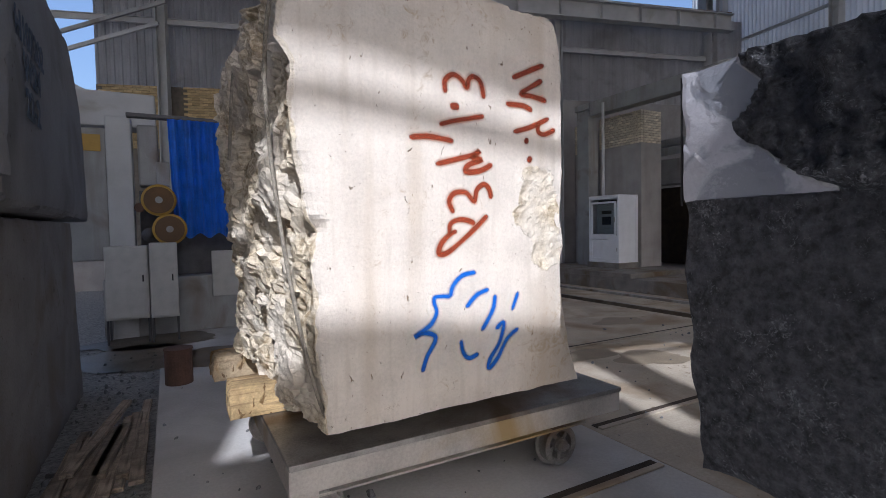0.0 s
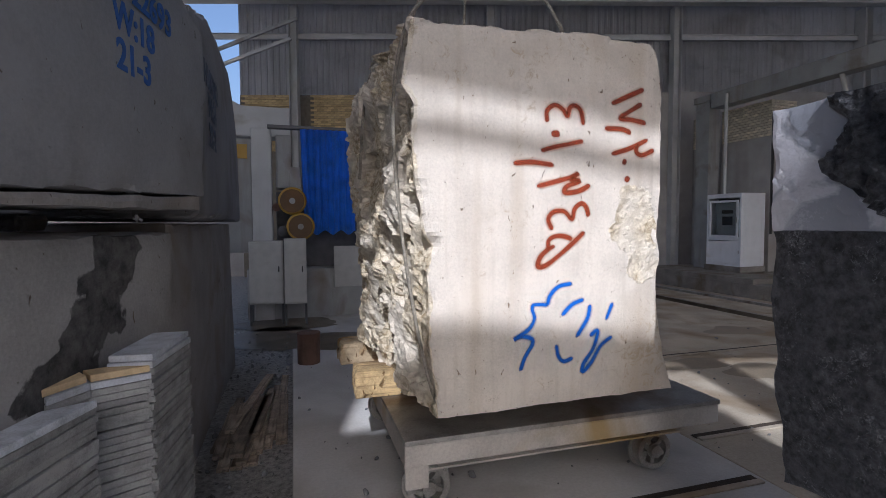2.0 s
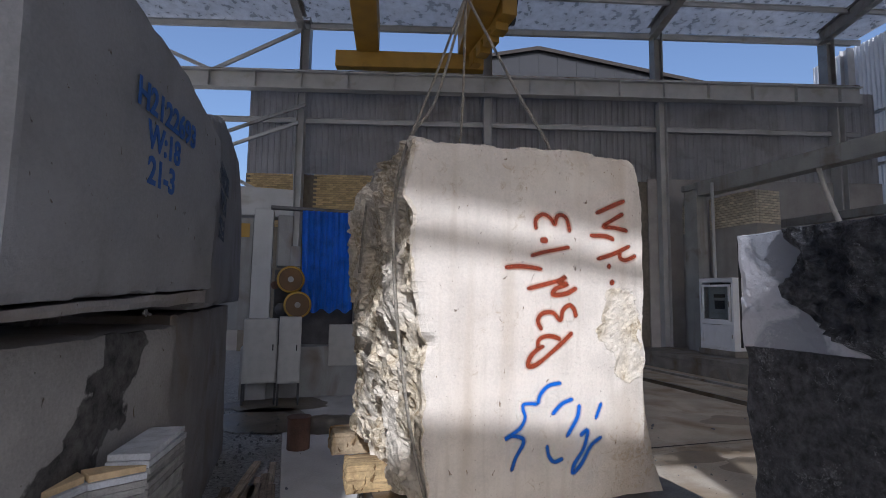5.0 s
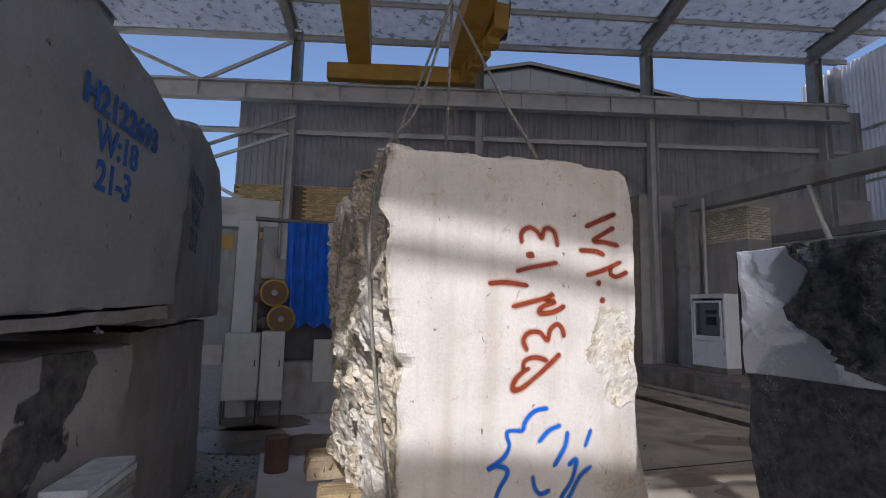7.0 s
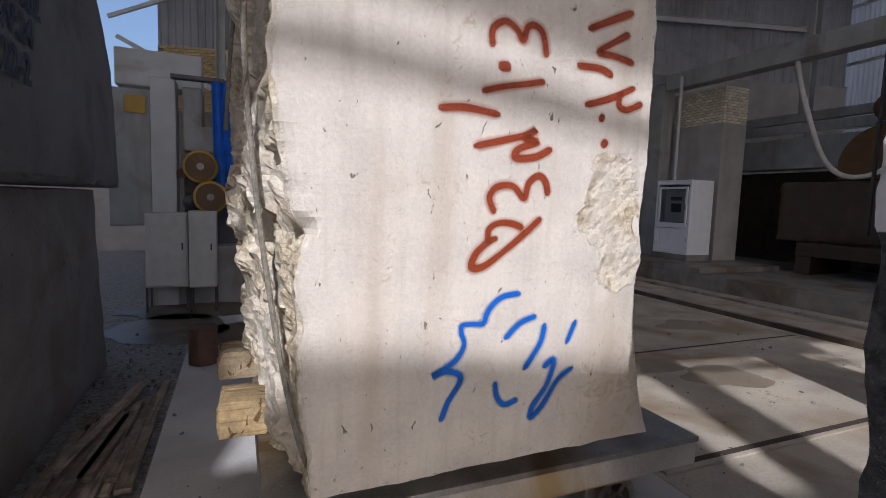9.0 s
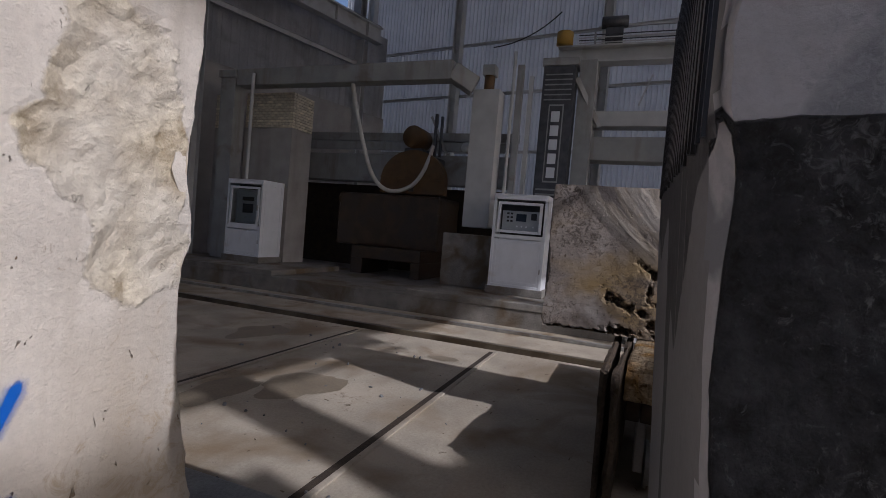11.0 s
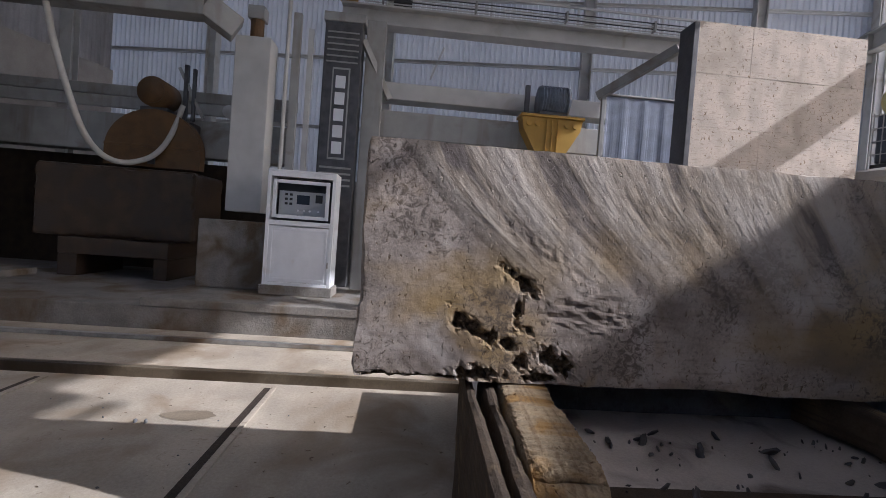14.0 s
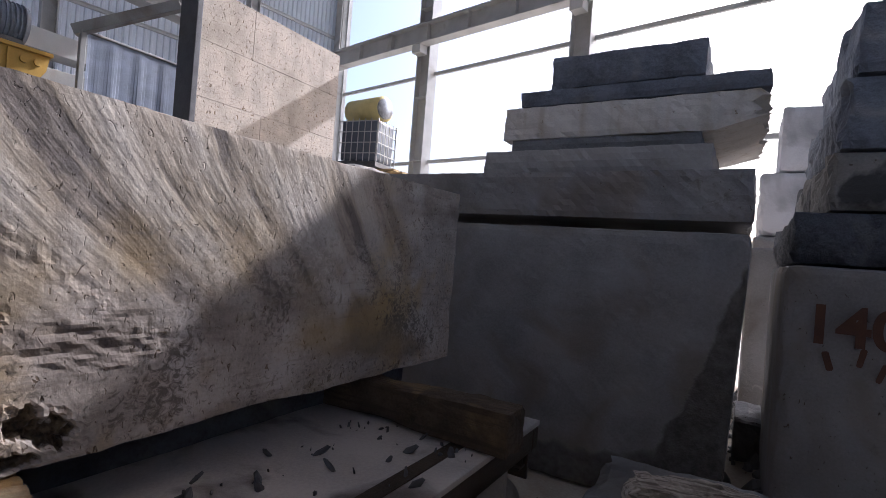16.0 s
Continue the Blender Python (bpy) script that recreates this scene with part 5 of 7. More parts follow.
LONG = finish("weathered_travertine_block", block_bm(0.62, 3.45, 1.17, 0.0125, {"y+": 0.018}, edge=0.008, seed=4, wobble=0.0, bite=worn_face, reach=0.06, mask=worn_spots), [WEATHERED, WEATHERED])
LONG.matrix_basis = pose(4.62, -1.06, 0.85)
tagged(LONG, "weathered tan travertine block with curved saw marks, on timbers", "stone block")
deck_cart = cart("wet brown steel rail cart under the weathered block", (3.85, -0.9, 0), 2.9, 2.6, 0.62, (WET_DECK, WET_BROWN))
# flat dark strip in place of a recess; its shade is in the colour
part("deck_seam", cube(0.15, 0.23, 0.02, 2.28, 0.6205, 0.6245, 0), SLOT, deck_cart, "dark strip painting the shade of a recess in the deck")


def sawn_across(c, p):
    """Saw cuts across the top of the bearer, a crumbled north edge and a broken, rounded end."""
    out = Vector()
    top = math.exp(-(0.225 - c.z) / 0.03)
    x = c.x + 0.03 * noise.noise(Vector((c.x * 5, c.y * 3, 1)))
    out.z -= top * (0.012 * max(0.0, 1 - abs((x * 15.5) % 1.0 - 0.5) * 7) + 0.006 * abs(noise.noise(Vector((x * 60, c.y * 6, 2)))))
    edge = math.exp(-(0.26 - c.y) / 0.02) * math.exp(-(0.225 - c.z) / 0.05)
    out += Vector((0, -1, -0.7)) * edge * (0.016 * abs(noise.noise(p * 14)) + 0.018 * abs(noise.noise(p * 41)))
    end = math.exp(-c.x / 0.06)
    out.x += end * (0.03 * abs(noise.noise(Vector((c.y * 11, c.z * 11, 4)))) + 0.07 * max(0.0, c.z - 0.14) / 0.085)
    rag = math.exp(-c.x / 0.16)
    out.z -= top * (end * 0.05 + rag * (0.03 * abs(noise.noise(p * 12)) + 0.03 * abs(noise.noise(p * 33))))
    return out


worn_bearer = finish("timber_bearer", block_bm(1.5, 0.26, 0.225, 0.011, {"x-": 0.03, "y-": 0.008, "y+": 0.012}, edge=0.010, seed=11, reach=0.03, wobble=0.004, bite=sawn_across), [OCHRE_WOOD, OCHRE_WOOD])
worn_bearer.matrix_basis = pose(3.66, 1.458, 0.625, 0, 0, -3.5)
tagged(worn_bearer, "worn ochre timber bearer with cross saw cuts under the block", "timber", "timber bearers")
timber("dark thick plank beside the timber bearer", (3.5, 1.738, 0.0), 1.5, 0.05, 0.835, -3.5, WOOD_DARK, 13)
timber("dark outer plank on edge beside the cart", (3.55, 1.80, 0.0), 1.5, 0.05, 0.83, -2, WOOD_DARK, 17)
timber("dark timber bearer under the far end of the block", (3.75, -0.42, 0.625), 1.6, 0.24, 0.22, 0, WOOD_DARK, 12)
lg = finish("timber_log", block_bm(1.5, 0.25, 0.21, 0.016, {"z+": 0.05, "y+": 0.05, "x-": 0.05, "x+": 0.05}, edge=0.06, seed=14, reach=0.05), [LOG_WOOD, LOG_WOOD])
lg.matrix_basis = pose(1.83, -0.62, 0.55, 0, 0, 14)
tagged(lg, "rough round timber log on a stone", "timber")
stone("stone_footing", (1.95, -0.95, 0), (1.5, 0.7, 0.56), [GREY_STONE, GREY_STONE], "grey rough stone under a log", seed=15, rough={"z+": 0.04})

# added filler at the hidden rear, keeps light out of the gap below the block
stone("stone_packing", (4.96, -1.0, 0.622), (0.26, 2.3, 0.224), [DARK_STONE, DARK_STONE], "added dark filler slab that blocks light under the long block", "stone", seed=16, step=0.05, edge=0.006, wobble=0.004)

# chips and slurry left on the second cart
rnd = random.Random(21)
chips = bmesh.new()
for k in range(130):
    p = Vector((3.9 + 0.75 * rnd.random() ** 0.8, -0.8 + 2.2 * rnd.random(), 0.622))
    s = 0.004 + 0.024 * rnd.random() ** 3
    m = Matrix.Translation(p + Vector((0, 0, s * 0.4))) @ Euler((rnd.random() * 6, rnd.random() * 6, rnd.random() * 6)).to_matrix().to_4x4() @ Matrix.Diagonal((s * 2.2, s, s * 0.5, 1))
    bmesh.ops.create_icosphere(chips, subdivisions=1, radius=1, matrix=m)
tagged(finish("stone_chips", chips, WET_STONE), "dark stone chips scattered on the wet cart deck", "stone chips", kind="stuff")
rub = bmesh.new()
for k in range(900):
    x, y = -0.8 - 2.6 * rnd.random() ** 1.6, 1.2 + 7.5 * rnd.random()
    if k % 6 == 0:
        x, y = -0.7 + 7.5 * rnd.random(), 3.0 + 3.6 * rnd.random()
    s = 0.006 + 0.022 * rnd.random() ** 2.5
    m = Matrix.Translation((x, y, (-0.012 if x < -0.742 else 0.0) + s * 0.3)) @ Euler((rnd.random() * 6, rnd.random() * 6, rnd.random() * 6)).to_matrix().to_4x4() @ Matrix.Diagonal((s * 1.5, s, s * 0.7, 1))
    bmesh.ops.create_icosphere(rub, subdivisions=1, radius=1, matrix=m)
tagged(finish("loose_stones", rub, GREY_STONE), "small grey stone chips scattered over the ground", "stone chips", kind="stuff")

# ---- stone stacks to the south ----
SLABS = [
    ("big grey sawn stone block with a stack on it", (2.88, -3.3, 0.0), (3.08, 1.75, 1.86), STAINED_STONE, 21),
    ("thick grey slab with dark broken face", (2.8, -3.4, 1.93), (2.9, 1.85, 0.34), GREY_SAWN, 22),
    ("sawn grey stone slab in the stack", (3.06, -3.2, 2.275), (1.75, 1.5, 0.2), PLASTER, 23),
    ("thin grey stone slab in the stack", (3.15, -3.2, 2.48), (1.45, 1.4, 0.1), GREY_STONE, 24),
    ("pale thick stone slab with jagged end", (2.74, -3.3, 2.585), (1.95, 1.5, 0.27), TRAVERTINE, 25),
    ("dark flat stone slab in the stack", (2.76, -3.2, 2.86), (1.8, 1.4, 0.12), BLUE_STONE, 26),
    ("grey stone slab on top of the stack", (3.15, -3.1, 2.985), (1.15, 1.3, 0.26), BLUE_STONE, 27),
]
def slab_relief(c, p):
    """Chisel scars that run along the long faces of a slab."""
    k = 0.010 * noise.noise(Vector((p.x * 5, p.y * 5, p.z * 16))) + 0.008 * noise.noise(Vector((p.x * 13, p.y * 13, p.z * 30)))
    return Vector((k * 0.4, -abs(k) * 1.2, 0))


def big_stain(c, p):
    """Wet dark stone along the west edge of the big block and at its foot."""
    n = 0.05 * noise.noise(c * 3) + 0.03 * noise.noise(c * 9)
    if c.y < 1.7:
        return 0.0
    return max(0.0, min(1.0, 0.5 + max((0.30 * (1.65 - c.z) - c.x + n) * 5, (0.30 + n * 2 - c.z) * 2.5 if c.x < 2.2 else -1)))


for label, at, size, mat, seed in SLABS:
    big = seed == 21
    bm = block_bm(*size, 0.045, {"y+": 0.035, "x-": 0.05} if seed in (22, 25) else {"y+": 0.010}, edge=0.012, seed=seed, wobble=0.005, reach=0.08,
                  bite=None if big else slab_relief, mask=big_stain if big else None)
    for v in bm.verts:
        if big:
            v.co.x -= 0.07 * v.co.z / 1.86 * (1 - v.co.x / 3.1)
        if seed == 25 and v.co.x < 0.35:
            v.co.x += 0.16 * abs(noise.noise(Vector((v.co.z * 9, v.co.y * 2, 5)))) * (1 - v.co.x / 0.35)
            v.co.z += 0.10 * (1 - v.co.x / 0.35) * max(0.0, 0.14 - v.co.z) / 0.14
    ob = finish("stone_block" if big else "stone_slab", bm, [mat, mat])
    ob.matrix_basis = pose(*at)
    tagged(ob, label, "stone block" if big else "stone slab", "" if big else "south stack")
for label, at, size, mat, seed, rough in (
        ("grey sawn stone block with orange numbers", (0.6, -3.4, 0.0), (2.04, 1.85, 1.69), GREY_SAWN, 31, {}),
        ("dark stone slab with a broken lower edge", (0.9, -3.4, 1.70), (1.74, 1.82, 0.31), DARK_STONE, 32, {"y+": 0.03, "x+": 0.05}),
        ("grey veined stone block on a slab", (0.9, -3.4, 2.02), (1.6, 1.78, 0.35), VEINED, 38, {"x+": 0.05}),
        ("blue-grey stone block on another block", (0.95, -3.3, 2.38), (1.49, 1.7, 0.43), BLUE_STONE, 33, {"x+": 0.06}),
        ("dark blue-grey stone block on top", (0.95, -3.3, 2.82), (1.43, 1.7, 0.42), BLUE_STONE, 39, {"x+": 0.05}),
        ("pale stone block farther off", (2.14, -6.2, 0.0), (0.64, 1.1, 2.09), GREY_SAWN, 34, {}),
        ("pale cream stone block on a block", (2.12, -6.2, 2.095), (0.62, 1.0, 0.79), WHITE_STONE, 35, {"x+": 0.04}),
        ("pale grey stone block on top of two others", (2.06, -6.2, 2.89), (0.5, 1.0, 0.8), WHITE_STONE, 40, {"x-": 0.03}),
        ("grey stone post between two stacks", (2.40, -4.7, 0.0), (0.42, 0.7, 1.9), GREY_STONE, 36, {}),
        ("low rough stone between two stacks", (2.62, -3.6, 0.0), (0.22, 0.7, 0.42), GREY_STONE, 37, {"z+": 0.06, "y+": 0.05})):
    stone("stone_block", at, size, [mat, mat], label, seed=seed, edge=0.018, rough=rough, step=0.05, wobble=0.006, reach=0.08)


def lettering(name, text, size, mat, m, label):
    cu = bpy.data.curves.new(name, "FONT")
    cu.body, cu.size, cu.extrude, cu.offset = text, size, 0.0015, size * 0.025
    cu.materials.append(mat)
    ob = new(name, cu)
    ob.matrix_basis = m
    return tagged(ob, label, "painted marking")


lettering("sprayed_number", "140", 0.31, ORANGE_MARK, Matrix.Translation((2.535, -1.535, 1.25)) @ Matrix.Rotation(math.pi, 4, "Z") @ Matrix.Rotation(math.pi / 2, 4, "X"), "orange sprayed number on a grey block")

marks = thing("faint_marking", "faint unreadable sprayed marks under a number", "painted marking")
for x, z, w, lean in ((2.41, 1.15, 0.035, 0.03), (2.26, 1.19, 0.03, -0.02), (2.17, 1.12, 0.025, -0.03)):
    bm = bmesh.new()
    ribbon(bm, [(x + lean * t, z + 0.10 * t) for t in (-0.5, 0, 0.5)], w, lambda u, v, k: Vector((u, -1.536 + k, v)))
    part("mark", bm, ORANGE_MARK, marks)

# rubble between the two stacks
heap = bmesh.new()
for k in range(260):
    s = 0.02 + 0.07 * rnd.random() ** 2.5
    m = Matrix.Translation((2.2 + 0.75 * rnd.random(), -5.6 + 4.2 * rnd.random(), s * 0.35)) @ Euler((rnd.random() * 6, rnd.random() * 6, rnd.random() * 6)).to_matrix().to_4x4() @ Matrix.Diagonal((s * 1.5, s, s * 0.7, 1))
    bmesh.ops.create_icosphere(heap, subdivisions=1, radius=1, matrix=m)
tagged(finish("stone_rubble", heap, GREY_STONE), "grey broken stone rubble between two stacks", "stone rubble", kind="stuff")

# ---- stacks to the west: long blocks whose east sides line the way ----
def east_block(name, near, turn, size, mats, label, shape=None, category="stone block", **kw):
    """A block whose east side starts at the point near and runs north, turned by degrees clockwise."""
    bm = block_bm(*size, **kw)
    if shape:
        for v in bm.verts:
            v.co = shape(v.co)
    ob = finish(name, bm, mats)
    ob.matrix_basis = Matrix.Translation(near) @ Matrix.Rotation(radians(-turn), 4, "Z") @ Matrix.Translation((-size[0], 0, 0))
    return tagged(ob, label, category)


def vein(c, p):
    """A ragged black band that comes down the east side, slanting towards the south."""
    if c.x < 1.19:
        return 0.0
    mid = 0.80 + 0.60 * max(0.0, (c.z - 1.05) / 0.6) ** 0.75
    wide = 0.17 + 0.11 * noise.noise(c * 4) + 0.09 * noise.noise(c * 9) + 0.05 * noise.noise(c * 21)
    hole = 0.5 * max(0.0, noise.noise(c * 7 + Vector((3, 1, 5))) - 0.12)
    low = max(0.0, 1.12 - c.z) * 2.2
    return max(0.0, min(1.0, 0.5 + (wide - abs(c.y - mid) * 0.85 - hole * 0.3 - low) * 7))


east_block("stone_block", (-1.71, 1.4, -0.012), 11.1, (1.2, 1.93, 1.68), [VEIN_MARKED, VEIN_MARKED], "grey stone block with a black vein under a larger one",
           lambda c: c + Vector((0, 0.08 * (1 - c.z / 1.68) * c.y / 1.93, 0)), step=0.035, seed=41, edge=0.012, mask=vein)
east_block("stone_block", (-1.40, 3.42, -0.012), 0.0, (1.3, 2.95, 1.725), [GREY_SAWN, GREY_SAWN], "smooth grey sawn stone block under another one",
           lambda c: c + Vector((0, 0.3 * (1 - c.z / 1.72) * c.y / 2.95, 0)), seed=49, edge=0.012, wobble=0.006)


def slab_shape(c):
    """The marked slab: its top falls to the north, its foot rises a little, its upper part leans back."""
    foot = 0.075 * c.y / 1.82
    top = along(((0.0, 1.38), (0.73, 1.30), (0.95, 1.27), (1.35, 1.20), (1.82, 1.05)), c.y)
    z = foot + (top - foot) * c.z / 1.4
    lean = 0.05 * max(0.0, z - 0.55) ** 2 + 0.16 * max(0.0, c.y - 1.45) * max(0.0, z - 0.9)
    return Vector((c.x - lean * 1.2, c.y + 0.13 * min(1.0, c.z / 1.2) * c.y / 1.82, z))


def slab_chips(c, p):
    """Small breaks on the marked slab's north edge and foot."""
    out = Vector()
    e = math.exp(-(1.82 - c.y) / 0.04) * math.exp(-(0.9 - c.x) / 0.05)
    out.y -= e * 0.07 * max(0.0, noise.noise(Vector((1, 2, c.z * 6))) + 0.3 * noise.noise(Vector((1, 2, c.z * 19))))
    f = math.exp(-c.z / 0.05) * math.exp(-(0.9 - c.x) / 0.05)
    out.x -= f * 0.05 * max(0.0, noise.noise(Vector((c.y * 6, 2, 3))))
    return out


east_block("stone_block", (-1.475, 1.68, 1.79), 8.7, (0.9, 1.82, 1.4), [MARKED_STONE, MARKED_STONE], "large grey stone slab with blue numbers, on another block",
           slab_shape, step=0.035, seed=42, edge=0.010, wobble=0.004, bite=slab_chips)
ledge = block_bm(0.9, 1.74, 0.075, 0.03, {}, edge=0.010, seed=47, wobble=0.004)
for v in ledge.verts:
    v.co.z = -0.035 + 0.03 * v.co.y / 1.74 + (v.co.z / 0.075) * (0.030 + 0.045 * v.co.y / 1.74) + 0.006 * noise.noise(v.co * 5)
    v.co.x -= 0.012 * abs(noise.noise(v.co * 6))
ledge_ob = finish("stone_ledge", ledge, [GREY_SAWN])
ledge_ob.matrix_basis = Matrix.Translation((-1.472, 1.69, 1.79)) @ Matrix.Rotation(radians(-8.7), 4, "Z") @ Matrix.Translation((-0.9, 0, 0))
tagged(ledge_ob, "thin pale stone ledge under the marked slab", "stone slab")


def far_shape(c):
    """The block farther on: its top rises to the north, then its end rounds off."""
    top = along(((0.0, 1.27), (1.2, 1.62), (2.3, 1.77), (2.8, 1.80), (3.8, 1.80)), c.y)
    z = c.z / 1.8 * top
    return Vector((c.x - 0.06 * max(0.0, z - 0.8) ** 2, c.y * (1 - 0.10 * (z / 1.8) ** 1.4 - 0.09 * max(0.0, z - 1.3) ** 0.8), z))


east_block("stone_block", (-1.25, 3.52, 1.73), -1.75, (1.3, 3.75, 1.8), [MARKED_STONE, MARKED_STONE], "grey stone block with small numbers and a rounded end",
           far_shape, step=0.05, seed=46, edge=0.03, wobble=0.01, rough={"y+": 0.05})
for x, y, sx, sy, mat, label, seed in ((-1.50, 3.02, 0.09, 0.09, WHITE_STONE, "small white stone packing between two blocks", 44), (-2.2, 1.9, 0.3, 0.3, GREY_STONE, "flat grey packing between two blocks", 45),
                                       (-2.1, 2.8, 0.3, 0.3, GREY_STONE, "flat grey packing between two blocks", 48)):
    stone("stone_packing", (x, y, 1.668), (sx, sy, 0.09 if mat is GREY_STONE else 0.118), [mat, mat], label, "stone", seed=seed, step=0.03)


def on_east(near, turn, y, z, lift):
    """The pose of writing on an east side: y along it from the point near, z its height."""
    a = radians(turn)
    u, n = Vector((math.sin(a), math.cos(a), 0)), Vector((math.cos(a), -math.sin(a), 0))
    p = Vector((near[0], near[1], 0)) + u * y + n * lift
    return Matrix(((u.x, 0, n.x, p.x), (u.y, 0, n.y, p.y), (0, 1, 0, z), (0, 0, 0, 1)))


for txt, y, z, sz in (("H2122693", 0.68, 2.625, 0.165), ("W:18", 0.80, 2.475, 0.165), ("21-3", 0.82, 2.32, 0.17)):
    lettering("painted_number", txt, sz, BLUE_MARK, on_east((-1.475, 1.68), 8.7, y, z, 0.003), "blue brushed numbers on the grey block")
for txt, y, z, sz in (("H107302", 0.42, 2.67, 0.22), ("W:24", 0.60, 2.48, 0.22), ("22-2", 0.62, 2.27, 0.23)):
    lettering("painted_number", txt, sz, GREY_MARK, on_east((-1.25, 3.52), -1.75, y, z, 0.007), "faded blue-grey numbers on a grey block")


def tile_stack(label, plan, top, seed, tops=()):
    """A pile of sawn tiles on a four-cornered plan."""
    st = thing("tile_stack", label, "stone tiles", (0, 0, -0.012), group="tile stacks")
    rnd = random.Random(seed)
    layers = int(top / 0.0285)
    h = top / layers
    mid = sum((Vector((*q, 0)) for q in plan), Vector()) / 4
    for k in range(layers):
        mat = tops[k - layers] if k - layers >= -len(tops) else TILE_STONE
        spin, grow = rnd.uniform(-0.02, 0.02), 1 + rnd.uniform(-0.02, 0.03)
        d = Vector((rnd.uniform(-0.006, 0.006), rnd.uniform(-0.008, 0.008), 0))
        bm = bmesh.new()
        ring = []
        for q in plan:
            o = Vector((*q, 0)) - mid
            o = Matrix.Rotation(spin, 3, "Z") @ o * grow + mid + d
            ring.append(o + Vector((rnd.uniform(-0.003, 0.003), rnd.uniform(-0.003, 0.003), 0)))
        lo = [bm.verts.new(q + Vector((0, 0, k * h))) for q in ring]
        hi = [bm.verts.new(q + Vector((0, 0, (k + 1) * h - rnd.uniform(0.001, 0.004)))) for q in ring]
        bm.faces.new(lo)
        bm.faces.new(hi)
        for i in range(4):
            bm.faces.new([lo[i], lo[(i + 1) % 4], hi[(i + 1) % 4], hi[i]])
        bmesh.ops.bevel(bm, geom=bm.edges[:], offset=0.002, segments=1, affect="EDGES")
        part("tile", bm, mat, st)
    return st


tile_stack("tall stack of rough grey stone tiles", ((-1.205, 2.93), (-1.262, 2.49), (-1.425, 2.51), (-1.36, 2.93)), 1.19, 1, (TILE_WHITE, TILE_WHITE))
tile_stack("stack of grey stone tiles with a tan tile on top", ((-1.27, 2.476), (-1.445, 2.385), (-1.50, 2.47), (-1.43, 2.50)), 1.15, 2, (TILE_WHITE, TILE_TAN))
tile_stack("narrow stack of stone tiles with a tan tile on top", ((-1.45, 2.38), (-1.535, 2.23), (-1.55, 2.26), (-1.505, 2.46)), 1.15, 5, (TILE_WHITE, TILE_TAN))
tile_stack("lower stack of grey stone tiles", ((-1.40, 2.30), (-1.51, 1.90), (-1.61, 1.93), (-1.54, 2.22)), 1.085, 3, (TILE_WHITE,))
tile_stack("lower stack of pale grey stone tiles", ((-1.515, 1.88), (-1.61, 1.50), (-1.69, 1.52), (-1.615, 1.91)), 1.0, 4, (TILE_WHITE, TILE_WHITE))

rnd = random.Random(7)
for k in range(15):
    level, lane = k // 6, k % 6
    long = 0.9 + 0.8 * rnd.random()
    bm = cube(0, 0.07 + 0.03 * rnd.random(), 0, long, 0, 0.03, 0.004)
    for v in bm.verts:
        v.co.x += 0.012 * noise.noise(Vector((v.co.y * 3, k, 1)))
    ob = finish("wood_plank", bm, [WOOD_GREY])
    ob.matrix_basis = pose(-1.33 + 0.085 * lane + 0.04 * level, 3.95 + rnd.uniform(-0.1, 0.45), -0.011 + 0.034 * level, 0, 0, rnd.uniform(-4, 4) - 3 * level)
    tagged(ob, "weathered grey wooden plank on the chippings", "plank", "loose planks")
drum = thing("rusty_drum", "small rusty open drum on the floor", "drum", (-0.55, 6.5, 0.0))
part("shell", cyl((0, 0, 0), (0, 0, 0.36), 0.135, seg=24), RUST, drum)
part("rim", cyl((0, 0, 0.361), (0, 0, 0.375), 0.142, seg=24), RUST, drum)

# ---- band saw machine by the back wall ----
bsaw = thing("stone_cutting_machine", "grey stone cutting machine with orange pulleys", "stone saw", (0, 0, 0))
part("column", cube(-1.38, -1.05, 9.5, 9.9, 0.0, 3.38, 0.02), STEEL_PALE, bsaw)
part("side_frame", cube(-1.95, -1.385, 9.6, 9.9, 1.2, 3.2, 0.02), STEEL_GREY, bsaw)
part("warning_plate", cube(-1.72, -1.45, 9.585, 9.598, 2.85, 3.1, 0.003), CRANE_YELLOW, bsaw)
part("top_bar", cube(-1.1, 0.35, 9.35, 9.5, 3.36, 3.42, 0.01), STEEL_DARK, bsaw)
part("motor_house", cube(-0.98, -0.70, 9.62, 10.2, 2.35, 3.3, 0.03), STEEL_GREY, bsaw)
part("duct", cube(-1.9, -0.72, 9.95, 10.4, 3.3, 3.85, 0.03), STEEL_PALE, bsaw)
part("junction_box", cube(-0.74, -0.55, 9.55, 9.68, 2.35, 2.72, 0.01), STEEL_GREY, bsaw)
part("rear_sheet", cube(-1.0, 0.5, 10.0, 10.04, 0.9, 2.3, 0.005), STEEL_DARK, bsaw)
part("small_pulley", cyl((-0.98, 9.45, 2.0), (-0.98, 9.55, 2.0), 0.07, seg=20), RUST, bsaw)
part("drive_motor", cyl((-0.86, 9.2, 1.58), (-0.86, 9.6, 1.58), 0.10, seg=20), STEEL_DARK, bsaw, "", True)
part("panel", cube(0.0, 0.55, 9.5, 9.54, 0.55, 1.3, 0.01), CABINET_GREY, bsaw)
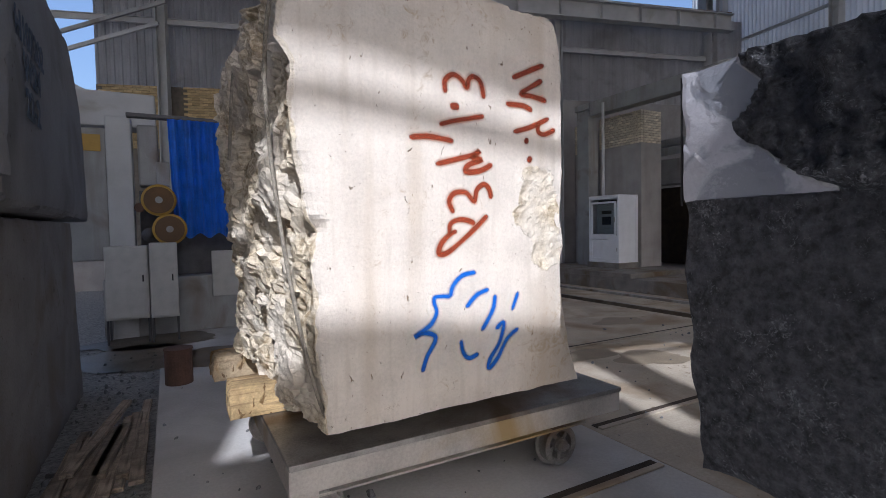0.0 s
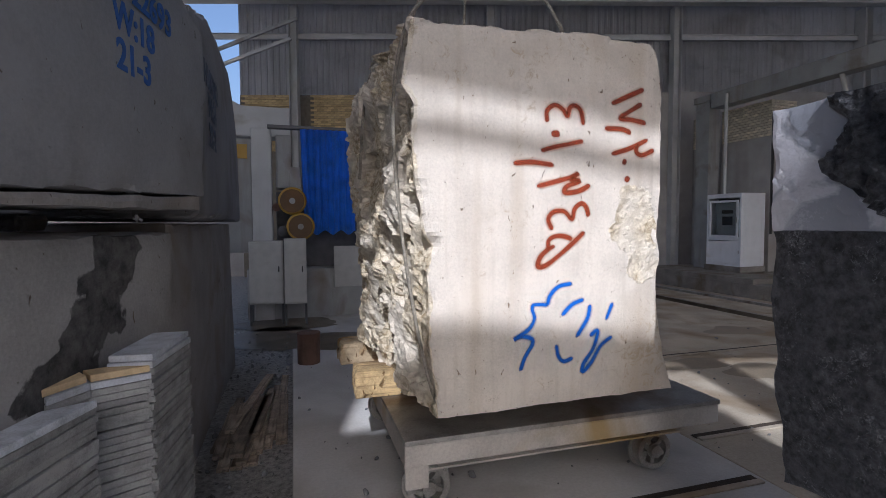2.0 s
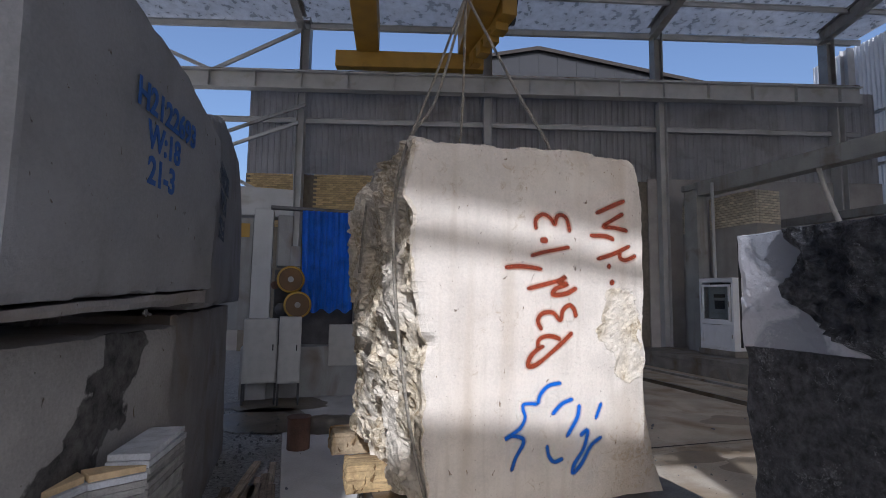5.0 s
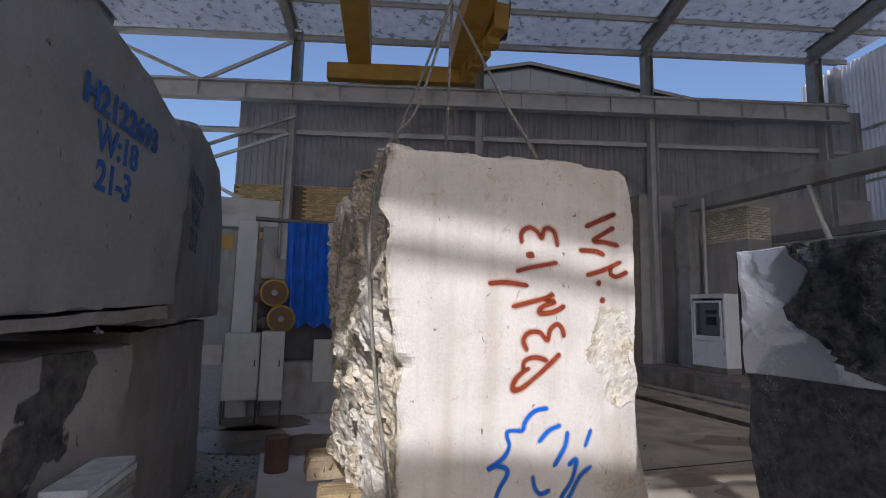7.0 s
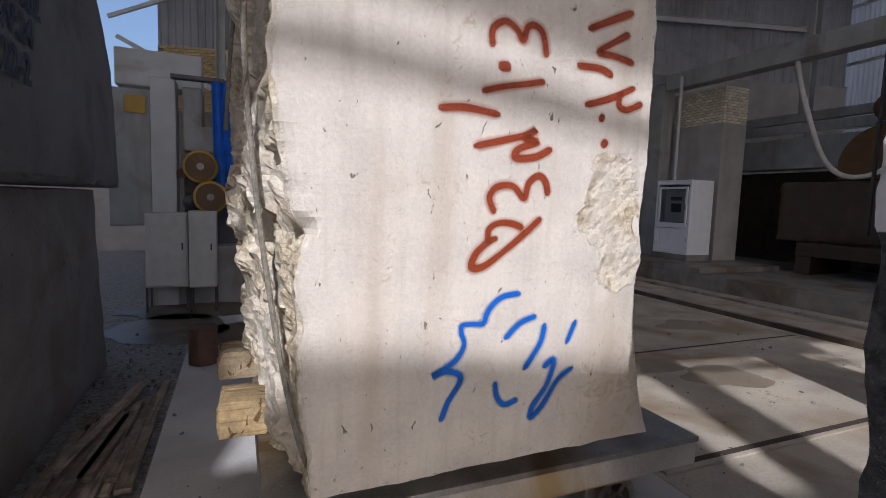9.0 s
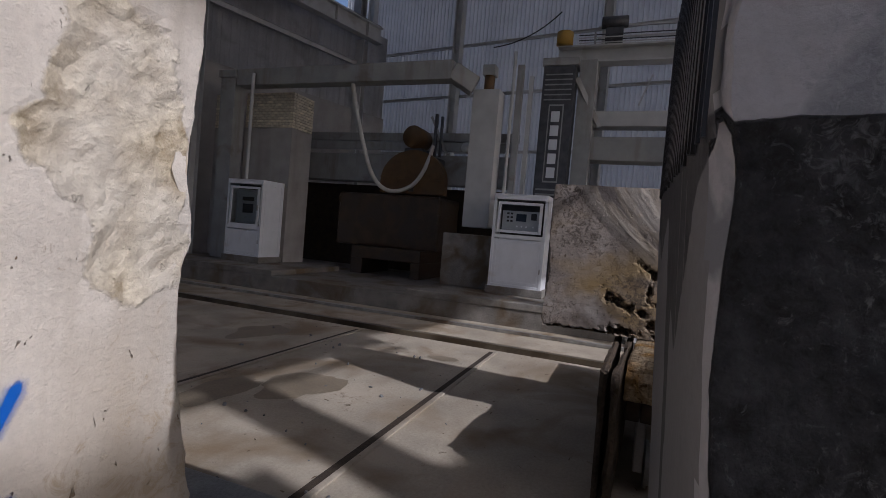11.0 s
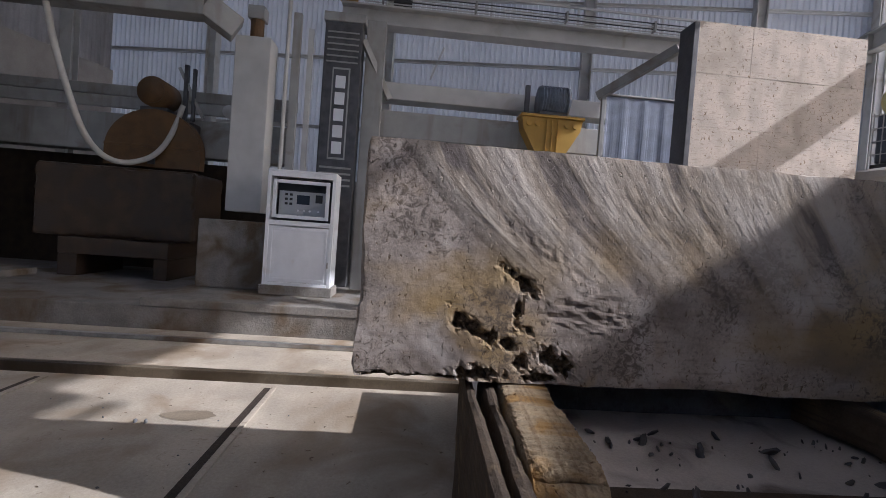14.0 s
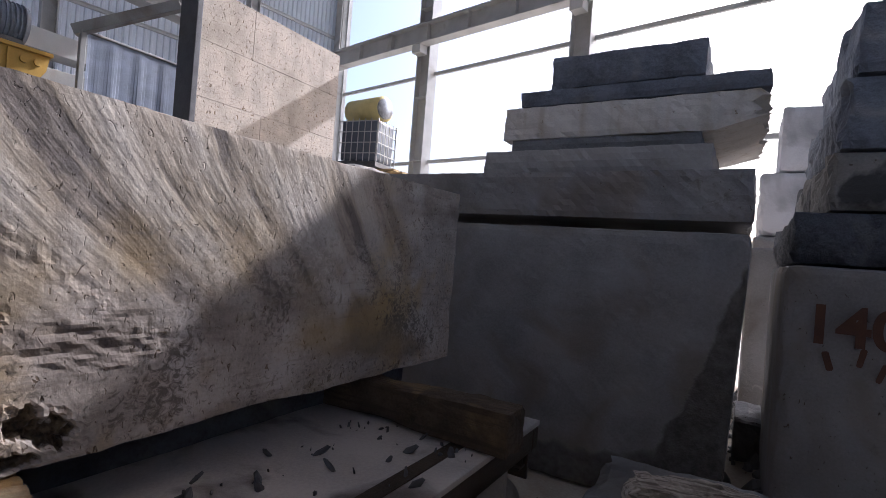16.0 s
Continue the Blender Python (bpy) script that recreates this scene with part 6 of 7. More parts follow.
for x, z in ((-0.71, 2.1), (-0.58, 1.66)):
    w = part("pulley", cyl((x, 9.14, z), (x, 9.26, z), 0.235, seg=36), CRANE_YELLOW, bsaw, "orange belt pulley", True)
    part("rim", cyl((x, 9.12, z), (x, 9.139, z), 0.20, seg=36), SAW_ORANGE, w)
    part("hub", cyl((x, 9.08, z), (x, 9.119, z), 0.05), STEEL_GREY, w)
    part("shaft", cyl((x, 9.26, z), (x, 9.62, z), 0.03), STEEL_DARK, w)
part("machine_base", cube(-1.5, 0.6, 9.55, 10.8, 0.0, 0.9, 0.02), STEEL_GREY, bsaw)
part("frame_post", cube(0.45, 0.6, 9.6, 9.8, 0.9, 3.3, 0.02), STEEL_GREY, bsaw)
for x0, x1, y0, z1 in ((-1.42, -0.88, 9.0, 1.42), (-0.86, -0.5, 8.9, 1.46)):
    c = thing("switch_cabinet", "grey metal switch cabinet beside the machine", "cabinet", (x0, y0, 0), 0, "switch cabinets")
    part("body", cube(0, x1 - x0, 0.02, 0.45, 0.36, z1, 0.01), CABINET_GREY, c)
    d = part("door", cube(0.02, x1 - x0 - 0.02, 0.0, 0.018, 0.39, z1 - 0.03, 0.006), CABINET_GREY, c)
    part("handle", cube(x1 - x0 - 0.08, x1 - x0 - 0.06, -0.02, 0.0, 0.9, 1.0, 0.004), BLACK, d)
    for lx in (0.0, x1 - x0 - 0.03):
        for ly in (0.02, 0.42):
            part("leg", cube(lx, lx + 0.03, ly, ly + 0.03, 0, 0.359, 0.003), STEEL_DARK, c)
curt = bmesh.new()
N = 40
lo, hi = [], []
for i in range(N + 1):
    x = -0.56 + 0.93 * i / N
    y = 9.28 + 0.03 * math.sin(i * 1.35)
    lo.append(curt.verts.new((x + 0.05 * (1 - i / N), y, 1.55 + 0.04 * math.sin(i * 0.5))))
    hi.append(curt.verts.new((x, y, 3.35)))
for i in range(N):
    curt.faces.new([lo[i], lo[i + 1], hi[i + 1], hi[i]])
bmesh.ops.solidify(curt, geom=curt.faces[:], thickness=0.006)
tagged(finish("splash_curtain", curt, BLUE_SHEET), "blue ribbed splash curtain hanging from a bar", "curtain")
sh = thing("conveyor_stair", "sloping grey metal brace against the wall", "brace", (0, 0, 0))
part("upper_rail", beam_bm(z3(back(-8.6, -0.4), 6.9), z3(back(-5.5, -0.6), 8.0), 0.08, 0.1, kind="box"), STEEL_GREY, sh)
part("lower_rail", beam_bm(z3(back(-8.6, -0.4), 6.4), z3(back(-5.7, -0.6), 7.4), 0.08, 0.1, kind="box"), STEEL_PALE, sh)
part("strut", beam_bm(z3(back(-8.4, -0.4), 5.9), z3(back(-5.9, -0.6), 4.6), 0.08, 0.12, kind="box"), STEEL_PALE, sh)


# ---- control cabinets ----
def control_cabinet(label, at, window):
    """A white cabinet 1.15 wide on y, its front to -x; window: a framed glass door, else an open niche with a panel."""
    c = thing("control_cabinet", label, "control cabinet", at, 0, "control cabinets")
    deep = 0.82 if window else 0.6
    zr, zw, zt = (0.86, 1.0, 1.9) if window else (1.2, 1.38, 1.915)
    part("plinth", cube(-0.04, deep + 0.02, -0.04, 1.19, 0, 0.16, 0.01), PLINTH, c)
    part("back_panel", cube(deep - 0.04, deep, 0.0, 1.15, 0.161, 2.12, 0.008), WHITE_PAINT, c)
    for y0, y1, s in ((0.0, 0.03, -1), (1.12, 1.15, 1)):
        p = part("side_panel", cube(0.05, deep - 0.042, y0, y1, 0.161, 2.12, 0.006), WHITE_PAINT, c)
        ya, yb = (y0 - 0.008, y0 - 0.001) if s < 0 else (y1 + 0.001, y1 + 0.008)
        for za, zb in ((0.24, zr + 0.02), (zr + 0.1, 2.04)):
            for xa, xb, z0, z1 in ((0.1, 0.13, za, zb), (deep - 0.12, deep - 0.09, za, zb), (0.132, deep - 0.122, za, za + 0.03), (0.132, deep - 0.122, zb - 0.03, zb)):
                part("moulding", cube(xa, xb, ya, yb, z0, z1, 0.002), WHITE_PAINT, p)
    part("roof_panel", cube(0.0, deep, 0.0, 1.15, 2.122, 2.15, 0.006), WHITE_PAINT, c)
    d = part("door", cube(0.012, 0.046, 0.06, 1.09, 0.22, zr - 0.02, 0.006), WHITE_PAINT, c)
    for y0, y1, z0, z1 in ((0.0, 0.06, 0.161, 2.12), (1.09, 1.15, 0.161, 2.12), (0.062, 1.088, 2.03, 2.12), (0.062, 1.088, zr, zr + 0.08), (0.062, 1.088, 0.161, 0.215)):
        part("frame_rail", cube(0.0, 0.05, y0, y1, z0, z1, 0.006), WHITE_PAINT, c)
    for y0, y1, z0, z1 in ((0.1, 0.13, 0.26, zr - 0.06), (1.02, 1.05, 0.26, zr - 0.06), (0.132, 1.018, 0.26, 0.29), (0.132, 1.018, zr - 0.09, zr - 0.06)):
        part("moulding", cube(0.002, 0.012, y0, y1, z0, z1, 0.003), WHITE_PAINT, d)
    part("hinge", cube(-0.012, 0.0, 0.05, 0.075, 0.5, 0.6, 0.004), BARE_STEEL, d)
    for y0, y1, z0, z1 in ((0.1, 0.16, zw - 0.06, zt + 0.065), (0.99, 1.05, zw - 0.06, zt + 0.065), (0.162, 0.988, zt + 0.005, zt + 0.065), (0.162, 0.988, zw - 0.06, zw)):
        part("window_bar", cube(-0.014, 0.03, y0, y1, z0, z1, 0.005), WHITE_PAINT, c)
    if window:
        part("handle", cube(-0.05, -0.0145, 0.11, 0.135, 1.35, 1.5, 0.006), BARE_STEEL, c)
        part("glass_pane", cube(0.012, 0.018, 0.165, 0.985, zw + 0.005, zt, 0), GLASS, c, "clear glass pane")
        p = part("control_panel", cube(0.16, 0.2, 0.165, 0.985, zw + 0.005, zt, 0.004), PANEL_GREY, c)
        part("niche_back", cube(0.3, 0.31, 0.1, 1.05, 0.95, 2.02, 0), BLACK, c)
        part("display", cube(0.15, 0.159, 0.42, 0.76, 1.28, 1.52, 0.002), SCREEN, p)
        part("meter", cube(0.15, 0.159, 0.40, 0.78, 1.6, 1.7, 0.002), BLACK, p)
        for y in (0.3, 0.5, 0.65, 0.82):
            part("button", cyl((0.145, y, 1.17), (0.159, y, 1.17), 0.022, seg=12), BARE_STEEL, p)
    else:
        p = part("control_panel", cube(0.16, 0.2, 0.165, 0.985, 1.385, 1.8, 0.004), PANEL_GREY, c)
        part("display", cube(0.15, 0.159, 0.46, 0.68, 1.58, 1.74, 0.002), SCREEN, p)
        part("niche_back", cube(0.3, 0.31, 0.1, 1.05, 1.285, 2.02, 0), BLACK, c)
        for y in (0.78, 0.86):
            for z in (1.58, 1.66, 1.74):
                part("switch", cube(0.146, 0.159, y - 0.025, y + 0.025, z - 0.02, z + 0.02, 0.003), BLACK, p)
        part("meter", cube(0.148, 0.159, 0.24, 0.36, 1.62, 1.76, 0.003), BLACK, p)
        for y in (0.45, 0.55, 0.65, 0.3):
            part("button", cyl((0.145, y, 1.47), (0.159, y, 1.47), 0.018, seg=12), WHITE_PAINT, p)
    return c


control_cabinet("white control cabinet with a grey button panel", (10.9, 3.43, 0.335), False)
control_cabinet("white control cabinet with a glazed door", (10.75, 10.65, 0.335), True)

# ---- gantry saw behind the first cabinet ----
gs = thing("gantry_saw", "large grey gantry stone saw with hanging hose", "gantry saw", (0, 0, 0))
part("column", cube(11.1, 11.5, 12.15, 12.65, 0.335, 5.25, 0.02), STEEL_GREY, gs)
part("column_cap", cube(11.05, 11.55, 12.1, 12.7, 5.255, 5.45, 0.02), STEEL_GREY, gs)
part("cross_beam", beam_bm((11.3, 12.1, 5.25), (11.3, 5.9, 5.25), 0.4, 0.44, kind="box"), STEEL_GREY, gs)
part("knee", beam_bm((11.3, 5.95, 5.25), (11.5, 5.45, 4.95), 0.38, 0.4, kind="box"), STEEL_GREY, gs)
part("drop_pipe", cyl((11.0, 11.45, 2.5), (11.0, 11.45, 5.3), 0.045, seg=12), STEEL_PALE, gs)
part("tall_housing", cube(11.6, 12.1, 4.88, 5.52, 1.72, 4.93, 0.02), STEEL_PALE, gs)
part("screw_cover", cyl((11.8, 5.2, 4.935), (11.8, 5.2, 5.5), 0.12, seg=16), SAW_ORANGE, gs)
part("screw_cap", cube(11.66, 11.95, 5.05, 5.35, 5.28, 5.52, 0.02), STEEL_GREY, gs)
part("concrete_footing", cube(11.3, 12.2, 4.68, 5.85, 0.335, 1.55, 0.03), PLINTH, gs)
part("guide_post", cube(12.0, 12.12, 4.45, 4.6, 0.335, 5.6, 0.01), STEEL_GREY, gs)
part("guide_post", cube(12.2, 12.3, 4.25, 4.35, 0.335, 5.4, 0.01), STEEL_PALE, gs)
part("guide_post", cyl((12.0, 4.68, 0.335), (12.0, 4.68, 5.9), 0.04, seg=12), STEEL_PALE, gs)
part("rear_beam", cube(13.9, 14.4, 5.0, 13.0, 2.9, 3.75, 0.03), STEEL_GREY, gs)
part("rear_rail", cube(13.8, 13.895, 5.0, 13.0, 3.85, 4.1, 0.01), STEEL_GREY, gs)
part("upper_rail", cube(14.4, 14.6, 5.0, 13.0, 4.25, 4.5, 0.02), STEEL_GREY, gs)
guard = bmesh.new()
rim = [(-0.98, 0.0), (-0.98, 0.36)] + [(-0.98 * math.cos(a), 0.36 + 0.86 * math.sin(a)) for a in (k * math.pi / 20 for k in range(1, 20))] + [(0.98, 0.36), (0.98, 0.0)]
sides = [[guard.verts.new((x, 7.63 + y, 2.54 + z)) for y, z in rim] for x in (13.16, 13.42)]
for side in sides:
    guard.faces.new(side)
for i in range(len(rim)):
    guard.faces.new([sides[0][i], sides[0][(i + 1) % len(rim)], sides[1][(i + 1) % len(rim)], sides[1][i]])
part("blade_guard", guard, SAW_ORANGE, gs, "dusty orange half-round blade guard")
part("guard_band", cube(13.13, 13.155, 6.66, 8.60, 2.95, 3.0, 0.004), SAW_ORANGE, gs)
part("guard_hinge", cube(13.12, 13.155, 7.55, 7.70, 2.60, 2.75, 0.006), STEEL_DARK, gs)
part("saw_carriage", cube(13.44, 13.88, 6.95, 8.3, 2.75, 3.6, 0.05), STEEL_DARK, gs)
part("motor", cyl((13.1, 7.67, 4.12), (13.75, 7.67, 4.12), 0.31, seg=28), SAW_ORANGE, gs, "brown dusty electric motor", True)
part("motor_cap", cyl((13.06, 7.67, 4.12), (13.098, 7.67, 4.12), 0.25, seg=28), SAW_ORANGE, gs, "", True)
part("motor_seat", cube(13.2, 13.7, 7.4, 7.95, 3.62, 3.82, 0.02), STEEL_DARK, gs)
part("motor_frame", cube(13.4, 13.5, 7.10, 7.18, 3.62, 4.82, 0.01), STEEL_DARK, gs)
part("motor_frame", cube(13.4, 13.5, 6.94, 7.00, 3.62, 4.75, 0.01), STEEL_DARK, gs)
part("motor_frame", beam_bm((13.45, 7.3, 4.75), (13.45, 6.75, 3.7), 0.06, 0.06, kind="box"), STEEL_GREY, gs)
part("motor_frame", cube(13.5, 13.65, 7.2, 8.0, 3.552, 3.8, 0.02), STEEL_DARK, gs)
part("small_motor", cyl((13.4, 6.2, 3.9), (13.7, 6.2, 3.9), 0.14, seg=20), STEEL_PALE, gs, "", True)
tube("hose", [(11.25, 8.56, 5.05), (11.3, 8.45, 4.4), (11.45, 8.25, 3.6), (11.9, 8.25, 2.9), (12.4, 8.1, 2.5), (12.95, 7.75, 2.55), (13.1, 7.25, 2.95), (13.25, 7.1, 3.9)], 0.055, HOSE, gs)
stone("stone_block", (12.9, 6.6, 0.98), (1.6, 3.2, 1.5), [WET_BROWN, WET_BROWN], "brown wet stone block under the saw", seed=61, edge=0.03)
st = thing("saw_table", "brown wet saw table carrying a stone block", "saw table", (0, 0, 0))
part("table_top", cube(12.7, 14.6, 6.98, 9.12, 0.64, 0.975, 0.02), WET_BROWN, st)
for y0, y1 in ((6.98, 7.26), (8.75, 9.12)):
    part("leg", cube(12.72, 14.4, y0, y1, 0.203, 0.638, 0.02), WET_BROWN, st)
# near-black colour paints the deep shade behind the saw
structure("machine_back_wall", cube(15.2, 15.4, 5.2, 13.0, 0.203, 2.9, 0), SLOT, "near-black wall sheet standing in for shade behind the saw", "wall")

# ---- brick pillars ----
def brick_pier(label, at, sx, sy, zb, rows, mat):
    p = thing("brick_pier", label, "pier", at)
    part("base", cube(0, sx, 0, sy, 0, zb, 0.01), PLASTER, p, "grey rendered base")
    part("core", cube(0.03, sx - 0.03, 0.03, sy - 0.03, zb, zb + rows * 0.075, 0), MORTAR, p)
    meshes = {}

    def brick(x0, x1, y0, y1, z):
        key = (round(x1 - x0, 3), round(y1 - y0, 3))
        if key not in meshes:
            bm = box_into(bmesh.new(), 0, key[0], 0, key[1], 0, 0.062)
            me = bpy.data.meshes.new("brick")
            bmesh.ops.recalc_face_normals(bm, faces=bm.faces)
            bm.to_mesh(me)
            bm.free()
            me.materials.append(mat)
            meshes[key] = me
        o = new("brick", meshes[key])
        o.parent = p
        o.location = (x0, y0, z)
    for r in range(rows):
        z = zb + 0.006 + r * 0.075
        ny, nx = max(1, round(sy / 0.22)), max(1, round(sx / 0.22))
        wy, wx = sy / ny, sx / nx
        sh = 0.5 * (r % 2)
        for k in range(ny + r % 2):
            a, b = max(0, (k - sh) * wy), min(sy, (k + 1 - sh) * wy)
            if b - a > 0.03:
                brick(0, 0.1, round(a + 0.005, 3), round(b - 0.005, 3), z)
        for k in range(nx + r % 2):
            a, b = max(0.11, (k - sh) * wx), min(sx, (k + 1 - sh) * wx)
            if b - a > 0.03:
                brick(round(a + 0.005, 3), round(b - 0.005, 3), 0, 0.1, z)
    return p


brick_pier("rendered pier with yellow brick top", (11.8, 10.72, 0.203), 0.9, 1.65, 3.85, 13, BRICK_PALE)
brick_pier("rendered pier with yellow brick top", (11.9, 13.38, 0.203), 0.9, 0.95, 3.85, 13, BRICK_PALE)

hang = bmesh.new()
rows = []
for i in range(25):
    u = 4.62 + 0.84 * i / 24
    rows.append([hang.verts.new(z3(back(u + 0.02 * math.sin(z * 2), -0.10 - 0.035 * math.sin(i * 0.85) * (1 - 0.6 * (z - 0.5) / 3.0)), z)) for z in (0.5, 1.5, 2.5, 3.5)])
for a, b in zip(rows, rows[1:]):
    for k in range(3):
        hang.faces.new([a[k], b[k], b[k + 1], a[k + 1]])
bmesh.ops.solidify(hang, geom=hang.faces[:], thickness=0.006)
tagged(finish("hanging_sheet", hang, CURTAIN, True), "blue-grey plastic sheet hung on the back wall", "curtain")

# ---- second saw: control column, bridge beams ----
pc = thing("saw_control_column", "dark grey ribbed machine column with white blank letter shapes", "machine column", (12.6, 3.35, 0.203))
part("shaft", cube(0, 0.5, 0, 0.76, 0.13, 5.55, 0.02), STEEL_DARK, pc)
for k in range(6):
    part("rib", cube(-0.02, -0.002, 0.06, 0.70, 4.72 + 0.12 * k, 4.75 + 0.12 * k, 0.004), STEEL_GREY, pc)
for k in range(4):
    part("rib", cube(-0.02, -0.002, 0.06, 0.70, 2.2 + 0.12 * k, 2.24 + 0.12 * k, 0.004), STEEL_GREY, pc)
sg = part("sign_frame", cube(-0.018, -0.002, 0.2, 0.56, 2.75, 4.62, 0.004), STEEL_GREY, pc)
part("sign_field", cube(-0.024, -0.0185, 0.23, 0.53, 2.79, 4.58, 0.002), STEEL_DARK, sg)
for k in range(5):
    z = 2.86 + 0.335 * k
    part("letter_block", cube(-0.036, -0.0245, 0.28, 0.48, z, z + 0.25, 0.012), WHITE_PAINT, sg, "white blank letter shape")
part("head_plate", cube(0.0, 0.6, -0.05, 0.8, 5.56, 5.75, 0.02), STEEL_GREY, pc)
part("side_bracket", beam_bm((0.2, 0.0, 5.3), (0.5, -0.6, 4.2), 0.1, 0.12, kind="box"), STEEL_GREY, pc)
br = thing("saw_bridge", "long grey steel bridge of the second saw", "saw bridge", (0, 0, 0))
part("upper_beam", beam_bm((13.3, 3.9, 6.2), (13.3, -4.6, 6.2), 0.4, 0.42, 0.04, 0.02), STEEL_PALE, br)
part("walkway_rail", cube(13.45, 13.5, -5.0, 3.0, 6.95, 7.0, 0.006), STEEL_PALE, br)
for y in (2.6, 0.6, -1.4, -3.4):
    part("rail_post", cube(13.45, 13.49, y, y + 0.04, 6.41, 6.949, 0.004), STEEL_PALE, br)
part("lower_walkway_rail", cube(13.45, 13.48, -5.0, 3.0, 6.68, 6.71, 0.005), STEEL_PALE, br)
for k in range(4):
    part("pipe", cyl((13.08 - 0.03 * k, 3.4, 6.44 + 0.05 * k), (13.08 - 0.03 * k, -4.8, 6.44 + 0.05 * k), 0.014, seg=8), STEEL_DARK if k % 2 else STEEL_PALE, br)
for y in (3.0, 1.0, -1.0, -3.0):
    part("pipe_clip", cube(12.95, 13.12, y, y + 0.04, 6.412, 6.64, 0.004), STEEL_GREY, br)
part("loose_cable_end", beam_bm((13.05, 1.9, 4.9), (13.02, 1.65, 5.6), 0.04, 0.03, kind="box"), STEEL_PALE, br)
part("middle_beam", cube(13.2, 13.7, -5.5, 3.2, 4.45, 4.82, 0.02), STEEL_PALE, br)
part("lower_beam", cube(13.1, 13.7, -5.5, 3.3, 3.6, 4.18, 0.02), STEEL_GREY, br)
part("end_post", cube(12.9, 13.3, 2.9, 3.3, 0.203, 5.98, 0.02), STEEL_GREY, br)
part("far_post", cube(13.1, 13.6, -5.4, -4.9, 0.203, 5.98, 0.02), STEEL_GREY, br)
part("gearbox", cyl((13.1, 3.75, 6.42), (13.1, 3.75, 6.72), 0.2, seg=24), CRANE_YELLOW, br, "yellow gearbox", True)
part("drive_motor", cyl((13.2, 2.9, 6.95), (13.2, 2.3, 6.95), 0.14, seg=20), STEEL_DARK, br, "dark drive motor", True)
part("motor_stand", cube(13.1, 13.3, 2.4, 2.8, 6.42, 6.8, 0.01), STEEL_DARK, br)
tube("cable", [(13.2, 5.6, 6.5), (13.2, 5.0, 6.55), (13.2, 4.4, 6.8), (13.2, 3.9, 7.3)], 0.015, BLACK, br)
sd = thing("saw_drive", "yellow saw drive bracket with a dark motor on top", "saw drive", (12.75, -0.75, 3.0))
part("flange", cube(-0.15, 0.35, -0.69, 0.69, 1.215, 1.28, 0.015), CRANE_YELLOW, sd)
for y in (-0.5, -0.32, 0.32, 0.5):
    part("bolt", cyl((-0.14, y, 1.08), (-0.102, y, 1.08), 0.06, seg=16), CRANE_YELLOW, sd)
for y in (-0.12, 0.0, 0.12):
    part("gusset", cube(-0.13, -0.102, y - 0.012, y + 0.012, 0.4, 1.2, 0.003), CRANE_YELLOW, sd)
wb = bmesh.new()
prof = [(-0.66, 1.213), (0.66, 1.213), (0.62, 0.98), (0.32, 0.46), (0.32, 0.34), (0.56, 0.1), (0.6, -0.2), (-0.6, -0.2), (-0.56, 0.1), (-0.32, 0.34), (-0.32, 0.46), (-0.62, 0.98)]
a = [wb.verts.new((-0.1, y, z)) for y, z in prof]
b = [wb.verts.new((0.3, y, z)) for y, z in prof]
wb.faces.new(a)
wb.faces.new(b)
for i in range(len(prof)):
    wb.faces.new([a[i], a[(i + 1) % len(prof)], b[(i + 1) % len(prof)], b[i]])
part("body", wb, CRANE_YELLOW, sd)
m = part("motor", cyl((0.1, -0.35, 1.62), (0.1, 0.3, 1.62), 0.3, seg=32), MOTOR_BLUE, sd, "blue-grey finned electric motor", True)
for k in range(10):
    part("fin", cyl((0.1, -0.3 + 0.06 * k, 1.62), (0.1, -0.285 + 0.06 * k, 1.62), 0.32, seg=32), MOTOR_BLUE, m)
part("foot", cube(-0.1, 0.3, -0.3, 0.3, 1.285, 1.36, 0.01), STEEL_DARK, sd)
part("lever", cube(0.0, 0.1, 0.5, 0.6, 1.285, 1.9, 0.01), STEEL_DARK, sd)
ct = bmesh.new()
lo, hi = [], []
for i in range(41):
    y = -1.45 - 1.75 * i / 40
    x = 11.5 + 0.02 * math.sin(i * 0.62) + 0.008 * math.sin(i * 1.37)
    lo.append(ct.verts.new((x, y, 1.9)))
    hi.append(ct.verts.new((11.5 + 0.3 * (x - 11.5), y, 4.45)))
for i in range(40):
    ct.faces.new([lo[i], lo[i + 1], hi[i + 1], hi[i]])
bmesh.ops.solidify(ct, geom=ct.faces[:], thickness=0.006)
tagged(finish("splash_curtain", ct, CURTAIN), "grey plastic splash curtain hung beside the saw", "curtain")
cr = thing("curtain_rail", "steel frame that carries the splash curtain", "frame", (0, 0, 0))
part("rail", cyl((11.5, -1.4, 4.47), (11.5, -3.3, 4.47), 0.025, seg=12), STEEL_GREY, cr)
part("post", cube(11.46, 11.54, -1.42, -1.34, 0.203, 4.47, 0.01), STEEL_GREY, cr)
part("strut", beam_bm((11.6, -1.3, 4.45), (10.6, -2.3, 5.1), 0.12, 0.16, kind="box"), STEEL_GREY, cr)

# ---- tiled slab wall, tank ----
sw = thing("slab_screen", "tall screen of pitted travertine panels in a dark frame", "stone screen", (10.0, -5.22, 0.203))
part("side_frame", cube(-0.02, 0.42, 2.93, 3.02, 0, 5.1, 0.01), STEEL_DARK, sw, "dark steel edge frame")
part("core", cube(0.07, 0.4, 0.0, 2.92, 0, 5.1, 0), MORTAR, sw)
rnd = random.Random(3)
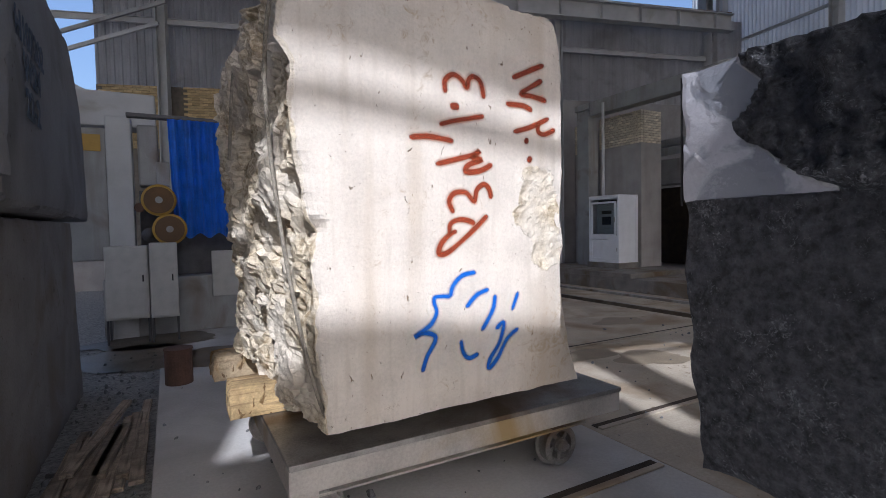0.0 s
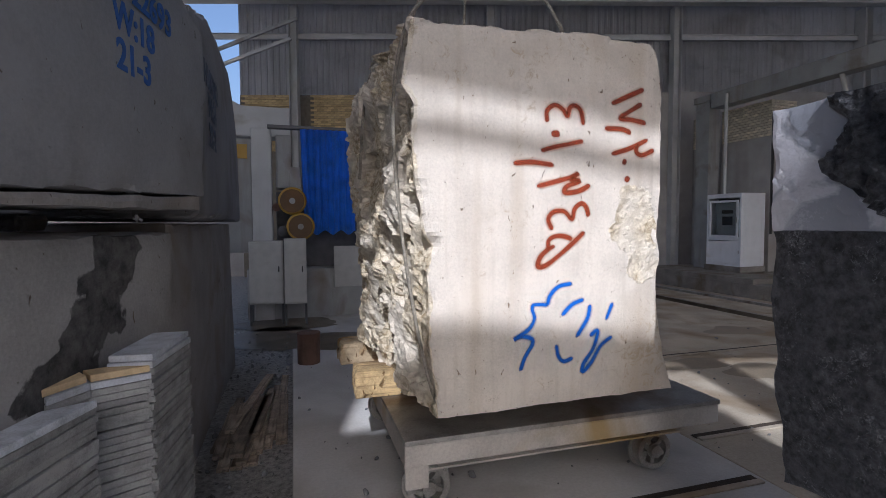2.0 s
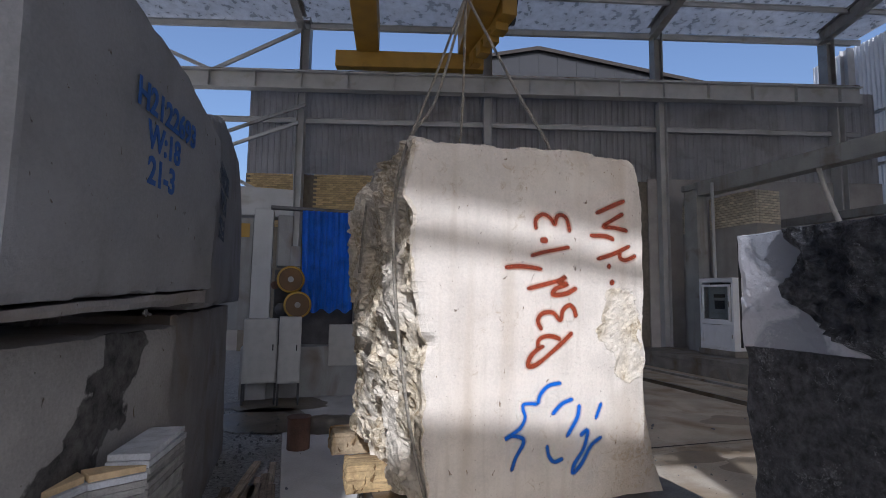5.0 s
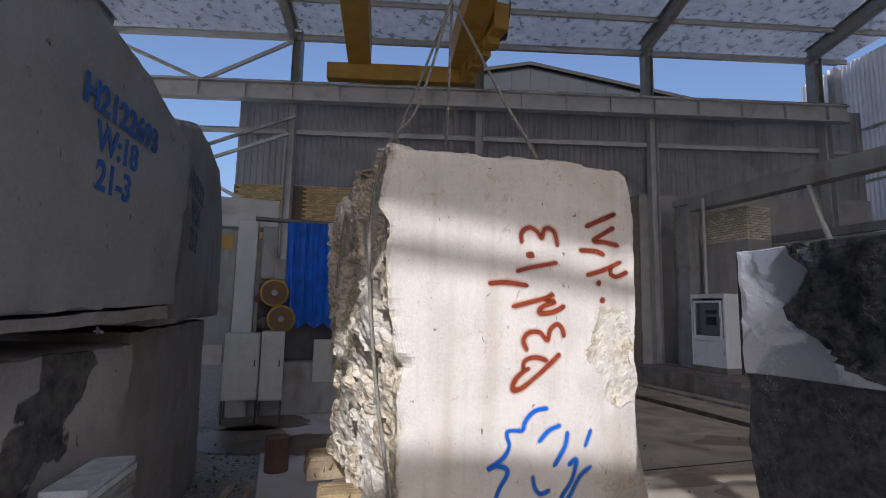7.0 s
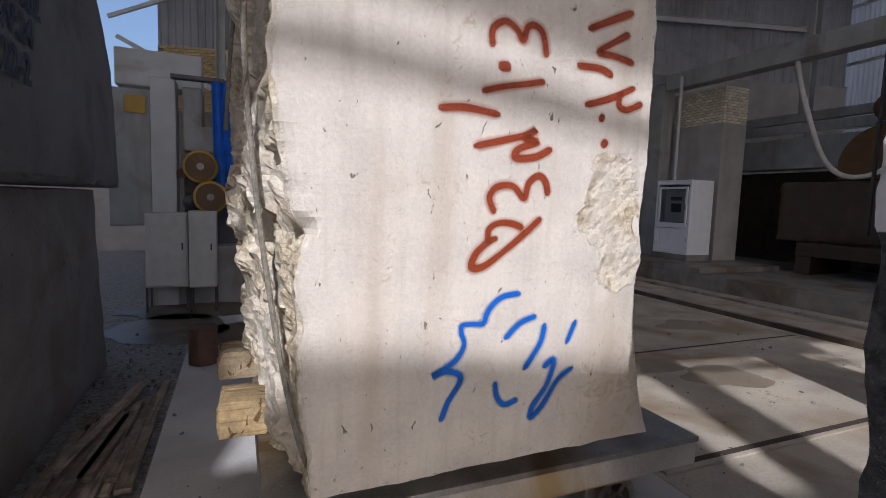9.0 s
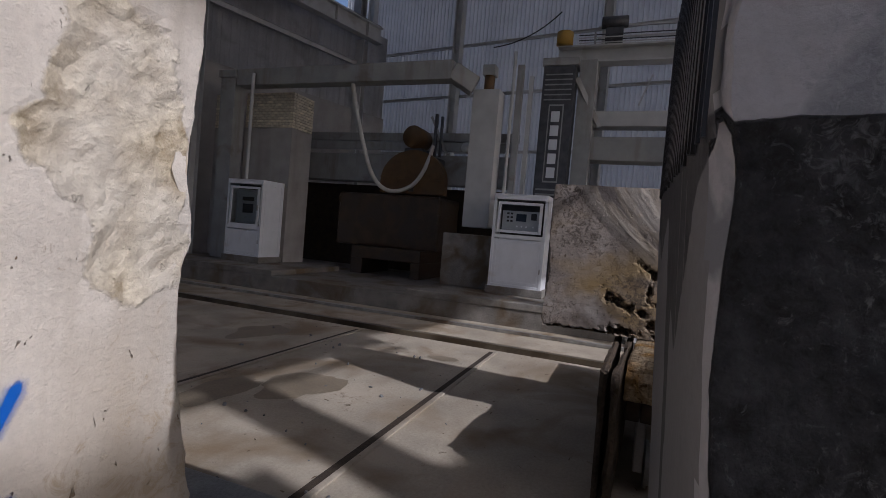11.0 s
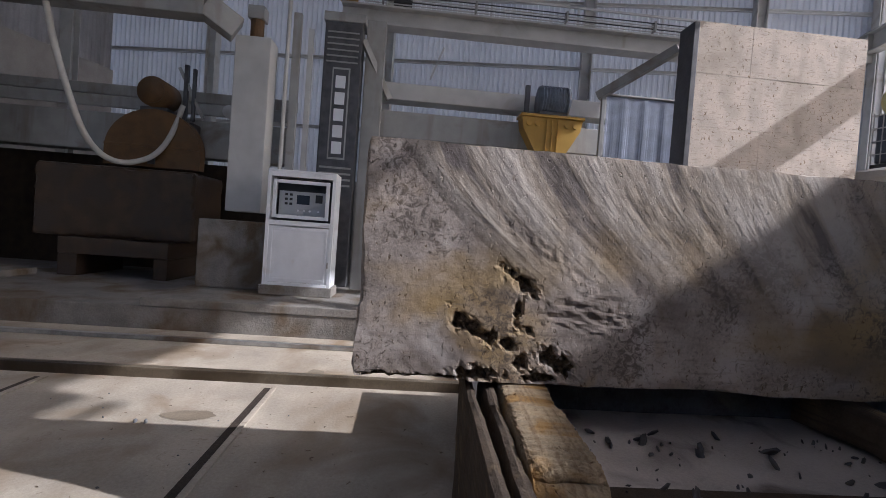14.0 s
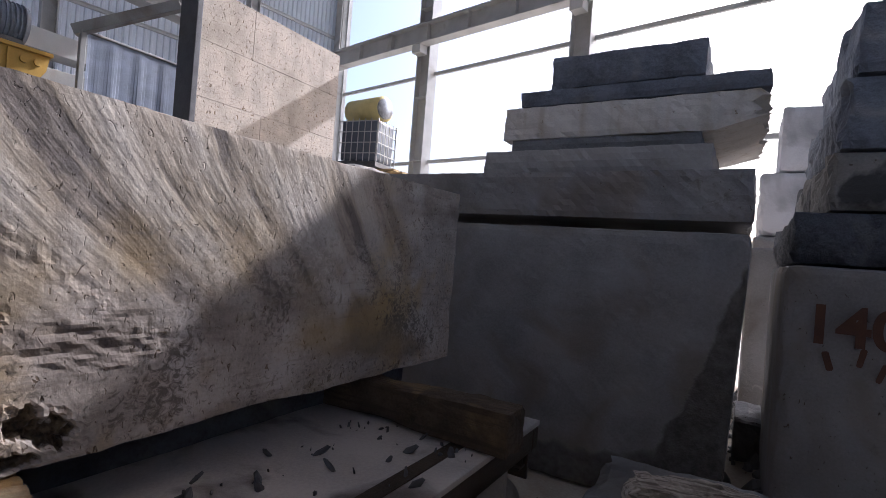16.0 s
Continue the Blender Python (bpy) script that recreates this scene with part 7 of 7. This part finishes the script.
JOINTS = ((0.0, 1.46, 2.92), (0.0, 0.85, 2.1, 2.92), (0.0, 1.3, 2.92), (0.0, 0.6, 1.75, 2.92), (0.0, 1.55, 2.92), (0.0, 0.95, 2.0, 2.92))
for r, row in enumerate(JOINTS):
    z0, z1 = r * 0.86, min(5.12, r * 0.86 + 0.856)
    for y0, y1 in zip(row, row[1:]):
        part("stone_panel", cube(rnd.uniform(0, 0.012), 0.068, y0 + 0.002, y1 - 0.002, z0, z1, 0.003), SLAB, sw)
tk = thing("water_tank", "caged plastic water tank on boards", "tank", (10.38, -7.72, 3.42), 9)
tk.scale = (0.86, 0.9, 1.0)
part("bottle", cube(0.04, 1.16, 0.04, 0.96, 0.14, 1.1, 0.06), TANK_WHITE, tk, "grey plastic tank", True)
part("pallet", cube(0, 1.2, 0, 1.0, 0, 0.12, 0.01), STEEL_DARK, tk)
for k in range(7):
    x = 0.01 + 1.18 * k / 6
    for y in (0.0, 0.99):
        part("cage_bar", cube(x - 0.01, x + 0.01, y, y + 0.015, 0.121, 1.12, 0), STEEL_PALE, tk)
for k in range(6):
    y = 0.01 + 0.97 * k / 5
    for x in (-0.02, 1.2):
        part("cage_bar", cube(x, x + 0.015, y - 0.01, y + 0.01, 0.121, 1.12, 0), STEEL_PALE, tk)
for z in (0.3, 0.55, 0.8, 1.05):
    for y in (-0.012, 1.006):
        part("cage_ring", cube(-0.03, 1.22, y, y + 0.01, z, z + 0.02, 0), STEEL_PALE, tk)
    for x in (-0.032, 1.216):
        part("cage_ring", cube(x, x + 0.01, 0.0, 1.0, z, z + 0.02, 0), STEEL_PALE, tk)
bl = thing("plastic_barrel", "yellow plastic barrel lying on the caged tank", "barrel", (10.9, -7.2, 4.84))
part("shell", cyl((-0.55, 0.05, 0), (0.5, -0.05, 0), 0.3, seg=36), BARREL, bl, "", True)
part("lid", cyl((-0.6, 0.055, 0), (-0.552, 0.05, 0), 0.24, seg=32), TILE_WHITE, bl, "pale lid", True)
stone("tank_plinth", (9.9, -8.2, -0.3), (2.4, 2.4, 3.62), [PLASTER, PLASTER], "tall grey plinth under the water tank", "plinth", seed=71, step=0.2)
for k in range(3):
    ob = finish("wood_plank", cube(0, 2.0, 0, 0.25, 0, 0.05, 0.005), [WOOD])
    ob.matrix_basis = pose(9.8, -7.9 + 0.35 * k, 3.33, 0, 0, 4 * k - 3)
    tagged(ob, "pale plank under the water tank", "plank", "boards under the tank")


# ---- bricks of the back wall ----
core = bpy.data.objects["wall_back_core"]
rot = Matrix.Rotation(radians(-15.5), 4, "Z")
bb = box_into(bmesh.new(), 0.005, 0.215, 0, 0.05, 0.006, 0.069)
bme = bpy.data.meshes.new("brick")
bmesh.ops.recalc_face_normals(bb, faces=bb.faces)
bb.to_mesh(bme)
bb.free()
bme.materials.append(BRICK_YELLOW)
verts, faces, count = [], [], 0
CORNERS = ((0, 1, 3, 2), (4, 6, 7, 5), (0, 4, 5, 1), (2, 3, 7, 6), (0, 2, 6, 4), (1, 5, 7, 3))
for r in range(24):
    z = 5.85 - 0.075 * (r + 1)
    for k in range(58):
        s = -7.5 + 0.22 * k + 0.11 * (r % 2)
        if -5.98 < s < -5.3:
            continue
        if s < -2.6 and count < 300 and r < 16:
            o = new("brick", bme)
            o.matrix_basis = Matrix.Translation((*back(s, 0.02), z)) @ rot
            o.parent = core
            count += 1
        elif s > -2.6 or r >= 16 or count >= 300:
            n0 = len(verts)
            for x in (0.005, 0.215):
                for y in (0.0, 0.05):
                    for h in (0.006, 0.069):
                        p = back(s + x, 0.02 + y)
                        verts.append((p[0], p[1], z + h))
            faces += [tuple(n0 + i for i in q) for q in CORNERS]
me = bpy.data.meshes.new("brickwork")
me.from_pydata(verts, [], faces)
me.materials.append(BRICK_YELLOW)
rest = new("brickwork", me)
rest.parent = core
rest["kind"] = "stuff"
